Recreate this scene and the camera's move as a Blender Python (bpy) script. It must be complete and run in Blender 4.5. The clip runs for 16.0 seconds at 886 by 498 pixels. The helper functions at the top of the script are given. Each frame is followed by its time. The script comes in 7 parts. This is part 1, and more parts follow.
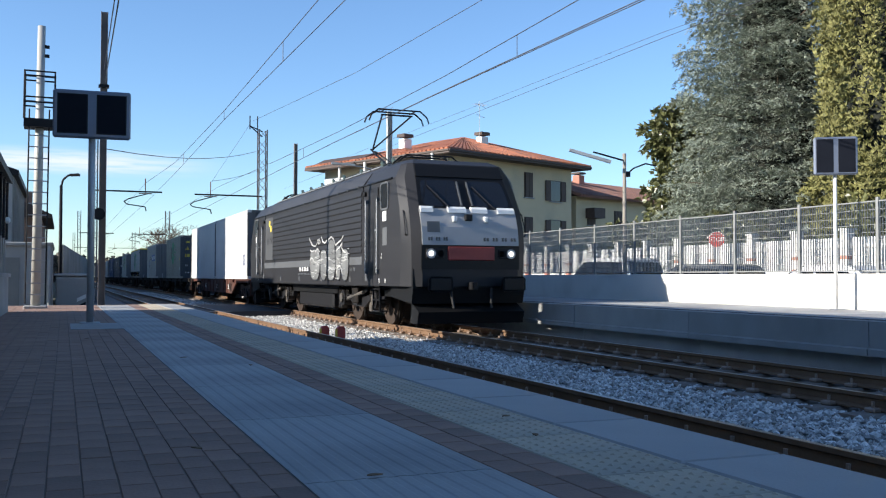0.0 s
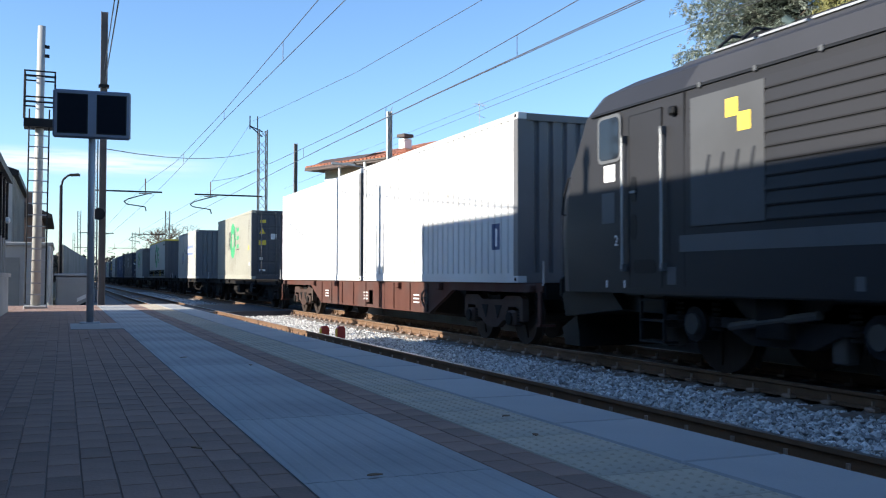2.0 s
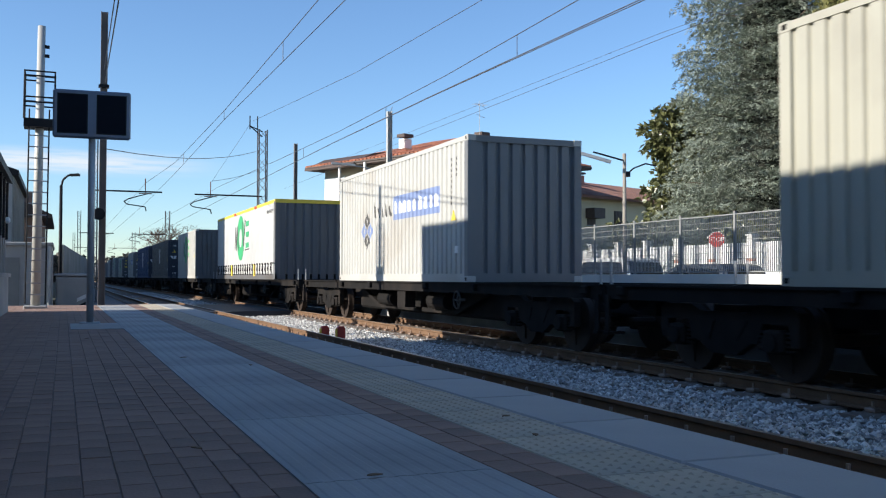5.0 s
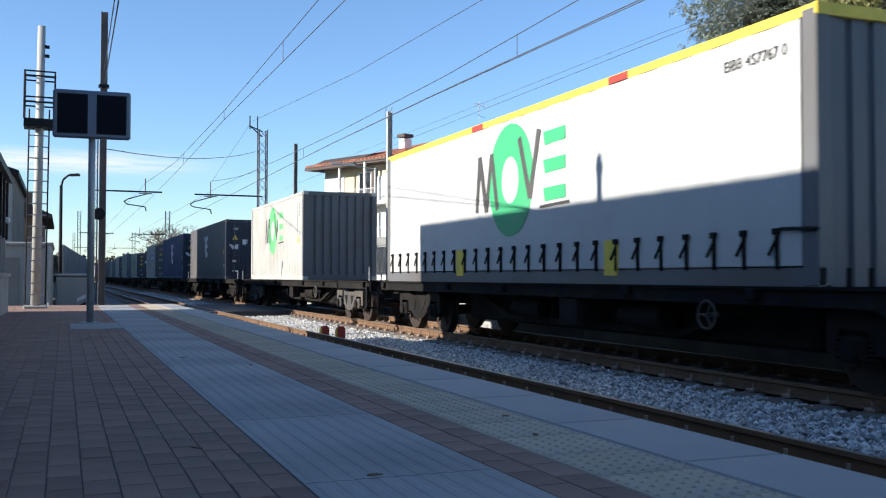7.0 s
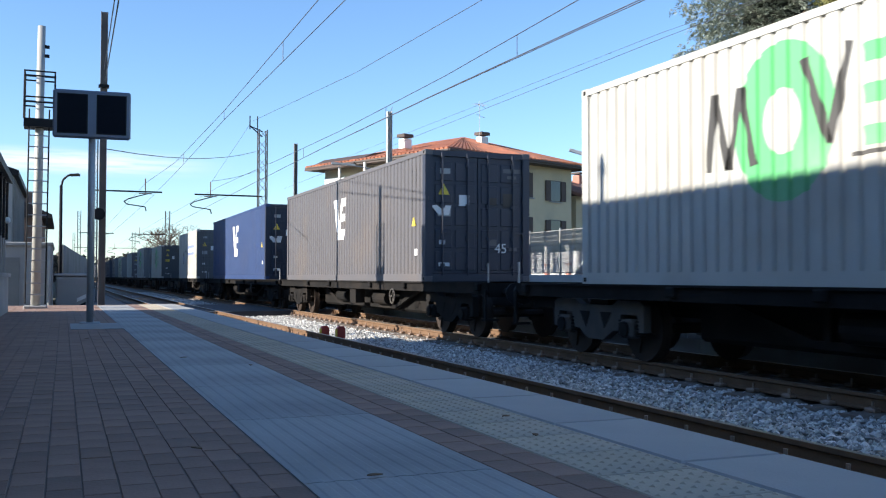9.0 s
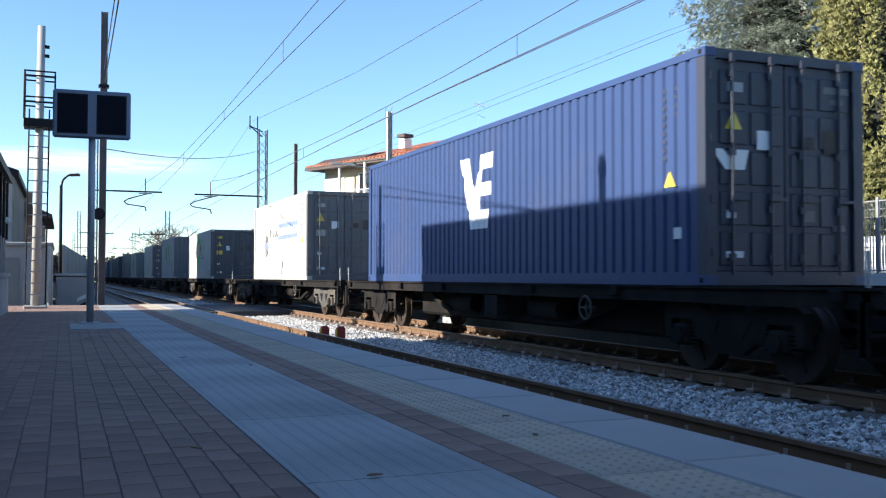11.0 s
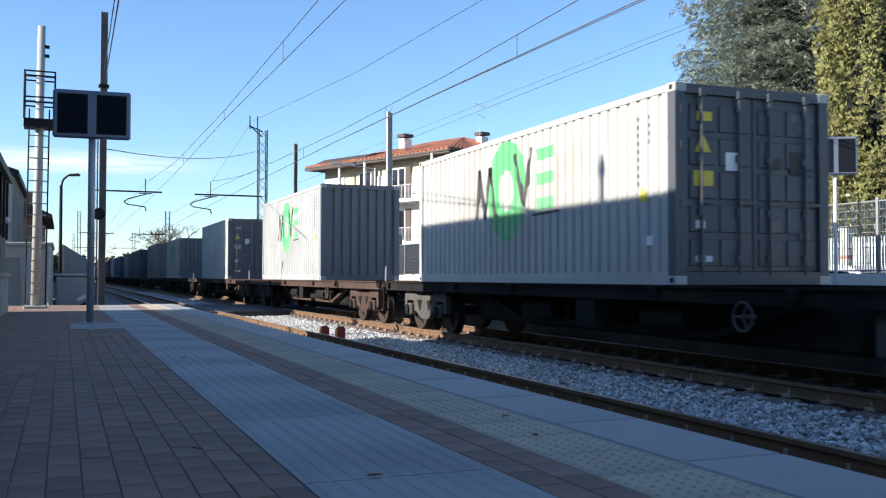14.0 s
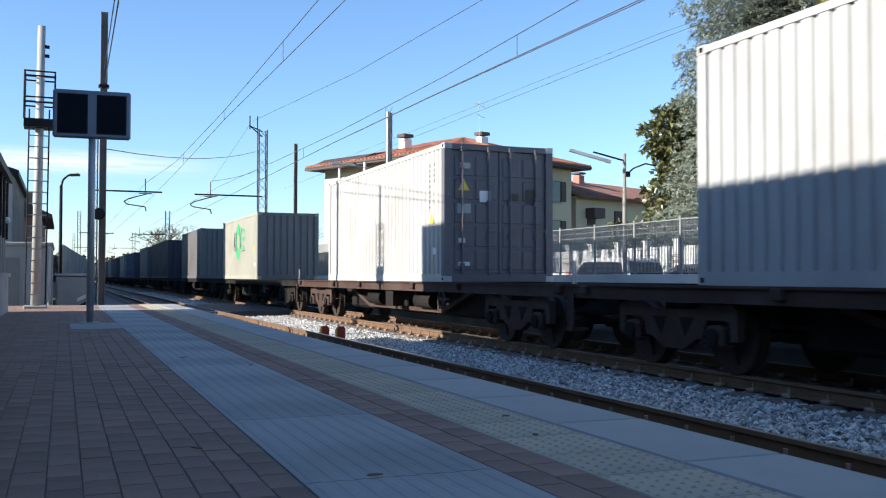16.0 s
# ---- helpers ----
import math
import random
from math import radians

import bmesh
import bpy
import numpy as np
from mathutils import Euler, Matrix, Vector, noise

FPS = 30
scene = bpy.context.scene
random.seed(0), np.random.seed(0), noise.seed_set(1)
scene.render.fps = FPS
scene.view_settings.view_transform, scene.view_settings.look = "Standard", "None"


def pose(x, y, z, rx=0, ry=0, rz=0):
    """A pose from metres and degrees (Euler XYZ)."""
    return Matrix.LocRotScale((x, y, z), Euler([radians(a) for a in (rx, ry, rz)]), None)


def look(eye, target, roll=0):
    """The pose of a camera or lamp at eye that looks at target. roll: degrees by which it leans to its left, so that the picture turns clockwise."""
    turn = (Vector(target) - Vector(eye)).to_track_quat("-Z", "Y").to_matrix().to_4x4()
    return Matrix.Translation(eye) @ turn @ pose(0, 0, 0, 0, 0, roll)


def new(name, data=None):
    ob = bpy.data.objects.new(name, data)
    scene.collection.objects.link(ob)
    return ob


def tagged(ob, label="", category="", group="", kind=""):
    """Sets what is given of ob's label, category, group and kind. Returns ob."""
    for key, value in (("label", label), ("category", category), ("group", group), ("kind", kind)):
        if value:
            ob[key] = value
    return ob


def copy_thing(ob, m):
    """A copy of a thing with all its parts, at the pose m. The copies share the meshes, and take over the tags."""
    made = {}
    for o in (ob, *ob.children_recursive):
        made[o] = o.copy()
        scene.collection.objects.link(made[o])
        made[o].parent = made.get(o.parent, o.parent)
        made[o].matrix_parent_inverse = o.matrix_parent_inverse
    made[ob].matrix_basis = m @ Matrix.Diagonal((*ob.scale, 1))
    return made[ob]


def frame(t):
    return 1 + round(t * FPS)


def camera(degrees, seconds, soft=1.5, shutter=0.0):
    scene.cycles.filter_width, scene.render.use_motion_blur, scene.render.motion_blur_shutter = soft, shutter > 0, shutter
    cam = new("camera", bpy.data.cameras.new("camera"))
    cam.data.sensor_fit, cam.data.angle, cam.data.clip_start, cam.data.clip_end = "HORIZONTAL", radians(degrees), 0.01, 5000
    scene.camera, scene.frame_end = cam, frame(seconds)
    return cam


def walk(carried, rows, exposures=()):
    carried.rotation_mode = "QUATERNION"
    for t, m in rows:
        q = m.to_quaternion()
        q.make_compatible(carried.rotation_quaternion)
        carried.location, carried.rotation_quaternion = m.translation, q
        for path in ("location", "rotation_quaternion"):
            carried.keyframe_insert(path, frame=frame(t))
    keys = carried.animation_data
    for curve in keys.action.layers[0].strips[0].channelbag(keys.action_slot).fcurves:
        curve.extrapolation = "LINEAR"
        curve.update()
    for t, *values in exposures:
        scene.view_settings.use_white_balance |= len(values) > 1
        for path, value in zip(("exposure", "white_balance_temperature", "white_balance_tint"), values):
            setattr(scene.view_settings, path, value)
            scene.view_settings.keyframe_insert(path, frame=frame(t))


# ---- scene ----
# World: x across the tracks, y along them away from the station, z above the rail heads.
cam = camera(49.74, 16.0, soft=1.15, shutter=0.12)
EYE = Vector((0, 0, 1.19))
VIEW = look(EYE, EYE + Vector((0.36895, 0.92899, 0.02935)) * 10, 0.08)
walk(cam, [(0.0, VIEW), (16.0, VIEW)], [(t, e + 0.12, 6350, 10) for t, e in ((0.0, 0.80), (1.0, 1.0), (1.5, 1.15), (2.5, 0.75), (3.5, 0.6), (7.0, 0.8), (9.0, 1.0), (11.3, 1.2), (11.6, 1.15), (12.5, 0.95), (16.0, 0.95))])

# ---- daylight: a low winter sun square to the line, from the station side ----
SUN_AZ, SUN_EL = math.atan2(0.02, -1.0), radians(22.85)
sun = new("sun", bpy.data.lights.new("sun", "SUN"))
sun.data.energy, sun.data.angle, sun.data.color = 5.0, radians(0.53), (1.0, 0.93, 0.82)
to_sun = Vector((math.cos(SUN_AZ) * math.cos(SUN_EL), math.sin(SUN_AZ) * math.cos(SUN_EL), math.sin(SUN_EL)))
sun.matrix_basis = look(to_sun * 50, (0, 0, 0))
world = bpy.data.worlds.new("sky")
scene.world = world
world.use_nodes = True
wn, wl = world.node_tree.nodes, world.node_tree.links
sky = wn.new("ShaderNodeTexSky")
sky.sky_type, sky.sun_disc, sky.sun_elevation = "NISHITA", False, SUN_EL
sky.sun_rotation = math.pi / 2 - SUN_AZ
sky.air_density, sky.dust_density, sky.ozone_density = 1.0, 0.1, 3.0
tint = wn.new("ShaderNodeMix")
tint.data_type, tint.blend_type = "RGBA", "MULTIPLY"
tint.inputs[0].default_value, tint.inputs[7].default_value = 1.0, (0.87, 0.985, 1.12, 1)
wl.new(sky.outputs[0], tint.inputs[6])
# a thin streak of high cloud low over the line
gen, sep = wn.new("ShaderNodeTexCoord"), wn.new("ShaderNodeSeparateXYZ")
wl.new(gen.outputs["Generated"], sep.inputs[0])


def step_node(socket, a, b, lo=0.0, hi=1.0):
    r = wn.new("ShaderNodeMapRange")
    r.interpolation_type = "SMOOTHSTEP"
    for i, v in enumerate((a, b, lo, hi)):
        r.inputs[i + 1].default_value = v
    wl.new(socket, r.inputs[0])
    return r.outputs[0]


def times(a, b):
    m = wn.new("ShaderNodeMath")
    m.operation = "MULTIPLY"
    wl.new(a, m.inputs[0])
    wl.new(b, m.inputs[1])
    return m.outputs[0]


wisp, stretch = wn.new("ShaderNodeTexNoise"), wn.new("ShaderNodeMapping")
stretch.inputs["Scale"].default_value = (5, 5, 60)
wl.new(gen.outputs["Generated"], stretch.inputs[0])
wl.new(stretch.outputs[0], wisp.inputs["Vector"])
wisp.inputs["Detail"].default_value = 5
band = times(step_node(sep.outputs[2], 0.096, 0.110), step_node(sep.outputs[2], 0.112, 0.128, 1.0, 0.0))
band = times(times(band, step_node(sep.outputs[0], 0.02, 0.17, 1.0, 0.0)), step_node(wisp.outputs[0], 0.25, 0.6, 0.3, 0.85))
cloud = wn.new("ShaderNodeMix")
cloud.data_type = "RGBA"
wl.new(band, cloud.inputs[0])
wl.new(tint.outputs[2], cloud.inputs[6])
cloud.inputs[7].default_value = (5.2, 5.4, 5.6, 1)
wl.new(cloud.outputs[2], wn["Background"].inputs[0])
wn["Background"].inputs[1].default_value = 0.10


# ---- materials ----
def mat(name, col, rough=0.7, metal=0.0, var=0.12, scale=6.0, fine=60.0, bump=0.15, dist=0.01, dirt=None, dirt_amount=0.3, per_piece=0.0, glow=None):
    m = bpy.data.materials.new(name)
    m.use_nodes = True
    n, l = m.node_tree.nodes, m.node_tree.links
    b = n["Principled BSDF"]
    b.inputs["Roughness"].default_value, b.inputs["Metallic"].default_value = rough, metal
    co = n.new("ShaderNodeTexCoord")

    def noise_tex(sc, detail=4.0):
        t = n.new("ShaderNodeTexNoise")
        t.inputs["Scale"].default_value, t.inputs["Detail"].default_value = sc, detail
        l.new(co.outputs["Object"], t.inputs["Vector"])
        return t
    big, small = noise_tex(scale), noise_tex(fine, 3.0)
    mix = n.new("ShaderNodeMix")
    mix.data_type, mix.blend_type = "RGBA", "MIX"
    mix.inputs[6].default_value = (*[c * (1 - var) for c in col], 1)
    mix.inputs[7].default_value = (*[min(1, c * (1 + var)) for c in col], 1)
    add = n.new("ShaderNodeMath")
    add.operation = "MULTIPLY_ADD"
    l.new(small.outputs[0], add.inputs[0])
    add.inputs[1].default_value = 0.5
    half = n.new("ShaderNodeMath")
    half.operation = "MULTIPLY_ADD"
    l.new(big.outputs[0], half.inputs[0])
    half.inputs[1].default_value, half.inputs[2].default_value = 1.6, -0.55
    l.new(half.outputs[0], add.inputs[2])
    l.new(add.outputs[0], mix.inputs[0])
    out = mix.outputs[2]
    if dirt:
        d = noise_tex(scale * 0.45, 6.0)
        r = n.new("ShaderNodeMapRange")
        r.inputs[1].default_value, r.inputs[2].default_value = 0.62 - dirt_amount * 0.5, 0.85 - dirt_amount * 0.3
        r.inputs[4].default_value = 0.85
        l.new(d.outputs[0], r.inputs[0])
        mx = n.new("ShaderNodeMix")
        mx.data_type = "RGBA"
        l.new(r.outputs[0], mx.inputs[0])
        l.new(out, mx.inputs[6])
        mx.inputs[7].default_value = (*dirt, 1)
        out = mx.outputs[2]
    if per_piece:
        oi = n.new("ShaderNodeObjectInfo")
        hs = n.new("ShaderNodeHueSaturation")
        mr = n.new("ShaderNodeMapRange")
        mr.inputs[3].default_value, mr.inputs[4].default_value = 1 - per_piece, 1 + per_piece
        l.new(oi.outputs["Random"], mr.inputs[0])
        l.new(mr.outputs[0], hs.inputs["Value"])
        l.new(out, hs.inputs["Color"])
        out = hs.outputs[0]
    l.new(out, b.inputs["Base Color"])
    if bump:
        bp = n.new("ShaderNodeBump")
        bp.inputs["Strength"].default_value, bp.inputs["Distance"].default_value = bump, dist
        l.new(add.outputs[0], bp.inputs["Height"])
        l.new(bp.outputs[0], b.inputs["Normal"])
    if glow:
        b.inputs["Emission Color"].default_value, b.inputs["Emission Strength"].default_value = (*glow[:3], 1), glow[3]
    return m


# ---- mesh helpers ----
def box(bm, x0, x1, y0, y1, z0, z1, bevel=0.0):
    m = Matrix.Translation(((x0 + x1) / 2, (y0 + y1) / 2, (z0 + z1) / 2)) @ Matrix.Diagonal((abs(x1 - x0), abs(y1 - y0), abs(z1 - z0), 1))
    vs = bmesh.ops.create_cube(bm, size=1, matrix=m)["verts"]
    if bevel:
        es = list({e for v in vs for e in v.link_edges})
        bmesh.ops.bevel(bm, geom=es, offset=bevel, segments=1, affect="EDGES")
    return bm


def rod(bm, a, b, r, seg=8, r2=None):
    a, b = Vector(a), Vector(b)
    d = b - a
    m = Matrix.Translation((a + b) / 2) @ d.to_track_quat("Z", "Y").to_matrix().to_4x4()
    bmesh.ops.create_cone(bm, cap_ends=True, segments=seg, radius1=r, radius2=r if r2 is None else r2, depth=d.length, matrix=m)
    return bm


def beam(bm, a, b, w, h):
    """A straight bar of w x h from a to b."""
    a, b = Vector(a), Vector(b)
    d = b - a
    m = Matrix.Translation((a + b) / 2) @ d.to_track_quat("Y", "Z").to_matrix().to_4x4() @ Matrix.Diagonal((w, d.length, h, 1))
    bmesh.ops.create_cube(bm, size=1, matrix=m)
    return bm


def prism(bm, outline, axis, a0, a1):
    """Extrude a 2D outline along axis ('x': outline is (y, z); 'y': (x, z); 'z': (x, y))."""
    def place(u, v, w):
        return {"x": (w, u, v), "y": (u, w, v), "z": (u, v, w)}[axis]
    lo = [bm.verts.new(place(u, v, a0)) for u, v in outline]
    hi = [bm.verts.new(place(u, v, a1)) for u, v in outline]
    n = len(outline)
    bm.faces.new(lo)
    bm.faces.new(hi[::-1])
    for i in range(n):
        bm.faces.new((lo[i], hi[i], hi[(i + 1) % n], lo[(i + 1) % n]))
    bmesh.ops.recalc_face_normals(bm, faces=bm.faces[:])
    return bm


def part(name, bm, material, parent=None, label="", smooth=False):
    me = bpy.data.meshes.new(name)
    bm.to_mesh(me)
    bm.free()
    me.materials.append(material)
    if smooth:
        me.shade_smooth()
    ob = new(name, me)
    ob.parent = parent
    if label:
        tagged(ob, label)
    return ob


def thing(name, label, category, group="", kind="", at=None):
    return tagged(place(new(name), at), label, category, group, kind)


def place(ob, at):
    if at is not None:
        ob.matrix_basis = at if isinstance(at, Matrix) else Matrix.Translation(at)
    return ob


def B():
    return bmesh.new()


# ---- surfaces ----
concrete = mat("concrete", (0.36, 0.36, 0.35), 0.88, var=0.14, scale=1.3, fine=45, bump=0.25, dirt=(0.22, 0.21, 0.2), dirt_amount=0.35)
slab_grey = mat("slab_grey", (0.35, 0.35, 0.34), 0.8, var=0.12, scale=2.2, fine=70, bump=0.3, dirt=(0.20, 0.20, 0.195), dirt_amount=0.35, per_piece=0.07)
brick_red = mat("paver_brown", (0.24, 0.15, 0.112), 0.88, var=0.25, scale=3, fine=60, bump=0.4, per_piece=0.18)
joint_dark = mat("joint_sand", (0.19, 0.145, 0.115), 0.95, var=0.2, scale=5)
tactile = mat("tactile_yellow", (0.45, 0.38, 0.28), 0.85, var=0.14, scale=3, fine=60, bump=0.3, dirt=(0.28, 0.26, 0.22), dirt_amount=0.3, per_piece=0.07)
stone_edge = mat("edge_stone", (0.355, 0.35, 0.335), 0.8, var=0.1, scale=2, fine=70, bump=0.25, dirt=(0.29, 0.29, 0.28), per_piece=0.06)
ballast_m = mat("ballast_bed", (0.20, 0.19, 0.18), 0.95, var=0.4, scale=9, fine=40, bump=0.8, dist=0.03)
rail_m = mat("rail_rust", (0.16, 0.098, 0.06), 0.75, var=0.25, scale=3, fine=40, bump=0.3)
rail_head = mat("rail_head", (0.42, 0.38, 0.34), 0.35, 0.8, var=0.1)
sleeper_m = mat("sleeper_concrete", (0.22, 0.19, 0.165), 0.9, var=0.2, scale=4, dirt=(0.17, 0.12, 0.09), dirt_amount=0.45)
clip_m = mat("rail_clip", (0.30, 0.22, 0.17), 0.6, 0.5)
earth = mat("earth", (0.10, 0.095, 0.06), 0.95, var=0.35, scale=0.25, fine=3)
asphalt = mat("asphalt", (0.055, 0.055, 0.058), 0.9, var=0.25, scale=1.2, fine=60, bump=0.4)
wall_white = mat("wall_white", (0.62, 0.60, 0.55), 0.88, var=0.06, scale=1.2, fine=40, dirt=(0.42, 0.39, 0.34), dirt_amount=0.2)
plaster = mat("plaster_cream", (0.58, 0.48, 0.32), 0.92, var=0.07, scale=0.7, fine=25, dirt=(0.38, 0.34, 0.26), dirt_amount=0.15)
plaster_white = mat("plaster_white", (0.72, 0.70, 0.66), 0.92, var=0.05, scale=0.7, fine=25)
tile_m = mat("roof_tile", (0.42, 0.15, 0.075), 0.85, var=0.3, scale=1.2, fine=14, bump=0.3, dirt=(0.2, 0.1, 0.07), dirt_amount=0.3)
tile_dark = mat("roof_tile_shaded_moss", (0.20, 0.10, 0.075), 0.9, var=0.3, scale=1.2, fine=14)
wood_dark = mat("wood_dark", (0.07, 0.045, 0.035), 0.7, var=0.2, scale=4)
eave_m = mat("eave_board", (0.09, 0.07, 0.06), 0.8, var=0.2)
grey_cladding = mat("grey_cladding", (0.22, 0.22, 0.21), 0.8, var=0.15, scale=1.0, fine=20, dirt=(0.12, 0.12, 0.11))
steel_dark = mat("steel_dark", (0.022, 0.022, 0.024), 0.55, 0.4, var=0.2)
galv = mat("galvanised_steel", (0.36, 0.37, 0.38), 0.5, 0.55, var=0.15, scale=3)
mast_grey = mat("mast_grey", (0.42, 0.415, 0.39), 0.6, 0.2, var=0.12, scale=2)
mast_brown = mat("mast_weathered_steel", (0.17, 0.145, 0.13), 0.7, 0.2, var=0.2, scale=3)
wire_m = mat("copper_wire", (0.10, 0.10, 0.11), 0.5, 0.6)
fence_m = mat("fence_steel", (0.24, 0.245, 0.24), 0.6, 0.3, var=0.1)
board_m = mat("display_black", (0.01, 0.012, 0.018), 0.9, var=0.1)
board_frame = mat("display_frame", (0.15, 0.175, 0.23), 0.5, 0.3, var=0.08)
red_paint = mat("red_paint", (0.42, 0.045, 0.03), 0.55, var=0.15)
white_paint = mat("white_paint", (0.78, 0.77, 0.74), 0.6, var=0.06)
yellow_paint = mat("yellow_paint", (0.75, 0.55, 0.06), 0.55, var=0.1)
stripe_brick = mat("pillar_brick", (0.40, 0.17, 0.12), 0.9, var=0.2)
insulator = mat("insulator_brown", (0.16, 0.07, 0.05), 0.25)
glass_dark = mat("dark_glass", (0.012, 0.014, 0.018), 0.06, var=0.05, bump=0)
rubber = mat("rubber", (0.02, 0.02, 0.02), 0.8)
car_white = mat("car_paint_white", (0.72, 0.72, 0.72), 0.25, var=0.03, bump=0)
car_dark = mat("car_paint_dark", (0.05, 0.06, 0.08), 0.2, var=0.05, bump=0)
lamp_glow = mat("headlight", (0.9, 0.9, 0.85), 0.2, bump=0, glow=(1.0, 0.95, 0.8, 0.9))

U, DT = 8.474, 4.198          # far track centre, distance between the tracks
EDGE = 2.626                  # near platform edge
DECK, TOP = 0.5, 0.6          # platform heights


def solid_mesh(name, verts, faces, material, parent=None, label=""):
    me = bpy.data.meshes.new(name)
    me.from_pydata(verts, [], faces)
    me.materials.append(material)
    ob = new(name, me)
    ob.parent = parent
    if label:
        tagged(ob, label)
    return ob


def pieces(name, mesh, spots, parent):
    for m in spots:
        ob = new(name, mesh)
        ob.parent = parent
        ob.matrix_basis = m


def piece_mesh(name, sx, sy, h, bevel, material, extra=None):
    bm = bmesh.new()
    a, b = sx / 2, sy / 2
    lo = [bm.verts.new((x, y, -h)) for x, y in ((-a, -b), (a, -b), (a, b), (-a, b))]
    mid = [bm.verts.new((x, y, -bevel)) for x, y in ((-a, -b), (a, -b), (a, b), (-a, b))]
    a, b = a - bevel, b - bevel
    hi = [bm.verts.new((x, y, 0)) for x, y in ((-a, -b), (a, -b), (a, b), (-a, b))]
    bm.faces.new(hi)
    for i in range(4):
        j = (i + 1) % 4
        bm.faces.new((lo[i], lo[j], mid[j], mid[i]))
        bm.faces.new((mid[i], mid[j], hi[j], hi[i]))
    if extra:
        extra(bm)
    me = bpy.data.meshes.new(name)
    bm.to_mesh(me)
    bm.free()
    me.materials.append(material)
    return me


# ---- ground, track beds, platforms ----
bm = B()
box(bm, -1500, 1500, -400, 2500, -1.6, -0.75)
ground = tagged(part("ground", bm, earth), "flat brown earth and grass round the station", "ground", kind="structure")
track_bed = tagged(part("track_bed", box(B(), 1.0, 11.6, -60, 700, -0.74, -0.24), ballast_m), "bed of grey crushed stone under the tracks", "ballast", kind="structure")

platform = tagged(part("platform", box(B(), -9.0, EDGE - 0.02, -25, 24.9, -0.7, DECK - 0.0055), joint_dark), "near station platform paved in brown and grey strips", "platform", kind="structure")
side_wall = part("platform_face", box(B(), EDGE - 0.3, EDGE - 0.06, -25, 24.9, -0.7, DECK - 0.07), concrete, platform, "plain concrete platform face")
ramp = tagged(part("platform_ramp", prism(B(), ((24.9, -0.7), (24.9, DECK - 0.02), (33.5, 0.0), (33.5, -0.7)), "x", -4.0, EDGE - 0.05), asphalt), "dark asphalt ramp at the platform's end", "ramp", kind="structure")

road = tagged(part("level_crossing", box(B(), -30, 60, 34.0, 43.0, -0.7, -0.03), asphalt), "dark asphalt road over the tracks", "road", kind="structure")
yard = tagged(part("yard", box(B(), -30, 1.0, 33.5, 240, -0.74, -0.1), earth), "bare earth yard beside the line", "ground", kind="structure")

far_platform = tagged(part("far_platform", box(B(), 10.42, 13.7, -25, 70, -0.7, TOP - 0.004), concrete), "far platform of grey concrete", "platform", kind="structure")
far_stone = mat("far_edge_stone", (0.26, 0.26, 0.255), 0.85, var=0.12, scale=2, fine=70, bump=0.25, dirt=(0.2, 0.2, 0.19), per_piece=0.08)
bm = B()
prism(bm, ((-0.001, 0.60), (-0.0, 0.585), (0.0, 0.24), (-0.03, 0.22), (-0.03, 0.13), (0.30, 0.13), (0.30, 0.60)), "y", 0.006, 3.99)
panel = part("edge_panel", bm, far_stone, far_platform)
panel.matrix_basis = Matrix.Translation((10.12, 5.9 - 4 * 5, 0))
for i in range(1, 21):
    ob = new("edge_panel", panel.data)
    ob.parent = far_platform
    ob.matrix_basis = Matrix.Translation((10.12, 5.9 - 20 + 4 * i, 0))
for i in range(-5, 16):
    part("base_panel", box(B(), 10.34, 10.44, 5.9 + 4 * i + 0.008, 9.9 + 4 * i, -0.6, 0.14), concrete, far_platform)
part("edge_line", box(B(), 10.5, 10.62, -20, 68, TOP - 0.01, TOP + 0.004), asphalt, far_platform, "dark joint along the platform")

street = tagged(part("street", box(B(), 13.95, 22.2, -25, 140, -0.7, 0.15), asphalt), "grey asphalt street behind the fence", "road", kind="structure")
garden = tagged(part("garden_ground", box(B(), 22.2, 60, -10, 140, -0.7, 0.6), earth), "earth of the gardens beyond the street", "ground", kind="structure")


# ---- tracks ----
def rail_outline(x):
    half = ((0.036, 0.0), (0.036, -0.035), (0.009, -0.048), (0.009, -0.125), (0.07, -0.145), (0.07, -0.16))
    return [(x + a, z) for a, z in half] + [(x - a, z) for a, z in reversed(half)]


sleeper_bm = B()
prism(sleeper_bm, ((-0.15, -0.36), (-0.15, -0.2), (-0.11, -0.17), (0.11, -0.17), (0.15, -0.2), (0.15, -0.36)), "x", -1.2, 1.2)
sleeper_me = bpy.data.meshes.new("sleeper")
sleeper_bm.to_mesh(sleeper_me)
sleeper_bm.free()
sleeper_me.materials.append(sleeper_m)
clip_bm = B()
for sx in (-0.753, 0.753):
    for d in (-1, 1):
        box(clip_bm, sx + d * 0.07, sx + d * 0.17, -0.07, 0.07, -0.168, -0.12, 0.012)
        rod(clip_bm, (sx + d * 0.11, 0, -0.13), (sx + d * 0.11, 0, -0.06), 0.018, 6)
clip_me = bpy.data.meshes.new("rail_fastening")
clip_bm.to_mesh(clip_me)
clip_bm.free()
clip_me.materials.append(clip_m)
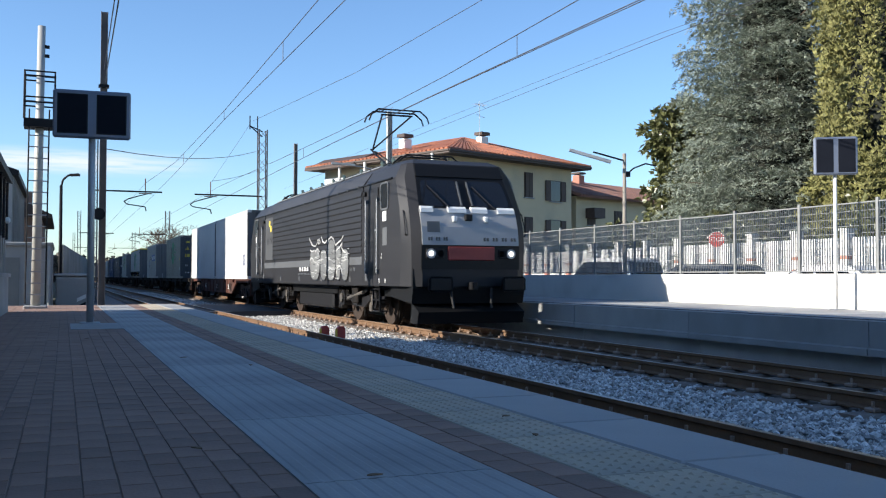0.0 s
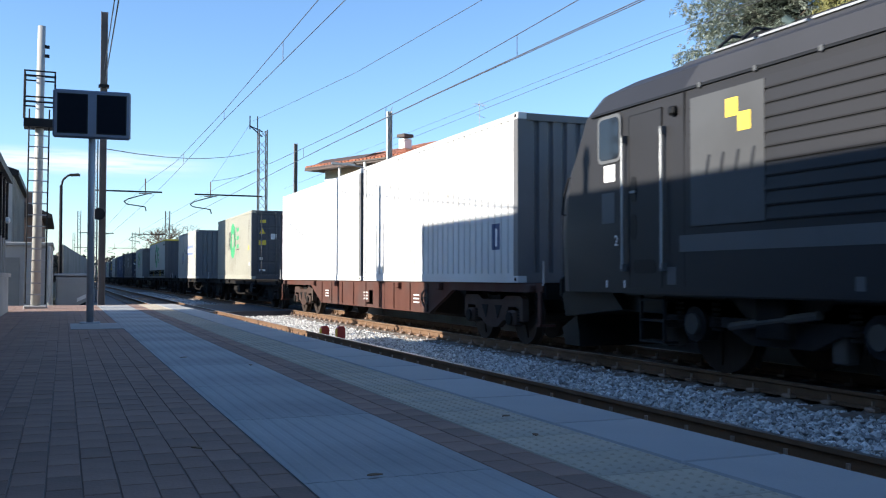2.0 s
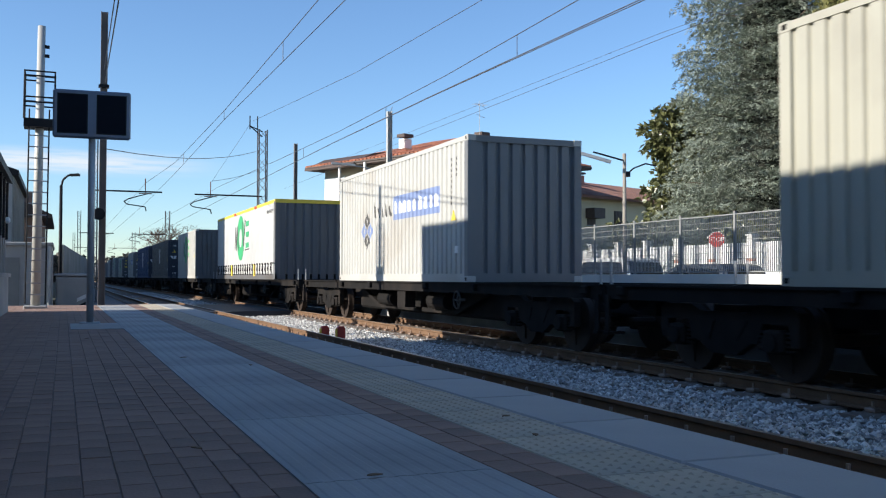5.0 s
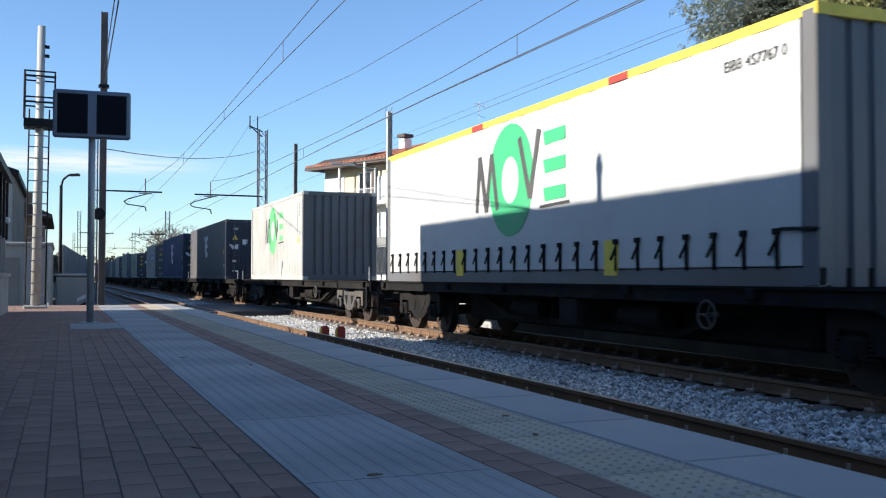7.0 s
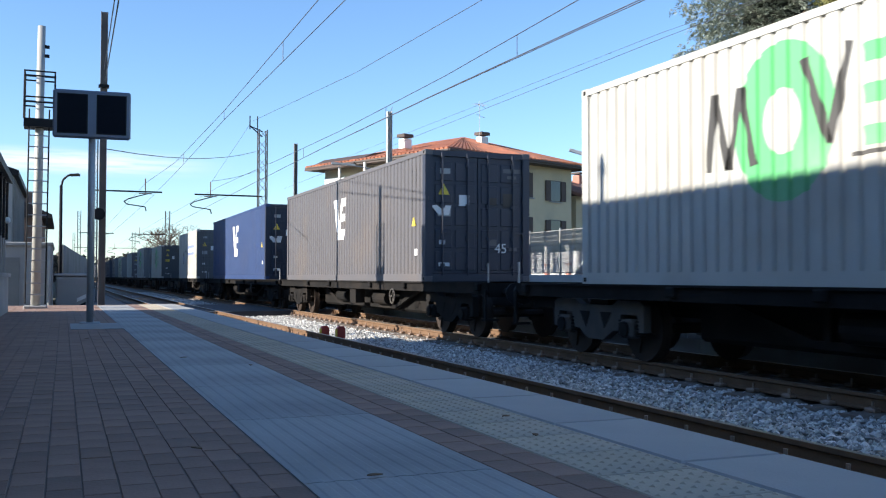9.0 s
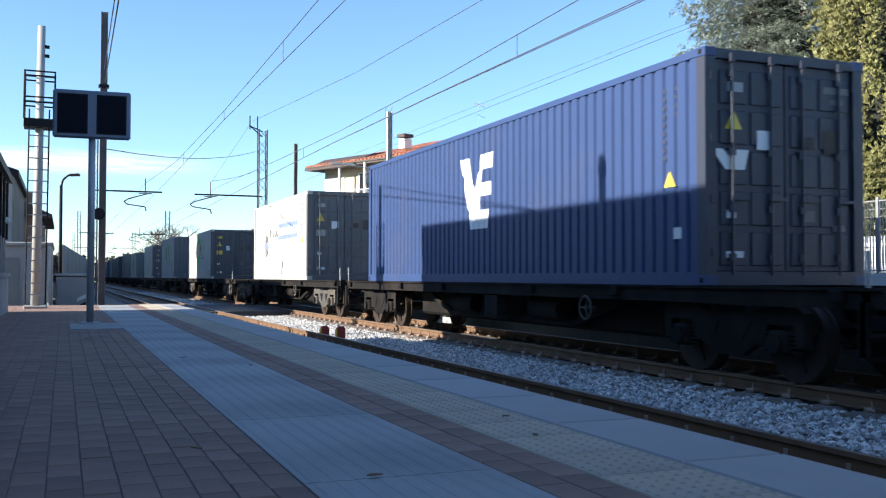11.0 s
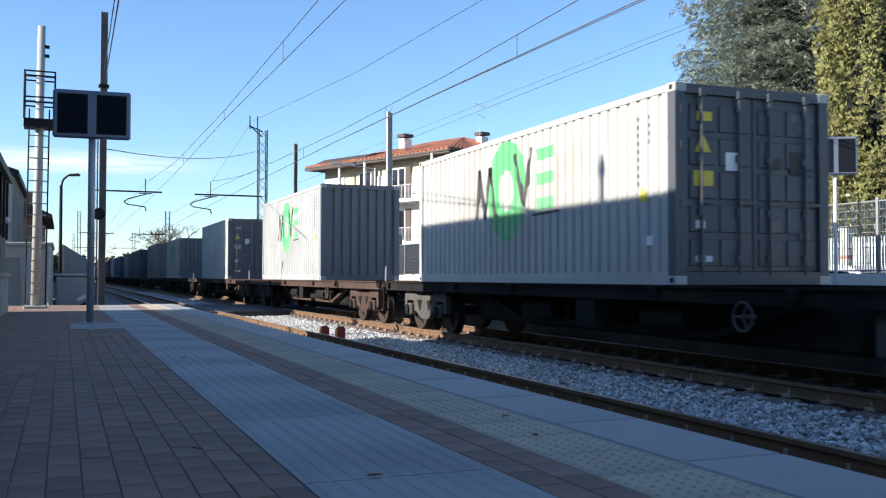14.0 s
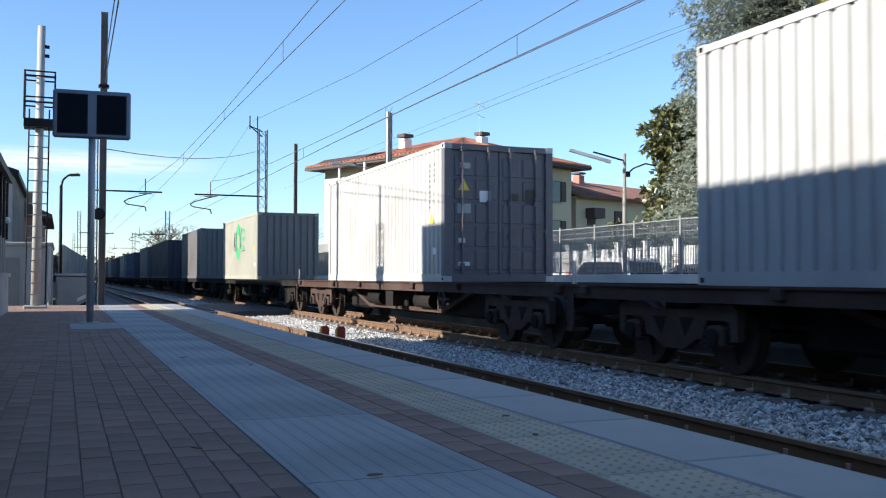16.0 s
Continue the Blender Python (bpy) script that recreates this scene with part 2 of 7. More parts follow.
for cx, word in ((U - DT, "near"), (U, "far")):
    track = tagged(new("railway_track"), "rusty rails on concrete sleepers in " + ("the bed beside the platform" if word == "near" else "the bed under the train"), "track", kind="structure")
    track.matrix_basis = Matrix.Translation((cx, 0, 0))
    for sx in (-0.753, 0.753):
        part("rail", prism(B(), rail_outline(sx), "y", -60, 700), rail_m, track, "rust-brown steel rail")
        part("rail_head", box(B(), sx - 0.026, sx + 0.026, -60, 700, -0.004, 0.0025), rail_head, track, "worn bright running band")
    for i in range(150):
        for nm, me in (("sleeper", sleeper_me), ("rail_fastening", clip_me)):
            ob = new(nm, me)
            ob.parent = track
            ob.matrix_basis = Matrix.Translation((0, 2.0 + i * 0.6, 0))


def stones(name, label, areas, size, material, seed):
    """Loose stones as jittered octahedra, in boxes (x0, x1, y0, y1, z, count)."""
    rng = np.random.default_rng(seed)
    base = np.array([(1, 0, 0), (-1, 0, 0), (0, 1, 0), (0, -1, 0), (0, 0, 1), (0, 0, -1)], float)
    tri = np.array([(0, 2, 4), (2, 1, 4), (1, 3, 4), (3, 0, 4), (2, 0, 5), (1, 2, 5), (3, 1, 5), (0, 3, 5)])
    vs, fs, k = [], [], 0
    for x0, x1, y0, y1, z, count in areas:
        c = np.stack([rng.uniform(x0, x1, count), rng.uniform(y0, y1, count), z + rng.normal(0, 0.014, count)], 1)
        shape = base[None] * rng.uniform(0.5, 1.25, (count, 6, 1)) * (size * rng.uniform(0.6, 1.3, (count, 1, 1)))
        a = rng.uniform(0, 6.28, count)
        ca, sa = np.cos(a)[:, None], np.sin(a)[:, None]
        t = rng.uniform(-0.8, 0.8, count)
        ct, st = np.cos(t)[:, None], np.sin(t)[:, None]
        x, y, zz = shape[..., 0], shape[..., 1], shape[..., 2] * 0.8
        y, zz = y * ct - zz * st, y * st + zz * ct
        x, y = x * ca - y * sa, x * sa + y * ca
        vs.append((np.stack([x, y, zz], -1) + c[:, None]).reshape(-1, 3))
        fs.append((tri[None] + (k + 6 * np.arange(count))[:, None, None]).reshape(-1, 3))
        k += 6 * count
    ob = solid_mesh(name, np.concatenate(vs).tolist(), np.concatenate(fs).tolist(), material)
    return tagged(ob, label, "ballast", kind="stuff")


stone_m = mat("crushed_stone", (0.50, 0.49, 0.47), 0.9, var=0.3, scale=7, fine=50, bump=0.3)
sn, sl = stone_m.node_tree.nodes, stone_m.node_tree.links
geo_n, hsv_n, map_n = sn.new("ShaderNodeNewGeometry"), sn.new("ShaderNodeHueSaturation"), sn.new("ShaderNodeMapRange")
map_n.inputs[3].default_value, map_n.inputs[4].default_value = 0.45, 1.5
base_in = sn["Principled BSDF"].inputs["Base Color"]
sl.new(base_in.links[0].from_socket, hsv_n.inputs["Color"])
sl.new(geo_n.outputs["Random Per Island"], map_n.inputs[0])
sl.new(map_n.outputs[0], hsv_n.inputs["Value"])
sl.new(hsv_n.outputs[0], base_in)
stones("crushed_stones", "loose grey crushed stones between the rails", (
    (U - DT + 0.85, U - 0.85, 4, 18, -0.215, 19000), (U - DT + 0.85, U - 0.85, 18, 33.8, -0.215, 9000),
    (U - 0.65, U + 0.65, 6, 33, -0.235, 5000), (U + 0.85, 10.3, 6, 33, -0.24, 4500),
    (U - DT - 0.65, U - DT + 0.65, 8, 33, -0.235, 4000), (EDGE, U - DT - 0.85, 10, 33, -0.24, 1500)), 0.034, stone_m, 3)
stones("far_crushed_stones", "grey crushed stones along the distant track", ((EDGE + 1, 10.3, 43, 90, -0.23, 9000),), 0.06, stone_m, 4)

# track-side red markers
for x, y in ((5.22, 20.0), (5.50, 19.75)):
    marker = thing("track_marker", "red painted concrete block standing in the stones", "marker", "red markers in the track", at=(x, y, -0.24))
    bm = B()
    prism(bm, ((-0.085, 0), (0.085, 0), (0.085, 0.33), (0.05, 0.38), (-0.05, 0.38), (-0.085, 0.33)), "y", -0.07, 0.07)
    part("block", bm, red_paint, marker)
    part("pale_face", box(B(), -0.1, -0.086, -0.06, 0.06, 0.06, 0.33), yellow_paint, marker, "pale yellow reflective face")


# ---- platform paving ----
A0, A1, A2, A3 = 0.751, 1.454, 1.729, 2.145


half = (A1 - A0 - 0.008) / 2
prof = [(-half, -0.06), (-half, 0.0)]
for i in range(9):
    x = -0.30 + i * 0.075
    prof += [(x - 0.024, 0.0), (x - 0.016, 0.002), (x + 0.016, 0.002), (x + 0.024, 0.0)]
slab_bm = prism(B(), prof + [(half, 0.0), (half, -0.06)], "y", -0.746, 0.746)
slab_me = bpy.data.meshes.new("ribbed_slab")
slab_bm.to_mesh(slab_me)
slab_bm.free()
slab_me.materials.append(slab_grey)
pieces("ribbed_slab", slab_me, [Matrix.Translation(((A0 + A1) / 2, -6.6 + 1.5 * i, DECK)) for i in range(21)], platform)


def bumps(bm):
    for i in range(7):
        for j in range(7):
            x, y = -0.18 + i * 0.06, -0.18 + j * 0.06
            r = 0.016
            top = bm.verts.new((x, y, 0.007))
            ring = [bm.verts.new((x + r * a, y + r * b, 0.0005)) for a, b in ((1, 0), (0, 1), (-1, 0), (0, -1))]
            for k in range(4):
                bm.faces.new((ring[k], ring[(k + 1) % 4], top))


tac_me = piece_mesh("tactile_slab", A3 - A2 - 0.006, 0.41, 0.06, 0.004, tactile, bumps)
pieces("tactile_slab", tac_me, [Matrix.Translation(((A2 + A3) / 2, 0.2 + 0.416 * i, DECK)) for i in range(60)], platform)
edge_me = piece_mesh("edge_stone", EDGE - A3 - 0.006, 0.992, 0.26, 0.012, stone_edge)
pieces("edge_stone", edge_me, [Matrix.Translation(((EDGE + A3) / 2, -2.5 + 1.0 * i, DECK + 0.004)) for i in range(28)], platform)
strip_me = piece_mesh("paving_brick", 0.1335, 0.216, 0.06, 0.004, brick_red)
pieces("paving_brick", strip_me, [Matrix.Translation((A1 + 0.069 + 0.1375 * j, 1.2 + 0.22 * i + 0.11 * j, DECK - 0.001)) for i in range(108) for j in (0, 1)], platform)
BW, BL = 0.114, 0.22
big_me = piece_mesh("paving_block", BW - 0.004, BL - 0.005, 0.05, 0.0025, brick_red)
near_spots, rest = [], []
rng = random.Random(5)
for i in range(21):
    for j in range(121):
        x, y = A0 - BW * (i + 0.5), -1.6 + BL * j + (BL / 2 if i % 2 else 0)
        spot = (x + rng.uniform(-0.0015, 0.0015), y + rng.uniform(-0.004, 0.004), DECK - 0.001 + rng.uniform(-0.001, 0.001))
        if y < 24.7:
            (near_spots if 2.6 < y < 8.0 and i < 12 and len(near_spots) < 300 else rest).append(spot)
pieces("paving_block", big_me, [Matrix.Translation(s) for s in near_spots], platform)
bv = np.array([v.co[:] for v in big_me.vertices])
bf = [list(p.vertices) for p in big_me.polygons]
vs, fs = [], []
for k, s in enumerate(rest):
    vs.append(bv + np.array(s))
    fs += [[v + k * len(bv) for v in f] for f in bf]
rest_ob = solid_mesh("paving_blocks", np.concatenate(vs).tolist(), fs, brick_red, platform)
tagged(rest_ob, kind="stuff")

part("sign_footing", box(B(), 0.1, A0 - 0.004, 13.35, 13.5, DECK - 0.05, DECK + 0.006), stone_edge, platform, "pale kerb strip across the paving")
part("footing_slab", box(B(), 0.1, A0 - 0.004, 13.504, 15.0, DECK - 0.05, DECK + 0.004), concrete, platform, "smooth concrete square round the sign pole")

# fallen leaves on the paving
leaf_dry = mat("dry_leaf", (0.16, 0.09, 0.04), 0.8, var=0.3)
for x, y, a in ((2.02, 4.25, 20), (1.9, 3.7, 70), (0.95, 8.3, 10), (0.25, 11.2, 40), (1.35, 7.4, 80), (0.5, 3.9, 130), (1.0, 3.15, 0)):
    bm = B()
    ring = [(-0.028, 0.0), (-0.012, 0.012), (0.009, 0.014), (0.03, 0.0), (0.009, -0.012), (-0.012, -0.011)]
    prism(bm, ring, "z", 0.0, 0.004)
    for v in bm.verts:
        v.co.z += 0.25 * abs(v.co.y) + 0.1 * abs(v.co.x)
    ob = part("fallen_leaf", bm, leaf_dry)
    ob.matrix_basis = pose(x, y, DECK + 0.008, 0, 0, a)
    tagged(ob, "dry brown leaf lying on the platform", "leaf", "fallen leaves on the platform")


# ---- station side: buildings that shade the platform ----
station = thing("station_building", "two-storey station building of cream plaster with a tiled roof", "building", at=(0, 0, 0))
part("wall", box(B(), -12, -3.5, -30, 19.65, -0.7, 6.5), plaster, station)
bm = B()
prism(bm, ((-3.3, 6.5), (-3.3, 6.75), (-7.75, 8.1), (-12.2, 6.75), (-12.2, 6.5)), "y", -30.2, 19.7)
part("roof", bm, tile_m, station)
bm = B()
box(bm, -3.75, -3.5, 12.15, 12.29, 6.6, 7.5, 0.02)
box(bm, -3.78, -3.47, 12.12, 12.32, 7.3, 7.36)
part("chimney", bm, plaster, station)

shed = thing("goods_shed", "long grey shed with ribbed cladding and a dark overhanging roof", "shed", at=(0, 0, 0))
part("plinth", box(B(), -3.4, -1.0, -20, 20.6, -0.7, 1.22), concrete, shed, "stained concrete plinth")
bm = B()
for i in range(125):
    y = -16.6 + i * 0.3
    box(bm, -1.11, -1.06 if i % 2 else -1.085, y, y + 0.29, 1.22, 3.08)
part("cladding", bm, grey_cladding, shed, "grey vertical sheet cladding")
part("ledge", box(B(), -1.14, -0.97, -20, 20.92, 1.18, 1.25), concrete, shed)
bm = B()
prism(bm, ((-0.96, 3.04), (-0.96, 3.18), (-3.45, 4.15), (-3.45, 3.95)), "y", -20, 21.0)
part("roof", bm, steel_dark, shed, "dark sheet roof with a wide eave")
for y in (18.3, 19.3, 20.3):
    bm = B()
    rod(bm, (-1.03, y, 1.9), (-1.03, y, 2.7), 0.025)
    rod(bm, (-1.03, y, 2.7), (-1.0, y - 0.5, 2.95), 0.025)
    part("bracket", bm, steel_dark, shed)
part("wall_light", box(B(), -1.05, -0.95, 19.9, 20.02, 2.2, 2.32, 0.03), white_paint, shed, "small white wall lamp")

hut = thing("relay_hut", "low grey concrete hut with a flat projecting roof", "hut", at=(0, 0, 0))
part("wall", box(B(), -4.0, -0.3, 28.2, 33.0, -0.7, 2.02), concrete, hut)
part("roof", box(B(), -4.06, -0.26, 28.1, 33.1, 2.02, 2.12, 0.02), concrete, hut)
part("door", box(B(), -1.9, -1.1, 28.15, 28.21, -0.1, 1.7), grey_cladding, hut)
part("downpipe", rod(B(), (-0.36, 28.14, 0.1), (-0.36, 28.14, 2.02), 0.045), galv, hut)

# tall houses along the yard, whose shade falls across the line
for y0, y1, h, word in ((47.0, 57.4, 10.2, "tall plain cream house beside the railway yard"), (61.9, 230.0, 10.6, "long plain cream house block beside the railway yard")):
    blk = thing("yard_house", word, "house", "houses beside the yard", at=(0, 0, 0))
    part("wall", box(B(), -14, -6, y0, y1, -0.7, h), plaster, blk)
    part("roof", prism(B(), ((-5.7, h), (-5.7, h + 0.15), (-10, h + 1.2), (-14.3, h + 0.15), (-14.3, h)), "y", y0, y1), tile_m, blk)
far_shed = thing("far_shed", "distant shed with a dark pitched roof and brick chimney", "shed", at=(0, 0, 0))
part("wall", box(B(), -3.6, -0.95, 47, 58, -0.7, 4.05), brick_red, far_shed)
part("roof", prism(B(), ((-0.5, 3.85), (-0.5, 4.0), (-2.4, 4.9), (-4.0, 4.0), (-4.0, 3.85)), "y", 46.7, 58.3), wood_dark, far_shed)
part("chimney", box(B(), -1.75, -1.4, 49, 49.4, 4.2, 5.2), brick_red, far_shed)

long_shed = thing("yard_shed", "tall grey yard shed with ribbed cladding and a dark eave", "shed", at=(0, 0, 0))
part("wall", box(B(), -5.0, -1.6, 34.5, 43.6, -0.7, 4.6), concrete, long_shed)
bm = B()
for i in range(30):
    box(bm, -1.6, -1.55 if i % 2 else -1.575, 34.5 + 0.3 * i, 34.79 + 0.3 * i, 1.6, 4.5)
part("cladding", bm, grey_cladding, long_shed)
part("roof", prism(B(), ((-1.4, 4.5), (-1.4, 4.68), (-3.3, 5.3), (-5.2, 4.68), (-5.2, 4.5)), "y", 34.2, 43.9), steel_dark, long_shed, "dark sheet roof")

# grey boundary wall further on
wall = thing("boundary_wall", "grey boundary wall sloping down along the line", "wall", at=(0, 0, 0))
wall.matrix_basis = pose(-0.2, 46, 0, 0, 0, -3.5)
for i in range(6):
    y = i * 5
    h = 2.62 - 0.04 * i
    bm = B()
    prism(bm, ((y + 0.02, -0.7), (y + 0.02, h), (y + 4.98, h - 0.04), (y + 4.98, -0.7)), "x", 0.0, 0.2)
    part("wall_panel", bm, grey_cladding, wall)

cabinet = thing("signal_cabinet", "light grey trackside cabinet with black and white stripes", "cabinet", at=(0.25, 29.5, 0.2))
part("body", box(B(), -0.45, 0.45, -0.25, 0.25, -0.5, 1.0, 0.03), galv, cabinet)
part("lid", box(B(), -0.5, 0.5, -0.3, 0.3, 1.0, 1.08, 0.02), galv, cabinet)
part("door", box(B(), -0.4, 0.4, -0.27, -0.25, 0.05, 0.92), concrete, cabinet)
for i in range(4):
    bm = B()
    prism(bm, ((0.12, -0.4 + 0.22 * i), (0.12, -0.29 + 0.22 * i), (0.36, -0.17 + 0.22 * i), (0.36, -0.28 + 0.22 * i)), "y", -0.285, -0.272)
    part("stripe", bm, white_paint if i % 2 else steel_dark, cabinet)


def display(name, x, y, z0, w, z1, z2, post_r, label, group, post_m=galv):
    """A two-panel departure display on one post."""
    t = thing(name, label, "display", group, at=(x, y, z0))
    part("post", rod(B(), (0, 0.06, 0), (0, 0.06, z2 - z0 - 0.05), post_r, 12), post_m, t, smooth=True)
    part("base_plate", box(B(), -0.14, 0.14, -0.08, 0.2, 0, 0.02), galv, t)
    bm = B()
    a, b = z1 - z0, z2 - z0
    rim = 0.055 * w
    box(bm, -w / 2, w / 2, -0.06, 0.05, a, b, 0.025)
    part("case", bm, board_frame, t, "blue-grey metal case")
    for sx in (-1, 1):
        part("screen", box(B(), sx * w / 4 - w / 4 + rim * 1.3, sx * w / 4 + w / 4 - rim * 1.3, -0.066, -0.055, a + rim * 1.3, b - rim * 1.3), board_m, t, "black unlit screen")
        part("screen_edge", box(B(), sx * w / 4 - w / 4 + rim, sx * w / 4 + w / 4 - rim, -0.063, -0.054, a + rim, b - rim), steel_dark, t)
    return t


board_m.node_tree.nodes["Principled BSDF"].inputs["Specular IOR Level"].default_value = 0.08
sign_a = display("platform_display", 0.37, 14.98, DECK, 1.08, 3.225, 3.93, 0.05, "unlit double departure display on a grey post on the paved platform", "departure displays")
sign_a.matrix_basis = pose(0.37, 14.98, DECK, 0, 0, -3)
sign_b = display("platform_display", 13.2, 13.65, TOP, 0.76, 3.08, 3.78, 0.034, "unlit double departure display on a pale post by the white wall", "departure displays", white_paint)
sign_b.matrix_basis = pose(13.2, 13.65, TOP, 0, 0, -33)

name_sign = thing("station_sign", "bright blue station sign with pale lettering on two white posts", "sign", at=pose(12.02, 30.3, TOP, 0, 0, -20))
for x in (-0.45, 0.3):
    part("post", rod(B(), (x, 0.03, 0), (x, 0.03, 3.9), 0.035, 10), white_paint, name_sign)
sign_blue = mat("sign_blue", (0.03, 0.30, 0.62), 0.4, var=0.06, bump=0)
part("board", box(B(), -0.62, 0.42, -0.02, 0.02, 3.2, 3.86, 0.01), sign_blue, name_sign)
part("frame", box(B(), -0.64, 0.44, -0.025, 0.025, 3.06, 3.12), white_paint, name_sign)
for k in range(6):
    part("letter_bar", box(B(), -0.5 + 0.14 * k, -0.41 + 0.14 * k, -0.026, -0.018, 3.42, 3.64), white_paint, name_sign)


# ---- masts on the near side ----
sig = thing("signal_mast", "tall pale tubular mast with caged ladder platform", "mast", at=pose(-0.557, 22.6, DECK, 0, 0.5, 0))
part("tube", rod(B(), (0, 0, 0), (0, 0, 6.18), 0.10, 16, 0.08), mast_grey, sig, smooth=True)
part("foot", box(B(), -0.24, 0.24, -0.24, 0.24, -0.2, 0.06, 0.02), concrete, sig)
for sx in (-0.20, 0.20):
    part("ladder_rail", rod(B(), (sx, -0.28, 0.1), (sx, -0.28, 4.3), 0.018, 6), steel_dark, sig)
for i in range(16):
    part("ladder_rung", rod(B(), (-0.20, -0.28, 0.3 + 0.245 * i), (0.20, -0.28, 0.3 + 0.245 * i), 0.013, 6), galv, sig)
part("stand", box(B(), -0.31, 0.30, -0.32, 0.24, 3.92, 4.10), steel_dark, sig, "dark stand of the cage")
for z in (4.45, 4.56, 5.02, 5.12):
    bm = B()
    for a, b in (((-0.31, -0.32), (0.30, -0.32)), ((0.30, -0.32), (0.30, 0.27)), ((0.30, 0.27), (-0.31, 0.27)), ((-0.31, 0.27), (-0.31, -0.32))):
        rod(bm, (*a, z), (*b, z), 0.018, 6)
    part("guard_rail", bm, steel_dark, sig)
for sx in (-0.31, 0.30):
    for sy in (-0.32, 0.27):
        part("guard_post", rod(B(), (sx, sy, 4.08), (sx, sy, 5.12), 0.018, 6), steel_dark, sig)
for z in (5.5, 5.7):
    part("lug", box(B(), 0.06, 0.17, -0.04, 0.04, z, z + 0.06), steel_dark, sig)


def h_mast(x, y, top, label, mast_m=mast_brown):
    t = thing("catenary_mast", label, "mast", "catenary masts", at=(x, y, -0.3))
    for sx in (-1, 1):
        part("flange", box(B(), sx * 0.075 - 0.012, sx * 0.075 + 0.012, -0.08, 0.08, 0, top + 0.3), mast_m, t)
    part("web", box(B(), -0.08, 0.08, -0.008, 0.008, 0, top + 0.3), mast_m, t)
    part("foundation", box(B(), -0.35, 0.35, -0.35, 0.35, -0.3, 0.42), concrete, t)
    return t


m1 = h_mast(0.93, 26.5, 8.15, "weathered steel H-section catenary mast at the platform's end")
part("collar", box(B(), -0.13, 0.13, -0.11, 0.11, 6.45, 6.52), steel_dark, m1)
part("horn", rod(B(), (-0.1, -0.1, 3.1), (-0.1, -0.45, 3.1), 0.05, 10, 0.16), steel_dark, m1, "dark horn loudspeaker")
m2 = h_mast(10.66, 32.0, 7.05, "pale steel catenary mast behind the far track", mast_grey)
for i in range(14):
    part("lacing", beam(B(), (-0.08, -0.1, 0.6 + i * 0.5), (0.08, -0.1, 1.0 + i * 0.5), 0.03, 0.012), mast_brown, m2)
m3 = h_mast(11.3, 49.5, 8.2, "slender steel mast beyond the far track")


def lattice(x, y, top, w, label):
    t = thing("lattice_mast", label, "mast", "catenary masts", at=(x, y, -0.3))
    for sx in (-1, 1):
        for sy in (-1, 1):
            part("leg", box(B(), sx * w - 0.03, sx * w + 0.03, sy * w - 0.03, sy * w + 0.03, 0, top + 0.3), mast_brown, t)
    bm = B()
    n = int((top + 0.3) / (2 * w * 1.1))
    for i in range(n):
        za, zb = i * (top + 0.3) / n, (i + 1) * (top + 0.3) / n
        for sy in (-1, 1):
            a, b = (-w, w) if (i + (sy > 0)) % 2 else (w, -w)
            beam(bm, (a, sy * w, za), (b, sy * w, zb), 0.025, 0.025)
            beam(bm, (sy * w, a, za), (sy * w, b, zb), 0.025, 0.025)
    part("lacing", bm, mast_brown, t)
    return t


def arm(t, x0, x1, z, hang):
    """A cantilever arm with a registration arm bent below it."""
    part("cantilever", rod(B(), (x0, 0, z), (x1, 0, z), 0.045, 8), steel_dark, t)
    end = x1 - math.copysign(0.9, x1 - x0)
    bm = B()
    for a, b in (((end, 0, z - 0.05), (end, 0, z + 0.75)), ((end - 0.35, 0, z - 0.1), (end + 0.35, 0, z - 0.1))):
        rod(bm, a, b, 0.03, 6)
    part("insulator", bm, insulator, t)
    bm = B()
    pts = [(end + 0.15, 0, z - 0.1), (end - 0.9, 0, z - 0.42), (end - 1.15, 0, z - 0.58), (end - 1.0, 0, z - 0.72), (end, 0, z - 0.86), (end + 0.05, 0, z - 1.1)]
    for a, b in zip(pts, pts[1:]):
        rod(bm, a, b, 0.03, 6)
    part("registration_arm", bm, steel_dark, t)


for k, y in enumerate((56.5, 112.0, 168.0)):
    l1 = lattice(1.55, y, 9.6 if k == 0 else 8.4, 0.16, "grey lattice catenary mast with an arm over the near track")
    arm(l1, 0, 3.62, 6.3, 1)
    l2 = lattice(10.9, y, 9.9 if k == 0 else 8.6, 0.24, "grey lattice catenary mast with an arm over the far track")
    arm(l2, 0, -3.9, 6.25, 1)
    if k == 0:
        bm = B()
        for a, b in (((0, 0, 10.1), (-0.75, 0, 10.4)), ((-0.75, 0, 10.2), (-0.75, 0, 11.0)), ((-0.3, 0, 10.2), (-0.3, 0, 11.0)), ((0, 0, 9.8), (-0.75, 0, 10.4))):
            rod(bm, a, b, 0.035, 6)
        part("feeder_bracket", bm, steel_dark, l2)


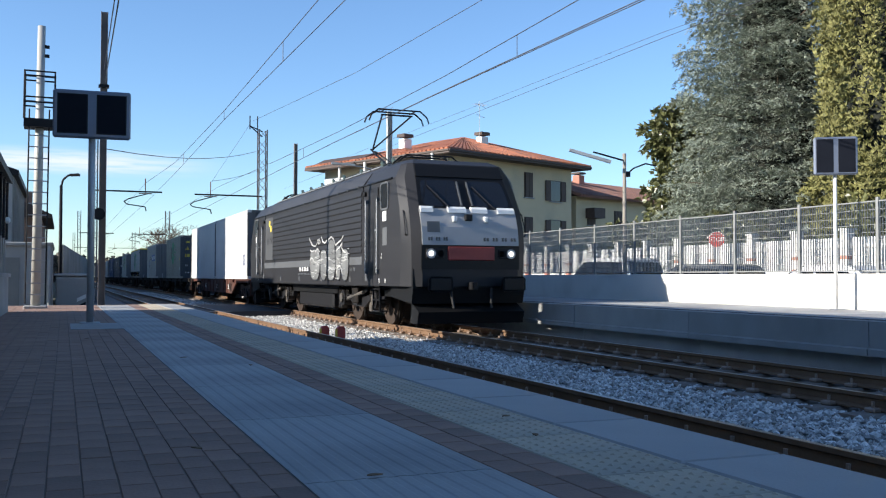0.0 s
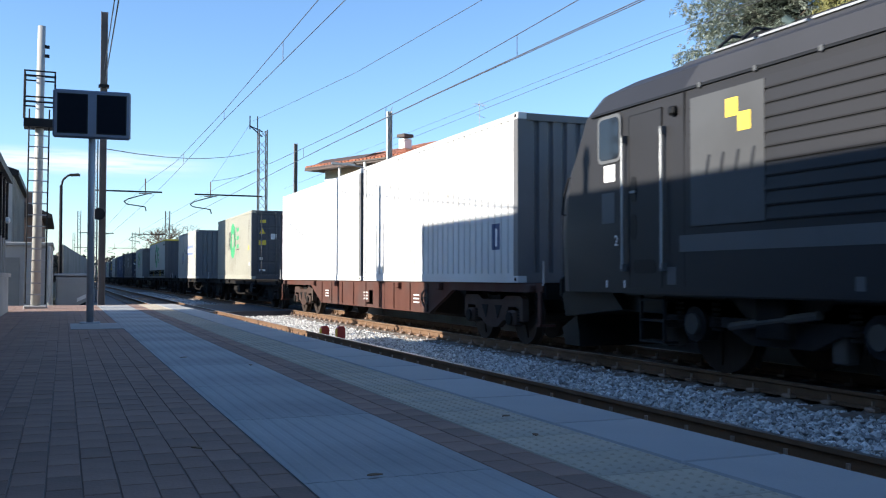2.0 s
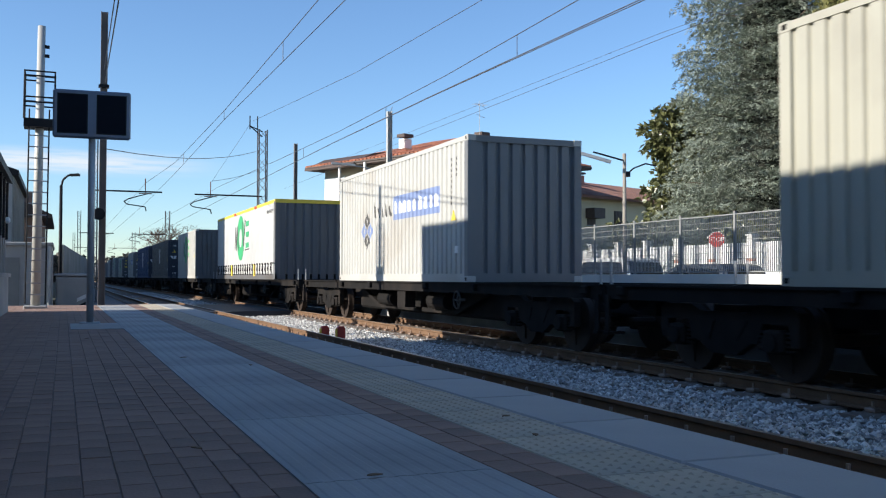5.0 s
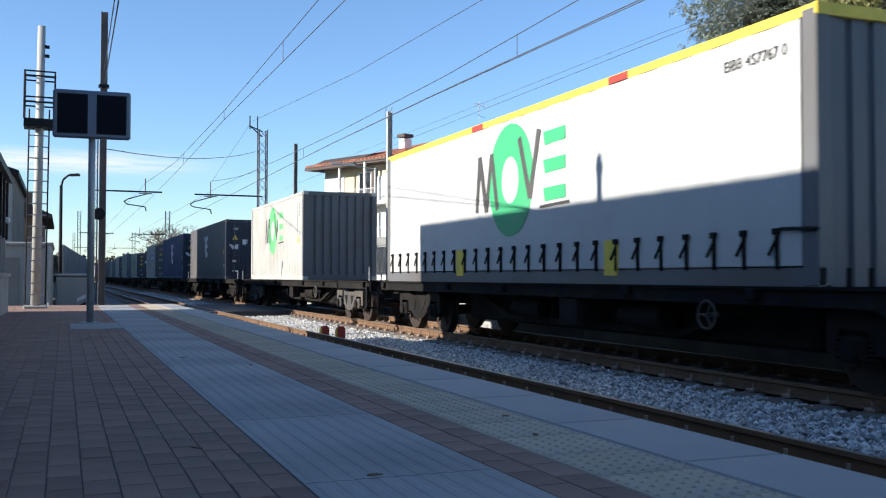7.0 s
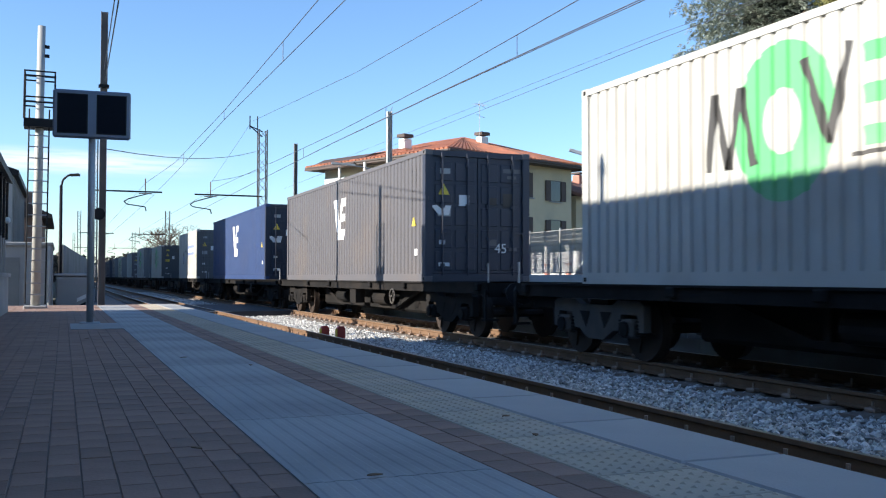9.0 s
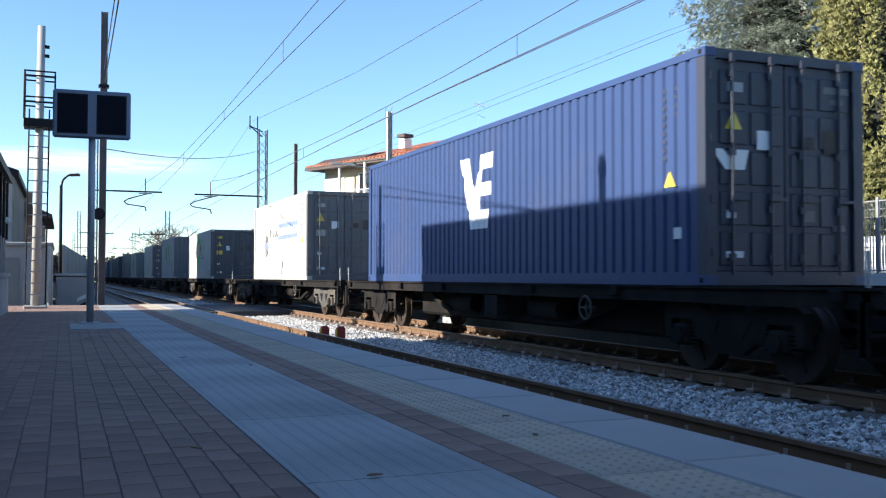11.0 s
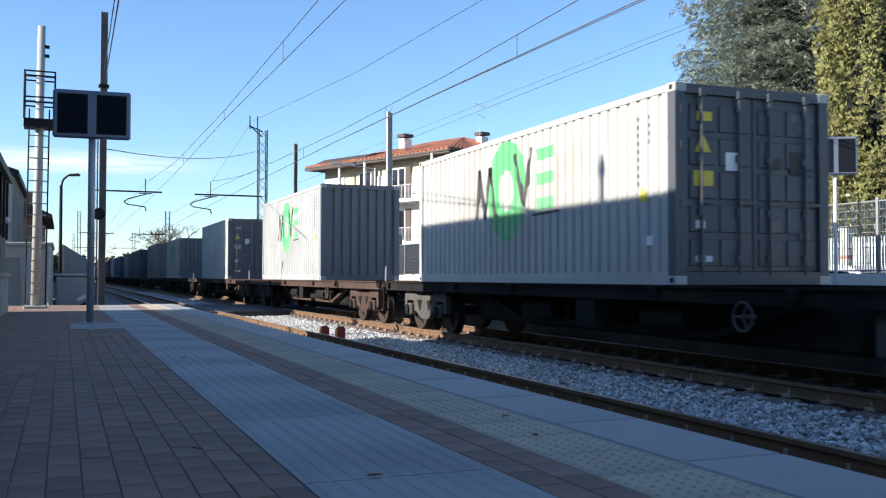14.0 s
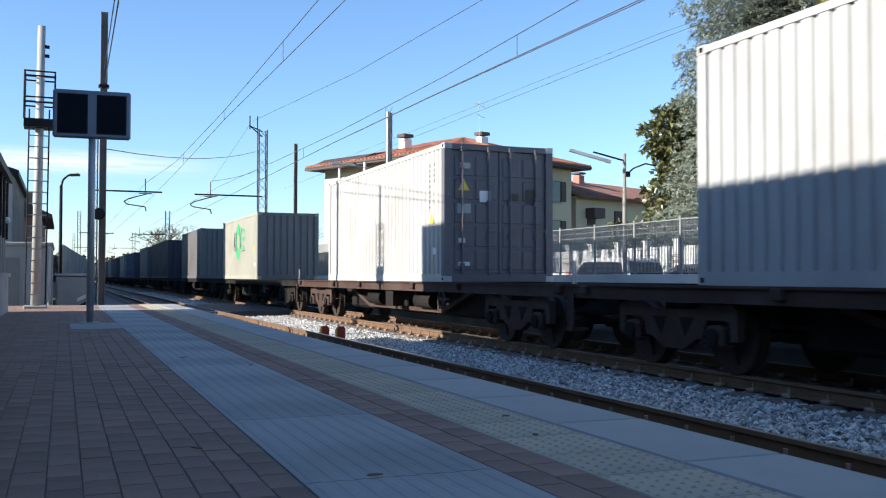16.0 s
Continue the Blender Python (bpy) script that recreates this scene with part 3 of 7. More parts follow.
# ---- overhead wires ----
def wire(name, points, r=0.009, label="", sag=0.0):
    bm = B()
    pts = []
    for a, b in zip(points, points[1:]):
        a, b = Vector(a), Vector(b)
        n = 8 if sag else 1
        for i in range(n):
            p = a.lerp(b, i / n)
            p.z -= sag * 4 * (i / n) * (1 - i / n)
            pts.append(p)
    pts.append(Vector(points[-1]))
    rings = []
    for p in pts:
        rings.append([bm.verts.new(p + Vector((r * math.cos(1.2566 * k), 0.3 * r * math.cos(1.2566 * k), r * math.sin(1.2566 * k)))) for k in range(5)])
    if abs(pts[0].y - pts[-1].y) < 1e-3 and abs(pts[0].x - pts[-1].x) < 1e-3:
        bm.clear()
        rod(bm, pts[0], pts[-1], r, 5)
        rings = []
    for p, q in zip(rings, rings[1:]):
        for k in range(5):
            bm.faces.new((p[k], p[(k + 1) % 5], q[(k + 1) % 5], q[k]))
    if rings and abs(pts[0].y - pts[-1].y) < 1e-3:
        for p, ring_ in zip(pts, rings):
            for k, v in enumerate(ring_):
                v.co = p + Vector((0, r * math.cos(1.2566 * k), r * math.sin(1.2566 * k)))
    return tagged(part(name, bm, wire_m), label or "thin dark overhead line wire over the tracks", "wire", "overhead wires")


W1, W2 = 4.28, 8.474
wire("contact_wire", ((W1 + 0.05, -8, 5.8), (W1, 15, 5.77), (W1, 28, 5.74), (W1, 41, 5.5), (W1, 56.5, 5.35), (W1, 112, 5.4), (W1, 168, 5.4)), 0.009)
wire("messenger_wire", ((W1, -8, 6.4), (W1, 17, 6.26), (W1, 28, 6.0), (W1, 41, 5.95), (W1, 56.5, 6.5), (W1, 112, 6.6), (W1, 168, 6.6)), 0.009)
wire("contact_wire", ((W2 + 0.1, -8, 5.5), (W2 + 0.1, 13.2, 5.66), (W2 + 0.08, 22, 5.74), (W2 + 0.06, 32, 5.78), (W2 - 0.1, 56.5, 5.62), (W2, 112, 5.4), (W2, 168, 5.4)), 0.011)
wire("contact_wire", ((W2 + 0.06, -8, 5.4), (W2 + 0.05, 13.2, 5.60), (W2 + 0.05, 22, 5.71), (W2 + 0.05, 32, 5.77), (W2 - 0.13, 56.5, 5.6)), 0.010)
wire("messenger_wire", ((W2 + 0.1, -8, 6.4), (W2 + 0.08, 15, 6.18), (W2 + 0.08, 21.5, 6.07), (W2 + 0.05, 31, 6.06), (W2, 39.5, 6.17), (W2, 56.5, 6.5), (W2, 112, 6.6), (W2, 168, 6.6)), 0.010)
wire("feeder_wire", ((10.3, 3, 7.9), (10.3, 23.5, 8.6), (10.3, 35, 9.0), (10.3, 56.5, 10.4)), 0.010, "thin dark feeder wire to a lattice mast")
wire("feeder_wire", ((13.0, 3, 6.7), (13.0, 19, 6.8), (13.0, 60, 6.8)), 0.007, "thin pale cable behind the far track")
wire("feeder_wire", ((14.5, 3, 7.0), (14.5, 21, 7.6), (14.5, 60, 7.9)), 0.006, "thin pale cable behind the far track")
wire("stay_wire", ((10.15, 56.5, 10.2), (7.95, 56.5, 6.7)), 0.014, "dark stay wire from a mast to its arm")
wire("stay_wire", ((10.9, 56.5, 7.6), (7.95, 56.5, 6.75)), 0.012, "dark stay wire from a mast to its arm", sag=0.12)
wire("cross_cable", ((10.9, 56.5, 8.75), (1.0, 30.0, 5.0)), 0.014, "sagging dark cable across the tracks", sag=0.42)
wire("mast_cable", ((0.95, 26.38, 6.25), (0.67, 14.0, 5.03), (0.2, 4.0, 4.1)), 0.012, "dark cable along the platform side")
wire("mast_cable", ((0.93, 26.38, 6.6), (0.62, 14.0, 5.06), (0.1, 4.0, 4.1)), 0.010, "dark cable along the platform side")
for y, x, z0, z1 in ((17.5, W2 + 0.1, 5.7, 6.14), (36.0, W2 + 0.05, 5.76, 6.12), (26, W2 + 0.08, 5.76, 6.07), (20.0, W1, 5.76, 6.2), (28, W1, 5.74, 6.0), (38, W1, 5.56, 5.97)):
    wire("dropper_wire", ((x, y, z0), (x, y, z1)), 0.009, "short dropper between contact wire and messenger")


# ---- lamps ----
def street_lamp(x, y, z0, h, ax, ay, label, head="flat"):
    t = thing("street_lamp", label, "lamp", "street lamps", at=(x, y, z0))
    part("pole", rod(B(), (0, 0, 0), (0, 0, h), 0.07, 10, 0.05), mast_grey, t, smooth=True)
    part("arm", rod(B(), (0, 0, h - 0.08), (ax, ay, h + 0.12), 0.03, 8), galv, t)
    bm = B()
    n = Vector((ax, ay, 0)).normalized()
    beam(bm, Vector((ax, ay, h + 0.1)) - n * 0.3, Vector((ax, ay, h + 0.16)) + n * 0.75, 0.2, 0.09)
    part("lamp_head", bm, galv, t)
    return t


lamp_post_m = mat("lamp_post_concrete", (0.24, 0.215, 0.18), 0.85, var=0.2, scale=3)
pl = thing("platform_lamp", "grey platform lamp post with a double arm and fluorescent head", "lamp", at=(14.55, 22.9, 0.3))
part("pole", rod(B(), (0, 0, 0), (0, 0, 4.35), 0.06, 12, 0.05), lamp_post_m, pl, smooth=True)
part("arm", rod(B(), (0, 0, 4.15), (-1.05, -0.1, 4.33), 0.025, 8), steel_dark, pl)
bm = B()
beam(bm, (-0.5, -0.1, 4.08), (-1.55, 0.35, 4.42), 0.13, 0.08)
part("lamp_head", bm, galv, pl)
bm = B()
for a, b in (((0.05, 0, 3.75), (0.3, 0, 3.95)), ((0.3, 0, 3.95), (0.7, 0, 4.1)), ((0.7, 0, 4.1), (1.05, 0.0, 4.05))):
    rod(bm, a, b, 0.022, 6)
box(bm, 0.02, 0.16, -0.06, 0.06, 3.7, 3.85)
part("cable_bracket", bm, steel_dark, pl)
street_lamp(13.0, 41.0, 0.3, 5.8, -1.2, 0.2, "white street lamp with a long arm by the road")
yl = thing("street_lamp", "dark curved street lamp beside the yard", "lamp", "street lamps", at=(-0.1, 34.0, -0.1))
part("pole", rod(B(), (0, 0, 0), (0, 0, 4.3), 0.07, 10, 0.05), steel_dark, yl, smooth=True)
bm = B()
for a, b in (((0, 0, 4.28), (0.06, -0.02, 4.5)), ((0.06, -0.02, 4.5), (0.2, -0.06, 4.63)), ((0.2, -0.06, 4.63), (0.32, -0.1, 4.66))):
    rod(bm, a, b, 0.035, 8)
part("arm", bm, steel_dark, yl)
bm = B()
beam(bm, (0.28, -0.1, 4.65), (0.56, -0.18, 4.66), 0.17, 0.08)
part("lamp_head", bm, steel_dark, yl)


# ---- far wall, fence and street ----
retaining = tagged(part("retaining_wall", box(B(), 13.7, 13.95, -20, 64, 0.0, 1.265, 0.01), wall_white), "low white plastered wall behind the far platform", "wall", kind="structure")
bars = B()
for i in range(31):
    y = 0.05 + i * 0.0633
    box(bars, -0.0125, 0.0125, y - 0.0018, y + 0.0018, 0.04, 1.34)
for i in range(10):
    z = 0.06 + i * 0.14
    box(bars, -0.004, 0.004, 0.03, 1.97, z - 0.005, z + 0.005)
for z in (0.05, 1.33):
    box(bars, -0.014, 0.014, 0.03, 1.97, z - 0.012, z + 0.012)
panel_mesh = bpy.data.meshes.new("fence_panel")
bars.to_mesh(panel_mesh)
bars.free()
panel_mesh.materials.append(fence_m)
post_bm = box(B(), -0.025, 0.025, -0.03, 0.03, 0, 1.40)
post_mesh = bpy.data.meshes.new("fence_post")
post_bm.to_mesh(post_mesh)
post_bm.free()
post_mesh.materials.append(fence_m)
fence = thing("grating_fence", "grey steel grating fence with posts on the white wall", "fence", at=(13.82, 0, 1.265))
for i in range(-2, 30):
    for nm, me in (("fence_panel", panel_mesh), ("fence_post", post_mesh)):
        ob = new(nm, me)
        ob.parent = fence
        if nm == "fence_panel":
            tagged(ob, kind="stuff")
        ob.matrix_basis = Matrix.Translation((0, 1.27 + 2.0 * i, 0))

rail_b = thing("handrail", "black tubular handrail on the far platform", "handrail", at=(13.45, 10.9, TOP))
bm = B()
for a, b in (((0, 0, 0), (0, 0, 0.72)), ((0, 0, 0.72), (0.06, -0.05, 0.8)), ((0.06, -0.05, 0.8), (0.1, -1.5, 0.8)), ((0.1, -1.5, 0.8), (0.1, -1.5, 0))):
    rod(bm, a, b, 0.03, 8)
part("tube", bm, steel_dark, rail_b)

# picket wall across the street
picket = thing("picket_wall", "white picket wall with banded brick pillars across the street", "fence", at=(22.2, 0, 0.15))
part("base_wall", box(B(), -0.12, 0.12, -4, 90, 0, 0.75), plaster_white, picket)
pk = B()
for i in range(16):
    box(pk, -0.02, 0.02, 0.14 + i * 0.115, 0.21 + i * 0.115, 0.7, 2.26)
box(pk, 0.02, 0.05, 0, 2.05, 0.75, 0.82)
box(pk, 0.02, 0.05, 0, 2.05, 1.98, 2.05)
pk_me = bpy.data.meshes.new("picket_panel")
pk.to_mesh(pk_me)
pk.free()
pk_me.materials.append(white_paint)
pl_me = {}
for nm, z0, z1, m, w in (("pillar", 0, 2.48, plaster_white, 0.14), ("pillar_band", 1.12, 1.3, stripe_brick, 0.15), ("pillar_band", 1.6, 1.72, stripe_brick, 0.15), ("pillar_cap", 2.48, 2.54, plaster_white, 0.18)):
    b = box(B(), -w, w, -w, w, z0, z1)
    me = bpy.data.meshes.new(nm)
    b.to_mesh(me)
    b.free()
    me.materials.append(m)
    pl_me[(nm, z0)] = me
for i in range(-1, 32):
    ob = new("picket_panel", pk_me)
    ob.parent, ob.matrix_basis = picket, Matrix.Translation((0, 1.0 + 2.15 * i, 0))
    for (nm, z0), me in pl_me.items():
        ob = new(nm, me)
        ob.parent, ob.matrix_basis = picket, Matrix.Translation((0, 1.0 + 2.15 * i, 0))

stop = thing("stop_sign", "red octagonal stop sign on a post in the street", "sign", at=(21.3, 27.6, 0.15))
stop.matrix_basis = pose(21.3, 27.6, 0.15, 0, 0, -40)
part("post", rod(B(), (0, 0.04, 0), (0, 0.04, 2.6), 0.03, 8), galv, stop)
oct_pts = [(0.3 * math.cos(radians(22.5 + 45 * i)), 2.37 + 0.3 * math.sin(radians(22.5 + 45 * i))) for i in range(8)]
part("rim", prism(B(), oct_pts, "y", -0.005, 0.01), white_paint, stop)
part("plate", prism(B(), [(x * 0.92, 2.37 + (z - 2.37) * 0.92) for x, z in oct_pts], "y", -0.012, -0.004), red_paint, stop, "red plate")


def lettering(words, size, parent, m, material, label=""):
    cu = bpy.data.curves.new("lettering", "FONT")
    cu.body, cu.size, cu.extrude, cu.align_x, cu.align_y = words, size, 0.002, "CENTER", "CENTER"
    cu.materials.append(material)
    ob = new("lettering", cu)
    ob.parent, ob.matrix_basis = parent, m
    return tagged(ob, label) if label else ob


lettering("STOP", 0.21, stop, pose(0, -0.015, 2.37, 90), white_paint)


def car(x, y, z, turn, paint, label, tall=1.5, length=4.2):
    t = thing("parked_car", label, "car", "cars parked in the street", at=pose(x, y, z, 0, 0, turn))
    w = 0.86
    h = tall
    l = length / 2
    low = [(-l, 0.3), (-l, 0.75), (-l + 0.1, 0.88), (l - 1.15, 0.95), (l - 0.15, 0.75), (l, 0.55), (l, 0.3)]
    bm = prism(B(), low, "x", -w, w)
    bmesh.ops.bevel(bm, geom=bm.edges[:], offset=0.06, segments=2, affect="EDGES")
    part("body", bm, paint, t, smooth=False)
    cabin = [(-l + 0.12, 0.85), (-l + 0.35, h - 0.1), (-l + 0.7, h), (l - 2.0, h), (l - 1.0, 0.9)]
    bm = prism(B(), cabin, "x", -w + 0.1, w - 0.1)
    bmesh.ops.bevel(bm, geom=bm.edges[:], offset=0.07, segments=2, affect="EDGES")
    part("roof", bm, paint, t)
    for sx in (-1, 1):
        xs = sorted((sx * (w - 0.105), sx * (w - 0.07)))
        mid = (-l + 0.45 + l - 1.3) / 2
        part("side_window", prism(B(), [(-l + 0.42, 0.95), (-l + 0.55, h - 0.16), (mid - 0.05, h - 0.12), (mid - 0.05, 0.95)], "x", *xs), glass_dark, t)
        part("side_window", prism(B(), [(mid + 0.05, 0.95), (mid + 0.05, h - 0.12), (l - 2.05, h - 0.14), (l - 1.3, 0.95)], "x", *xs), glass_dark, t)
        part("mirror", box(B(), sx * w, sx * (w + 0.16), l - 1.45, l - 1.3, 0.95, 1.08, 0.02), paint, t)
        for wy in (-l + 0.75, l - 0.8):
            wh = part("wheel", rod(B(), (sx * (w - 0.2), wy, 0.31), (sx * (w + 0.01), wy, 0.31), 0.31, 20), rubber, t)
            part("rim", rod(B(), (sx * (w - 0.02), wy, 0.31), (sx * (w + 0.02), wy, 0.31), 0.2, 14), galv, wh)
    part("windscreen", prism(B(), [(l - 1.96, h - 0.05), (l - 1.06, 0.94), (l - 1.02, 0.97), (l - 1.93, h - 0.01)], "x", -w + 0.2, w - 0.2), glass_dark, t)
    part("rear_window", prism(B(), [(-l + 0.16, 0.98), (-l + 0.36, h - 0.18), (-l + 0.33, h - 0.15), (-l + 0.12, 1.0)], "x", -w + 0.22, w - 0.22), glass_dark, t)
    return t


car(17.2, 28.2, 0.15, 6, car_white, "white parked van seen over the wall", 1.68, 4.6)
car(17.3, 23.2, 0.15, 4, car_dark, "dark parked car with a reflecting roof", 1.42, 4.3)
car(17.6, 18.6, 0.15, 3, car_white, "pale parked car beyond the wall", 1.33, 4.0)


# ---- the apartment house ----
def shutter_window(t, x, z, w, h, open_, y=0.0, tall=False):
    part("window_frame", box(B(), x - w / 2 - 0.06, x + w / 2 + 0.06, y - 0.05, y + 0.03, z - 0.06, z + h + 0.06), wood_dark if not tall else plaster_white, t)
    part("pane", box(B(), x - w / 2, x + w / 2, y - 0.07, y - 0.045, z, z + h), glass_dark, t)
    part("sill", box(B(), x - w / 2 - 0.15, x + w / 2 + 0.15, y - 0.16, y, z - 0.12, z - 0.05), concrete, t)
    if open_:
        for sx in (-1, 1):
            part("shutter", box(B(), x + sx * (w / 2 + 0.05), x + sx * (w / 2 + 0.05 + w / 2), y - 0.13, y - 0.06, z - 0.02, z + h + 0.02), wood_dark, t, "dark brown wooden shutter")
    else:
        for sx in (-1, 1):
            part("shutter", box(B(), x + min(0.01 * sx, sx * w / 2), x + max(0.01 * sx, sx * w / 2), y - 0.12, y - 0.075, z, z + h), wood_dark, t, "dark brown closed shutter")


def tiled_slope(name, t, outline, mat_, label=""):
    """A roof plane of four corners (eave a, eave b, ridge b, ridge a) with raised rows of tiles."""
    a, b, c, d = [Vector(p) for p in outline]
    n = (b - a).cross(d - a).normalized()
    if n.z < 0:
        n = -n
    vs, fs = [], []
    cols = max(3, int((b - a).length / 0.42))
    for i in range(cols):
        u0, u1 = i / cols, (i + 0.62) / cols
        for u in (u0, u1):
            e, r = a.lerp(b, u), d.lerp(c, u)
            vs += [tuple(e), tuple(r), tuple(e + n * 0.09), tuple(r + n * 0.09)]
        k = 8 * i
        fs += [(k, k + 1, k + 3, k + 2), (k + 2, k + 3, k + 7, k + 6), (k + 4, k + 6, k + 7, k + 5), (k, k + 2, k + 6, k + 4)]
    k = len(vs)
    vs += [tuple(p) for p in (a, b, c, d)] + [tuple(p - n * 0.15) for p in (a, b, c, d)]
    fs += [(k, k + 1, k + 2, k + 3), (k + 4, k + 7, k + 6, k + 5), (k, k + 4, k + 5, k + 1), (k + 1, k + 5, k + 6, k + 2), (k + 2, k + 6, k + 7, k + 3), (k + 3, k + 7, k + 4, k)]
    return tagged(solid_mesh(name, vs, fs, mat_, t, label), kind="stuff")


# local axes: x along the shaded front, y along the sunny balcony side
LA, LB, EV, RG = 13.3, 14.0, 9.8, 11.9
house = thing("apartment_house", "three-storey cream apartment house with balconies and an orange tiled hip roof", "house", at=pose(24.4, 60.3, 0, 0, 0, 22.3))
part("wall", box(B(), 0, LA, 0, LB, -0.7, EV), plaster, house)
part("white_wall", box(B(), -0.06, 0.0, 0.3, 7.6, -0.7, EV - 1.2), plaster_white, house, "white plastered balcony wall")
part("white_wall", box(B(), -0.06, 0.0, 11.5, LB - 0.02, 4.0, EV - 0.9), plaster_white, house, "white plastered wall")
O = 1.1
ea, eb, ec, ed = (-O, -O, EV), (LA + O, -O, EV), (LA + O, LB + O, EV), (-O, LB + O, EV)
r0, r1 = (LA / 2, 5.2, RG), (LA / 2, LB - 5.2, RG)
tiled_slope("roof_slope", house, (ea, eb, r0, r0), tile_m)
tiled_slope("roof_slope", house, (eb, ec, r1, r0), tile_m)
tiled_slope("roof_slope", house, (ec, ed, r1, r1), tile_m)
tiled_slope("roof_slope", house, (ed, ea, r0, r1), tile_m)
bm = B()
for a, b in ((ea, eb), (eb, ec), (ec, ed), (ed, ea)):
    rod(bm, Vector(a) + Vector((0, 0, -0.1)), Vector(b) + Vector((0, 0, -0.1)), 0.09, 6)
part("gutter", bm, eave_m, house)
part("eave_soffit", box(B(), -O, LA + O, -O, LB + O, EV - 0.28, EV - 0.14), eave_m, house)
for x, y, h in ((0.6, 5.2, 0.3), (6.8, 3.4, 0.9)):
    part("chimney", box(B(), x - 0.35, x + 0.35, y - 0.3, y + 0.3, RG - 1.4, RG - 1.0 + h), plaster_white, house)
    part("chimney_cap", box(B(), x - 0.45, x + 0.45, y - 0.4, y + 0.4, RG - 1.0 + h + 0.12, RG - 1.0 + h + 0.35), wood_dark, house)
for z in (7.0, 4.0, 1.0):
    for x, closed in ((1.6, True), (4.4, True), (8.2, False), (11.3, False)):
        if x == 8.2:
            shutter_window(house, x, z + 0.15, 0.8, 1.75 if z > 5 else 1.45, False)
        else:
            shutter_window(house, x, z, 1.15, 1.5, not closed)
# balcony side faces -x
for z in (3.55, 6.55):
    part("balcony_slab", box(B(), -1.25, 0.02, 0.4, 10.8, z - 0.1, z + 0.12), plaster_white, house)
    rl = B()
    box(rl, -1.22, -1.17, 0.4, 10.8, z + 1.05, z + 1.11)
    for i in range(70):
        y = 0.45 + i * 0.148
        box(rl, -1.205, -1.185, y - 0.012, y + 0.012, z + 0.1, z + 1.06)
    part("balcony_railing", rl, galv, house)
    for y in (1.1, 4.4, 8.2):
        part("balcony_door", box(B(), -0.09, -0.05, y, y + 1.5, z + 0.12, z + 2.5), white_paint, house)
        for dy in (0.06, 0.78):
            part("pane", box(B(), -0.11, -0.085, y + dy + 0.06, y + dy + 0.6, z + 0.3, z + 2.4), glass_dark, house)
        part("shutter", box(B(), -0.13, -0.08, y - 0.62, y - 0.03, z + 0.12, z + 2.5), mat("shutter_ochre", (0.38, 0.24, 0.12), 0.8) if y == 1.1 and z > 5 else wood_dark, house, "wooden shutter")
for y in (0.5, 7.7, 10.7):
    part("balcony_post", box(B(), -1.2, -1.05, y - 0.08, y + 0.08, 3.0, EV - 0.2), plaster_white, house)
# raised porch roof at the far corner
bm = B()
prism(bm, ((-1.4, 9.45), (-1.4, 9.6), (0.5, 10.5), (3.5, 11.0), (3.5, 10.8), (0.5, 10.3)), "y", 8.8, LB + 0.8)
part("porch_roof", bm, wood_dark, house, "dark-edged sloping porch roof")
part("aerial", rod(B(), (6.3, 3.2, RG - 0.8), (6.3, 3.2, RG + 2.6), 0.018, 6), galv, house)
bm = B()
for z in (1.5, 2.3):
    rod(bm, (5.7, 3.0, RG + z), (7.3, 3.6, RG + z - 0.05), 0.014, 5)
for i in range(6):
    rod(bm, (5.8 + 0.22 * i, 2.85, RG + 2.3), (5.8 + 0.22 * i, 3.5, RG + 2.3), 0.011, 5)
part("aerial_arm", bm, galv, house)

annex = thing("annex_house", "lower cream house with a mossy tiled roof behind the shrubs", "house", at=pose(37.5, 66.0, 1.0, 0, 0, 22.3))
part("wall", box(B(), 0, 14, 0, 8, -1.7, 6.6), plaster, annex)
ax0, ax1 = -0.6, 14.6
tiled_slope("roof_slope", annex, ((ax0, -0.9, 6.6), (ax1, -0.9, 6.6), (ax1, 4, 8.3), (ax0, 4, 8.3)), tile_dark)
tiled_slope("roof_slope", annex, ((ax1, 8.9, 6.6), (ax0, 8.9, 6.6), (ax0, 4, 8.3), (ax1, 4, 8.3)), tile_dark)
for x, h in ((2.0, 0.9), (4.6, 1.2)):
    part("chimney", box(B(), x - 0.35, x + 0.35, 3.0, 3.7, 7.6, 7.6 + h), plaster_white if h > 1.5 else stripe_brick, annex)
    part("chimney_cap", box(B(), x - 0.42, x + 0.42, 2.9, 3.8, 7.7 + h, 7.85 + h), wood_dark, annex)
for x in (1.9, 5.5):
    shutter_window(annex, x, 4.4, 0.9, 1.2, False)
for k, (x0, x1) in enumerate(((0, 0),)):
    part("balcony", box(B(), 1.2, 2.6, -0.9, 0, 4.9, 5.7), wood_dark, annex)

garden_wall = thing("garden_wall", "weathered brown garden wall before the apartment house", "wall", at=(0, 0, 0))
for i in range(9):
    part("wall_panel", box(B(), 15.2, 15.35, 44 + 4 * i + 0.03, 48 + 4 * i, 0.0, 3.25), grey_cladding, garden_wall)


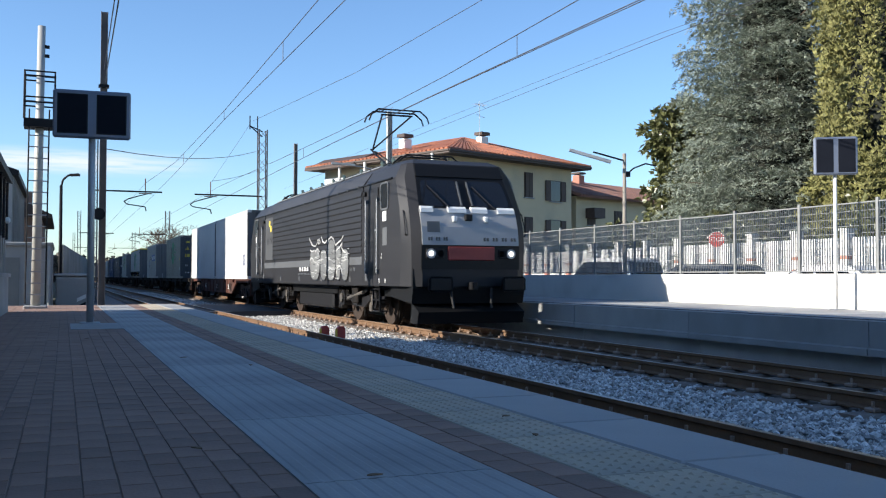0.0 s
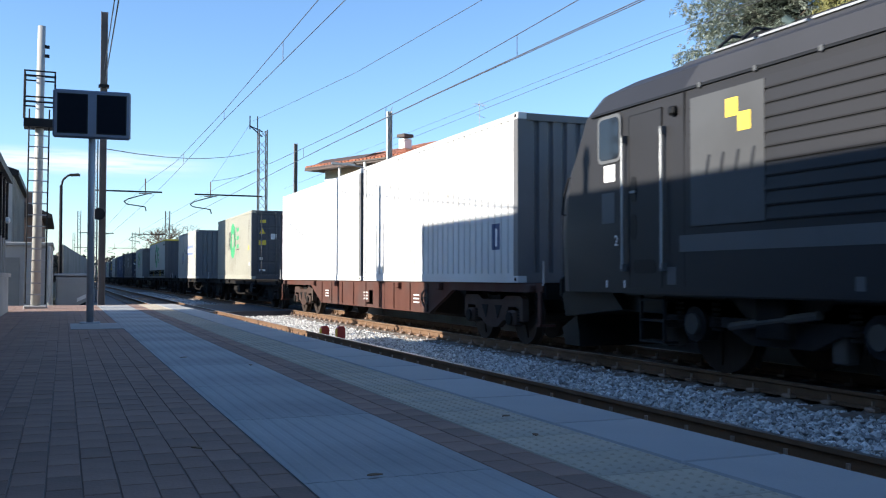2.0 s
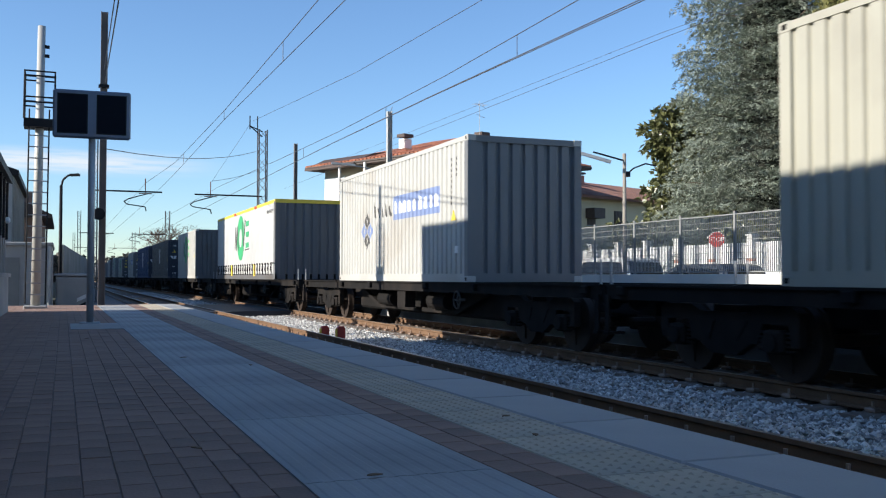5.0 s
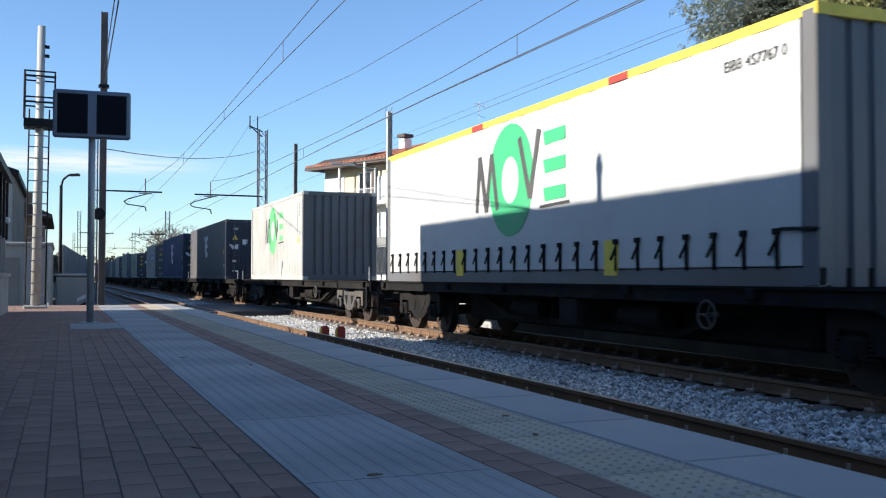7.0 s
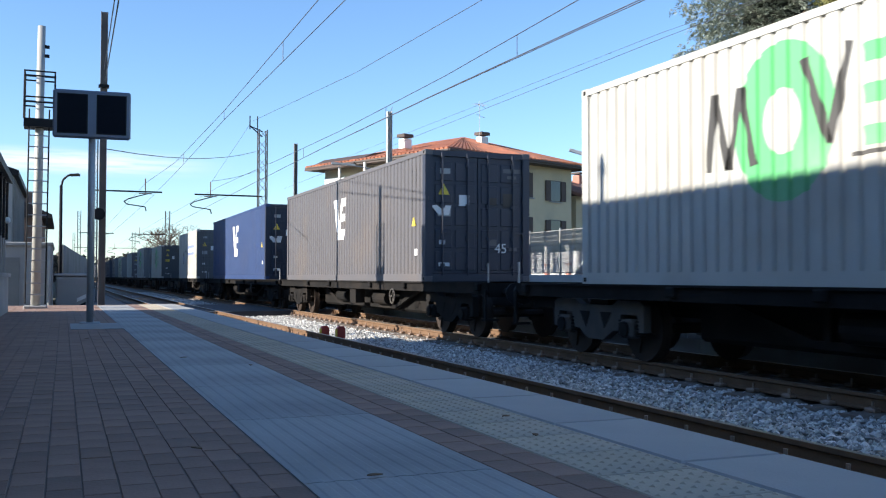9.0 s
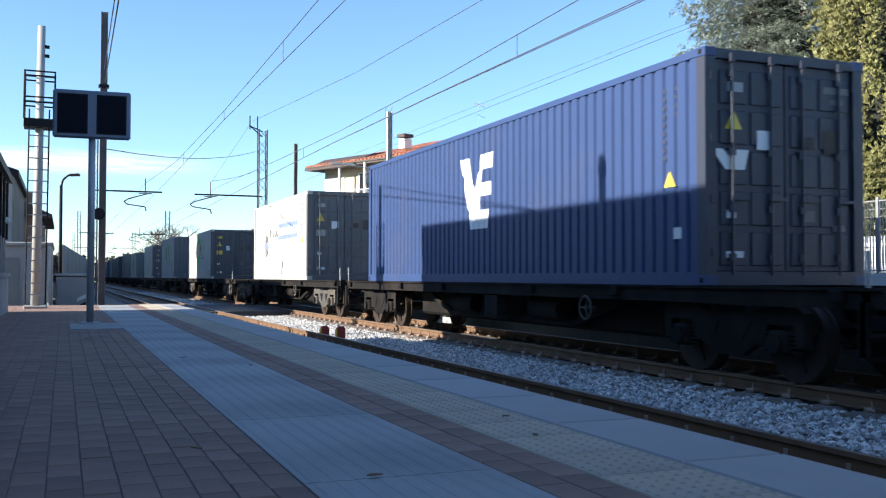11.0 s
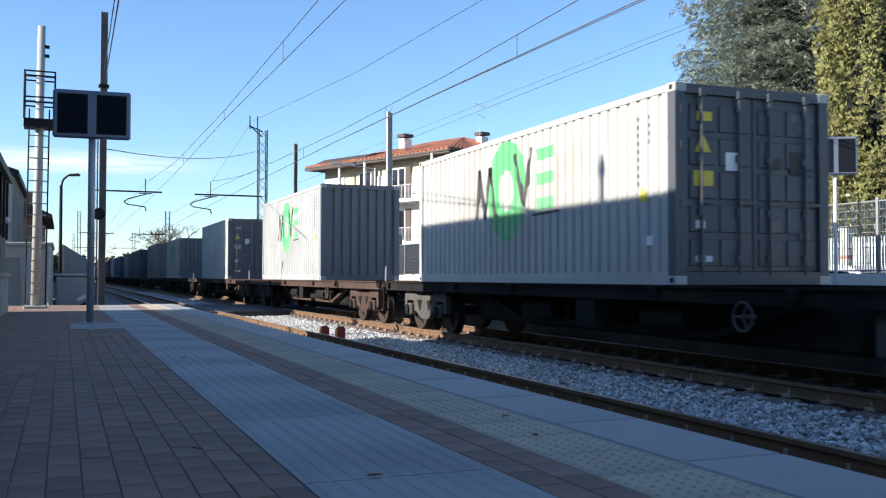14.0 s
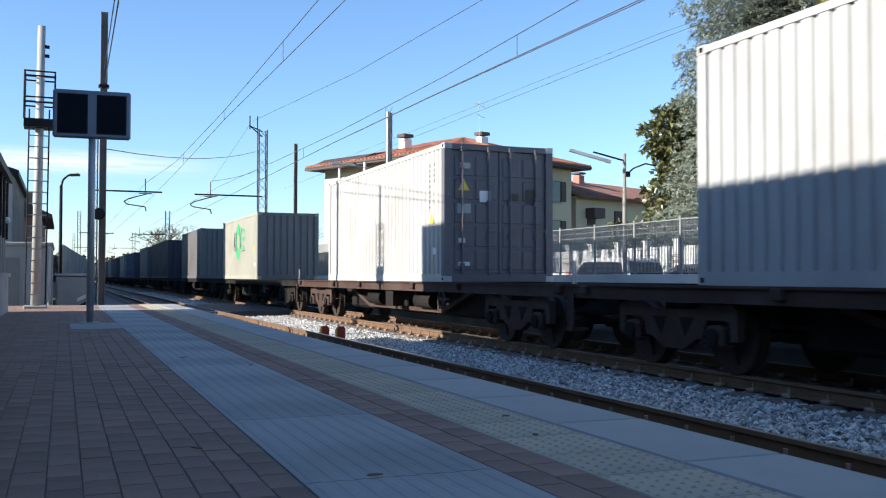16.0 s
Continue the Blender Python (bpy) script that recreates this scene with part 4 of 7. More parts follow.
# ---- plants ----
def leaf_mat(name, col, var=0.45, rough=0.75, trans=0.15):
    m = mat(name, col, rough, var=0.25, scale=0.8, fine=12, bump=0)
    n, l = m.node_tree.nodes, m.node_tree.links
    g, h, r = n.new("ShaderNodeNewGeometry"), n.new("ShaderNodeHueSaturation"), n.new("ShaderNodeMapRange")
    r.inputs[3].default_value, r.inputs[4].default_value = 1 - var, 1 + var
    b = n["Principled BSDF"].inputs["Base Color"]
    l.new(b.links[0].from_socket, h.inputs["Color"])
    l.new(g.outputs["Random Per Island"], r.inputs[0])
    l.new(r.outputs[0], h.inputs["Value"])
    l.new(h.outputs[0], b)
    return m


cedar_m = leaf_mat("cedar_needles", (0.235, 0.265, 0.21), 0.35)
cypress_m = leaf_mat("cypress_foliage", (0.165, 0.158, 0.05), 0.4)
magnolia_m = leaf_mat("magnolia_leaves", (0.11, 0.115, 0.045), rough=0.35)
shrub_m = leaf_mat("bare_shrub_twigs", (0.16, 0.09, 0.065))
bark_m = mat("bark", (0.10, 0.07, 0.05), 0.9, var=0.3, scale=5)
core_m = mat("crown_shade", (0.02, 0.022, 0.015), 0.95)


def sprays(name, centres, dirs, length, width, material, parent, rng, droop=0.3, blades=3, flat=1.0):
    """Small three-bladed leaf sprays at the centres, pointing along dirs."""
    n = len(centres)
    vs, fs, k = [], [], 0
    d = dirs / (np.linalg.norm(dirs, axis=1, keepdims=True) + 1e-9)
    up = np.tile(np.array([[0, 0, 1.0]]), (n, 1)) + rng.normal(0, flat, (n, 3))
    side = np.cross(d, up)
    side /= np.linalg.norm(side, axis=1, keepdims=True) + 1e-9
    nrm = np.cross(side, d)
    for b in range(blades):
        ang = (b - (blades - 1) / 2) * 0.75 + rng.normal(0, 0.2, n)
        L = length * rng.uniform(0.6, 1.3, n)
        dd = d * np.cos(ang)[:, None] + side * np.sin(ang)[:, None]
        ss = side * np.cos(ang)[:, None] - d * np.sin(ang)[:, None]
        tip = centres + dd * L[:, None] - np.array([0, 0, 1]) * (droop * L)[:, None]
        mid = centres + dd * (L * 0.5)[:, None] + nrm * (0.12 * L)[:, None]
        w = width * rng.uniform(0.7, 1.2, n)
        q = np.stack([centres, mid + ss * w[:, None], tip, mid - ss * w[:, None]], 1)
        vs.append(q.reshape(-1, 3))
        fs.append(np.arange(k, k + 4 * n).reshape(-1, 4))
        k += 4 * n
    return solid_mesh(name, np.concatenate(vs).tolist(), np.concatenate(fs).tolist(), material, parent)


def boughs(x, y, z0, height, radius, material, count, per, seed, label, name, power, upright=False):
    """A conifer crown of separate boughs (flat drooping fans, or upright plumes)."""
    rng = np.random.default_rng(seed)
    t = thing(name, label, "tree", at=(x, y, z0))
    part("trunk", rod(B(), (0, 0, 0), (0, 0, height * 0.95), 0.28, 10, 0.05), bark_m, t)
    h = 0.02 + 0.93 * rng.uniform(0, 1, count) ** 1.6
    a = rng.uniform(0, 2 * np.pi, count)
    R = radius * (1 - h) ** power * rng.uniform(0.80 if upright else 0.52, 1.08, count) * (1 + 0.07 * np.sin(3 * a + 17 * h) + 0.06 * np.sin(7 * a - 31 * h))
    n = count * per
    k = np.repeat(np.arange(count), per)
    out = np.stack([np.cos(a), np.sin(a), np.zeros(count)], 1)[k]
    side = np.stack([-np.sin(a), np.cos(a), np.zeros(count)], 1)[k]
    u = rng.uniform(-1, 1, n)
    if upright:
        s_ = rng.uniform(0, 1, n)
        wide = 0.30 * np.sqrt(1 - s_ * 0.85)
        v = rng.uniform(-1, 1, n)
        c = out * (R[k] + wide * v - 0.12 * s_)[:, None] + side * (u * wide)[:, None]
        c[:, 2] = h[k] * height + 0.95 * s_
        d = out * (0.35 * v)[:, None] + side * (0.4 * u)[:, None] + np.array([0, 0, 1.0]) + rng.normal(0, 0.3, (n, 3))
        sprays("crown", c, d, 0.17, 0.035, material, t, rng, 0.0, flat=1.0)
    else:
        s_ = rng.uniform(0.0, 1.0, n) ** 0.8
        size = (0.75 + 0.5 * rng.uniform(0, 1, count))[k]
        reach = 1.5 * size
        wide = 0.62 * size * np.sin(np.pi * np.clip(0.12 + 0.86 * s_, 0, 1)) ** 0.8
        rise, sag = rng.normal(0.30, 0.16, count)[k], (0.25 + 0.25 * rng.uniform(0, 1, count))[k]
        c = out * (R[k] - reach * (1 - s_))[:, None] + side * (u * wide)[:, None]
        c[:, 2] = h[k] * height + reach * (rise * s_ - sag * s_ ** 2.2) - 0.22 * size * u * u + rng.normal(0, 0.035, n)
        d = out * 0.9 + side * (0.95 * u)[:, None] + np.array([0, 0, 0.12]) + rng.normal(0, 0.22, (n, 3))
        sprays("crown", c, d, 0.19, 0.021, material, t, rng, 0.15, flat=0.45)
    bm = B()
    for i in range(90):
        hh, aa = 0.04 + 0.9 * i / 90, i * 2.4
        rr = radius * (1 - hh) ** power * 0.8
        rod(bm, (0, 0, hh * height - 0.2), (rr * math.cos(aa), rr * math.sin(aa), hh * height + 0.05 * rr), 0.06, 5, 0.015)
    part("branchwork", bm, bark_m, t)
    # near-black cone inside the crown; its colour supplies the shade between sprays
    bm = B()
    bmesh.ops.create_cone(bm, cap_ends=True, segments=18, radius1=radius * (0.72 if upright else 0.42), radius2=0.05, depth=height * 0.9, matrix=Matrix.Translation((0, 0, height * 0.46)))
    part("inner_mass", bm, core_m, t, "dark solid cone standing in for the crown's inner shade")
    return t


boughs(26.95, 31.05, 0.6, 33.0, 4.75, cedar_m, 4200, 44, 11, "tall blue-grey cedar with layered sprays", "cedar_tree", 0.5)
boughs(27.0, 25.2, 0.6, 27.0, 2.75, cypress_m, 1900, 30, 12, "dense olive-yellow cypress standing in a garden", "cypress_tree", 0.45, True)
boughs(28.5, 21.0, 0.6, 26.0, 2.7, cypress_m, 1100, 26, 13, "dense olive-yellow cypress near the picket wall", "cypress_tree", 0.45, True)


def broadleaf(x, y, z0, blobs, count, leaf, width, material, seed, label, name, trunk=3.0):
    rng = np.random.default_rng(seed)
    t = thing(name, label, "tree", at=(x, y, z0))
    part("trunk", rod(B(), (0, 0, 0), (0, 0, trunk), 0.16, 8, 0.08), bark_m, t)
    cs, ds = [], []
    bm = B()
    for cx, cy, cz, r in blobs:
        k = int(count * r * r / sum(q[3] ** 2 for q in blobs))
        v = rng.normal(0, 1, (k, 3))
        v /= np.linalg.norm(v, axis=1, keepdims=True)
        rad = r * rng.uniform(0.35, 1.08, (k, 1)) ** 0.6 * (1 + 0.15 * np.sin(v[:, :1] * 7 + cx) + 0.12 * np.sin(v[:, 2:] * 9))
        cs.append(v * rad + np.array([cx, cy, cz]))
        ds.append(v + rng.normal(0, 0.6, (k, 3)))
        rod(bm, (0, 0, trunk * 0.6), (cx, cy, cz), 0.07, 6, 0.03)
    part("branchwork", bm, bark_m, t)
    sprays("crown", np.concatenate(cs), np.concatenate(ds), leaf, width, material, t, rng, 0.1)
    return t


broadleaf(26.95, 37.2, 0.6, ((0, 0, 4.2, 1.7), (0.6, 0.2, 6.2, 1.5), (-0.5, 0.4, 7.3, 1.2), (0.9, -0.6, 2.6, 1.8), (1.8, -0.5, 4.6, 1.6), (0.2, 0.3, 8.1, 0.8), (1.6, -0.8, 7.4, 1.4)), 9000, 0.28, 0.075, magnolia_m, 21, "dark glossy magnolia beside the cedar", "magnolia_tree")


def bare_tree(x, y, z0, height, spread, seed, label, thick=0.14, depth_=5):
    rng = random.Random(seed)
    t = thing("bare_tree", label, "tree", "leafless trees", at=(x, y, z0))
    bm = B()

    def grow(p, d, length, r, level):
        q = p + d * length
        rod(bm, p, q, r, 5 if level > 1 else 7, r * 0.65)
        if level >= depth_:
            return
        for i in range(3 if level else 4):
            turn = Vector((rng.gauss(0, 1), rng.gauss(0, 1), rng.uniform(-0.1, 0.7))).normalized()
            grow(p.lerp(q, rng.uniform(0.55, 1.0)), (d * 0.75 + turn * spread).normalized(), length * rng.uniform(0.55, 0.78), r * 0.58, level + 1)
    grow(Vector((0, 0, 0)), Vector((0, 0, 1)), height * 0.34, thick, 0)
    part("crown", bm, bark_m, t)
    return t


bare_tree(24.0, 96.0, 0, 9.5, 0.8, 3, "bare leafless tree behind the masts")
bare_tree(12.0, 134.0, 0, 12.5, 0.9, 4, "wide bare tree far along the line", 0.25)
bare_tree(14.5, 142.0, 0, 13.0, 0.9, 6, "wide bare tree far along the line", 0.25)
bare_tree(36.0, 47.0, 0.6, 7.0, 0.9, 8, "bare reddish shrub tree behind the fence", 0.1)
bare_tree(33.5, 45.0, 0.6, 6.3, 0.9, 9, "bare reddish shrub tree behind the fence", 0.1)


def hedge(name, label, boxes_, count, leaf, width, material, seed, category="hedge"):
    rng = np.random.default_rng(seed)
    cs, ds = [], []
    tot = sum((b[1] - b[0]) * (b[3] - b[2]) + (b[3] - b[2]) * (b[5] - b[4]) for b in boxes_)
    for x0, x1, y0, y1, z0, z1 in boxes_:
        k = int(count * ((x1 - x0) * (y1 - y0) + (y1 - y0) * (z1 - z0)) / tot)
        u = rng.uniform(0, 1, (k, 3))
        c = np.array([x0, y0, z0]) + u * np.array([x1 - x0, y1 - y0, z1 - z0])
        c[:, 2] *= 1 + 0.25 * np.sin(c[:, 1] * 0.9) * (u[:, 2]) + 0.15 * np.sin(c[:, 1] * 2.7 + 1) * u[:, 2]
        cs.append(c)
        ds.append(rng.normal(0, 1, (k, 3)) + np.array([-0.4, -0.4, 0.8]))
    ob = sprays(name, np.concatenate(cs), np.concatenate(ds), leaf, width, material, None, rng, 0.1)
    return tagged(ob, label, category, kind="stuff")


hedge("shrubs", "tangled reddish leafless shrubs behind the picket wall", ((31, 36, 38, 46, 0.6, 6.2),), 9000, 0.4, 0.025, shrub_m, 31, "shrubs")
hedge("garden_hedge", "dark green garden hedge behind the picket wall", ((23.0, 25.0, 8, 40, 0.6, 2.9),), 14000, 0.22, 0.06, magnolia_m, 32)
far_wood_m = leaf_mat("far_wood_leaves", (0.07, 0.062, 0.05))
hedge("far_woods", "dark belt of distant trees across the line", ((-60, 2.0, 230, 250, 0, 5.0), (13, 120, 230, 262, 0, 4.5), (-30, 60, 330, 350, 0, 6)), 16000, 1.5, 0.45, far_wood_m, 33, "woods")
bridge = tagged(part("distant_overbridge", box(B(), -40, 60, 520, 528, -0.7, 7.0), wood_dark), "dark distant embankment closing the line", "backdrop", kind="structure")
hedge("distant_hedgerow", "distant dark hedgerow beside the line", ((12.2, 14.0, 60, 230, 0, 3.2), (-5.5, -3.5, 101, 230, 0, 4.0)), 14000, 0.7, 0.2, far_wood_m, 34)


# ---- the train ----
def gone(t):
    """How far the train has rolled."""
    d = 13.58 * t
    if t < 2.5:
        d += 0.73 * (1 + math.cos(math.pi * t / 2.5))
    if t > 12:
        d += 0.2 * (t - 12)
    return d


RUNNING, WHEELS = [], []
SILL = 1.094


def paint(name, col, dirt=(0.25, 0.2, 0.16), amount=0.2, rough=0.5):
    return mat(name, col, rough, var=0.05, scale=1.3, fine=30, bump=0.08, dirt=dirt, dirt_amount=amount)


box_white = paint("container_white", (0.43, 0.425, 0.395), (0.33, 0.29, 0.24), 0.22)
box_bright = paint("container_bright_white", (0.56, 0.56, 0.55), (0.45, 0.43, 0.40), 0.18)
box_cream = paint("container_cream", (0.34, 0.33, 0.27), (0.22, 0.2, 0.16), 0.2)
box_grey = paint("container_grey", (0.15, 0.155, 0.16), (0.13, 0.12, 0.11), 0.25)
box_dark = paint("container_dark", (0.07, 0.075, 0.085), (0.1, 0.09, 0.08), 0.2)
box_navy = paint("container_navy", (0.03, 0.035, 0.055), (0.06, 0.055, 0.05), 0.2)
box_blue = paint("container_blue", (0.026, 0.052, 0.14), (0.045, 0.06, 0.125), 0.15)
# grey set low to put shade into the white boxes' ends; also rails, stickers
box_dim = paint("container_dim_grey", (0.125, 0.126, 0.13), (0.10, 0.08, 0.062), 0.35)
box_navygrey = paint("container_slate", (0.105, 0.10, 0.106), (0.14, 0.115, 0.10), 0.2)
box_worn = paint("container_worn_white", (0.36, 0.365, 0.36), (0.27, 0.26, 0.24), 0.25)
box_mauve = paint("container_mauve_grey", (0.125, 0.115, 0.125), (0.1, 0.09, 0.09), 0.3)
logo_green = paint("logo_green", (0.05, 0.36, 0.15), (0.12, 0.35, 0.18), 0.1)
logo_spray = paint("logo_green_faded", (0.12, 0.44, 0.17), (0.25, 0.45, 0.27), 0.2)
logo_grey = paint("logo_grey", (0.06, 0.057, 0.053), (0.12, 0.11, 0.10), 0.2)
logo_white = paint("logo_white", (0.75, 0.75, 0.73), (0.6, 0.6, 0.58), 0.1)
logo_blue = paint("logo_blue", (0.19, 0.25, 0.43), (0.2, 0.24, 0.36), 0.2)
end_slate = paint("container_end_slate", (0.095, 0.10, 0.112), (0.12, 0.11, 0.10), 0.25)
tarp = paint("tarpaulin_white", (0.48, 0.48, 0.465), (0.36, 0.36, 0.36), 0.12, 0.45)
rusty = mat("rust_brown_paint", (0.09, 0.038, 0.028), 0.75, var=0.2, scale=2, dirt=(0.07, 0.05, 0.045), dirt_amount=0.4)
frame_black = mat("wagon_black", (0.013, 0.012, 0.0115), 0.85, var=0.25, scale=3, dirt=(0.03, 0.024, 0.02), dirt_amount=0.3)
frame_grey = mat("bogie_grey", (0.075, 0.071, 0.067), 0.85, var=0.2, scale=3, dirt=(0.12, 0.1, 0.08), dirt_amount=0.35)
frame_brown = mat("bogie_brown", (0.06, 0.037, 0.03), 0.75, var=0.2, scale=3, dirt=(0.08, 0.06, 0.05), dirt_amount=0.35)
wheel_m = mat("wheel_steel", (0.055, 0.042, 0.035), 0.65, 0.3, var=0.2)

for matt in (rusty, frame_black, frame_grey, frame_brown, wheel_m, rail_m, sleeper_m, steel_dark):
    matt.node_tree.nodes["Principled BSDF"].inputs["Specular IOR Level"].default_value = 0.12


def corrugated_outline(length, pitch=0.25, depth=0.036, thick=0.02, groove=0.2):
    n = max(2, round(length / pitch))
    p = length / n
    pts = []
    for i in range(n):
        y = i * p
        pts += [(y, 0), (y + (0.8 - groove) * p, 0), (y + 0.5 * (1.7 - groove) * p, depth), (y + (0.95 - groove * 0.25) * p, depth)]
    pts.append((length, 0))
    return pts + [(length, depth + thick), (0, depth + thick)]


def container(L, H, side, end, label, doors=True, logo=None, W=2.5, frame_paint=None, plain=False, pitch=0.25, groove=0.2):
    t = thing("container", label, "container", "containers on the train")
    fp = frame_paint or side
    w = W / 2
    for sx in (-1, 1):
        bm = B()
        prism(bm, [(sx * (w - 0.012 - d), y + 0.16) for y, d in corrugated_outline(L - 0.32, pitch, groove=groove)], "z", 0.16, H - 0.09)
        part("side_panel", bm, side, t)
        part("bottom_rail", box(B(), *sorted((sx * w, sx * (w - 0.1))), 0.16, L - 0.16, 0.0, 0.162), fp, t)
        part("top_rail", box(B(), *sorted((sx * w, sx * (w - 0.08))), 0.16, L - 0.16, H - 0.1, H - 0.01), fp, t)
        for y in (0.0, L - 0.17):
            part("corner_post", box(B(), *sorted((sx * w, sx * (w - 0.16))), y, y + 0.17, 0.118, H - 0.118), end if y == 0.0 else fp, t)
            for z in (0, H - 0.118):
                cc = part("corner_casting", box(B(), *sorted((sx * (w + 0.006), sx * (w - 0.17))), y - 0.006, y + 0.176, z, z + 0.12, 0.008), fp, t)
                if plain:
                    continue
                part("casting_hole", box(B(), *sorted((sx * (w + 0.009), sx * (w - 0.02))), y + 0.05, y + 0.12, z + 0.03, z + 0.09), frame_black, cc)
    bm = B()
    box(bm, -w + 0.03, w - 0.03, 0.1, L - 0.1, H - 0.06, H - 0.03)
    for i in range(int(L / 0.42)):
        box(bm, -w + 0.1, w - 0.1, 0.25 + i * 0.42, 0.45 + i * 0.42, H - 0.035, H - 0.012)
    part("roof", bm, side, t)
    part("floor", box(B(), -w + 0.05, w - 0.05, 0.1, L - 0.1, 0.02, 0.16), frame_black, t)
    for y0, y1 in ((0.0, 0.1), (L - 0.1, L)):
        part("end_sill", box(B(), -w + 0.16, w - 0.16, y0, y1, 0.0, 0.17), end, t)
        part("end_header", box(B(), -w + 0.16, w - 0.16, y0, y1, H - 0.13, H - 0.01), end, t)
    bm = B()
    prism(bm, [(x - w + 0.16, L - 0.03 - d) for x, d in corrugated_outline(W - 0.32)], "z", 0.17, H - 0.13)
    part("end_wall", bm, end, t)
    if doors and not plain:
        for k, sx in enumerate((-1, 1)):
            xs = sorted((sx * 0.012, sx * (w - 0.17)))
            bm = B()
            box(bm, xs[0], xs[1], 0.05, 0.085, 0.18, H - 0.14)
            leaf = part("door", bm, end, t)
            for i in range(5):
                z0 = 0.24 + i * (H - 0.42) / 5
                z1 = z0 + (H - 0.42) / 5 - 0.08
                part("door_panel", box(B(), xs[0] + 0.07, xs[0] + 0.47, 0.03, 0.052, z0, z1, 0.012), end, leaf)
                part("door_panel", box(B(), xs[0] + 0.54, xs[1] - 0.06, 0.03, 0.052, z0, z1, 0.012), end, leaf)
            for dx in (0.22, 0.78):
                x = xs[0] + dx * (xs[1] - xs[0])
                lr = rod(B(), (x, 0.0, 0.12), (x, 0.0, H - 0.08), 0.02, 8)
                for z in (0.3, 0.9, 1.6, H - 0.35):
                    box(lr, x - 0.05, x + 0.05, -0.01, 0.05, z, z + 0.09)
                box(lr, x - 0.03, x + 0.25, -0.03, 0.0, 1.05, 1.09)
                part("lock_rod", lr, end, leaf, "painted lock rod with handle")
                part("rod_keeper", box(B(), x - 0.04, x + 0.04, -0.035, 0.02, H - 0.17, H - 0.06, 0.006), end, leaf)
            for z in (0.35, 1.0, 1.75, H - 0.4):
                part("hinge", box(B(), *sorted((sx * (w - 0.18), sx * (w - 0.08))), -0.012, 0.05, z, z + 0.1), end, leaf)
        for x, z, a, b, m in ((-0.78, H * 0.84, 0.24, 0.12, yellow_paint if end is box_dark else box_worn), (-0.8, H * 0.53, 0.3, 0.2, yellow_paint if end is box_dark else box_worn), (-0.33, H * 0.62, 0.24, 0.24, logo_white), (0.35, H * 0.3, 0.2, 0.14, box_dim), (0.82, H * 0.86, 0.42, 0.09, box_dim), (0.82, H * 0.81, 0.22, 0.07, box_dim),
                              (0.75, H * 0.63, 0.28, 0.3, frame_grey), (0.35, H * 0.62, 0.2, 0.16, frame_grey), (-0.85, H * 0.3, 0.14, 0.1, logo_white), (0.85, H * 0.25, 0.2, 0.08, box_dim), (-0.8, H * 0.13, 0.26, 0.08, logo_white)):
            part("sticker", box(B(), x - a / 2, x + a / 2, 0.022, 0.031, z - b / 2, z + b / 2), m, t)
        tri = [(-0.94, H * 0.66), (-0.68, H * 0.66), (-0.81, H * 0.66 + 0.24)]
        part("warning_triangle", prism(B(), tri, "y", 0.02, 0.031), yellow_paint, t, "yellow warning triangle")
    else:
        bm = B()
        prism(bm, [(x - w + 0.16, 0.03 + d) for x, d in corrugated_outline(W - 0.32, 0.29, 0.05)], "z", 0.17, H - 0.13)
        part("end_wall", bm, end, t)
    if logo:
        t["rib_pitch"], t["rib_groove"] = (L - 0.32) / max(2, round((L - 0.32) / pitch)), groove
        logo(t, L, H, -w + 0.012)
    if plain or groove < 0.1:
        return t
    for k in range(9):
        z = H * 0.86 - k * 0.11
        part("code_mark", box(B(), -w + 0.006, -w + 0.016, 0.845, 0.875, z - 0.03, z + 0.03), logo_grey, t)
        if k < 4:
            part("code_mark", box(B(), -w + 0.006, -w + 0.016, 0.585, 0.61, z - 0.028, z + 0.028), logo_grey, t)
    part("data_plate", box(B(), -w + 0.0, -w + 0.012, 0.5, 0.66, H * 0.2, H * 0.25), logo_white, t)
    tri = [(0.62, H * 0.43), (0.86, H * 0.43), (0.74, H * 0.43 + 0.2)]
    part("warning_mark", prism(B(), tri, "x", -w - 0.001, -w + 0.012), yellow_paint, t)
    return t


def flat(t, name, pts, x, m, depth=0.004, lift=0.0):
    """A painted shape on the side at x; pts are (y, z)."""
    if "rib_pitch" not in t:
        return part(name, prism(B(), pts, "x", x - 0.002 - 0.3 * lift, x + 0.004), m, t)
    p, g, deep = t["rib_pitch"], t["rib_groove"], 0.036
    corners = [(0.0, 0.0), ((0.8 - g) * p, 0.0), (0.5 * (1.7 - g) * p, deep), ((0.95 - g * 0.25) * p, deep), (p, 0.0)]
    bm = B()
    bm.faces.new([bm.verts.new((x, y, z)) for y, z in pts])
    y0, y1 = min(q[0] for q in pts), max(q[0] for q in pts)
    for i in range(int((y0 - 0.16) / p), int((y1 - 0.16) / p) + 1):
        for c, _ in corners[:4]:
            y = 0.16 + i * p + c
            if y0 < y < y1:
                bmesh.ops.bisect_plane(bm, geom=bm.verts[:] + bm.edges[:] + bm.faces[:], plane_co=(0, y, 0), plane_no=(0, 1, 0))
    for v in bm.verts:
        c = (v.co.y - 0.16) % p
        for (a, da), (b, db) in zip(corners, corners[1:]):
            if a - 1e-6 <= c <= b + 1e-6:
                v.co.x = x - 0.0015 - 0.3 * lift + da + (db - da) * (c - a) / (b - a)
                break
    return part(name, bm, m, t)


def ring(cy, cz, ry, rz, n=40):
    return [(cy + ry * math.cos(2 * math.pi * i / n), cz + rz * math.sin(2 * math.pi * i / n)) for i in range(n)]


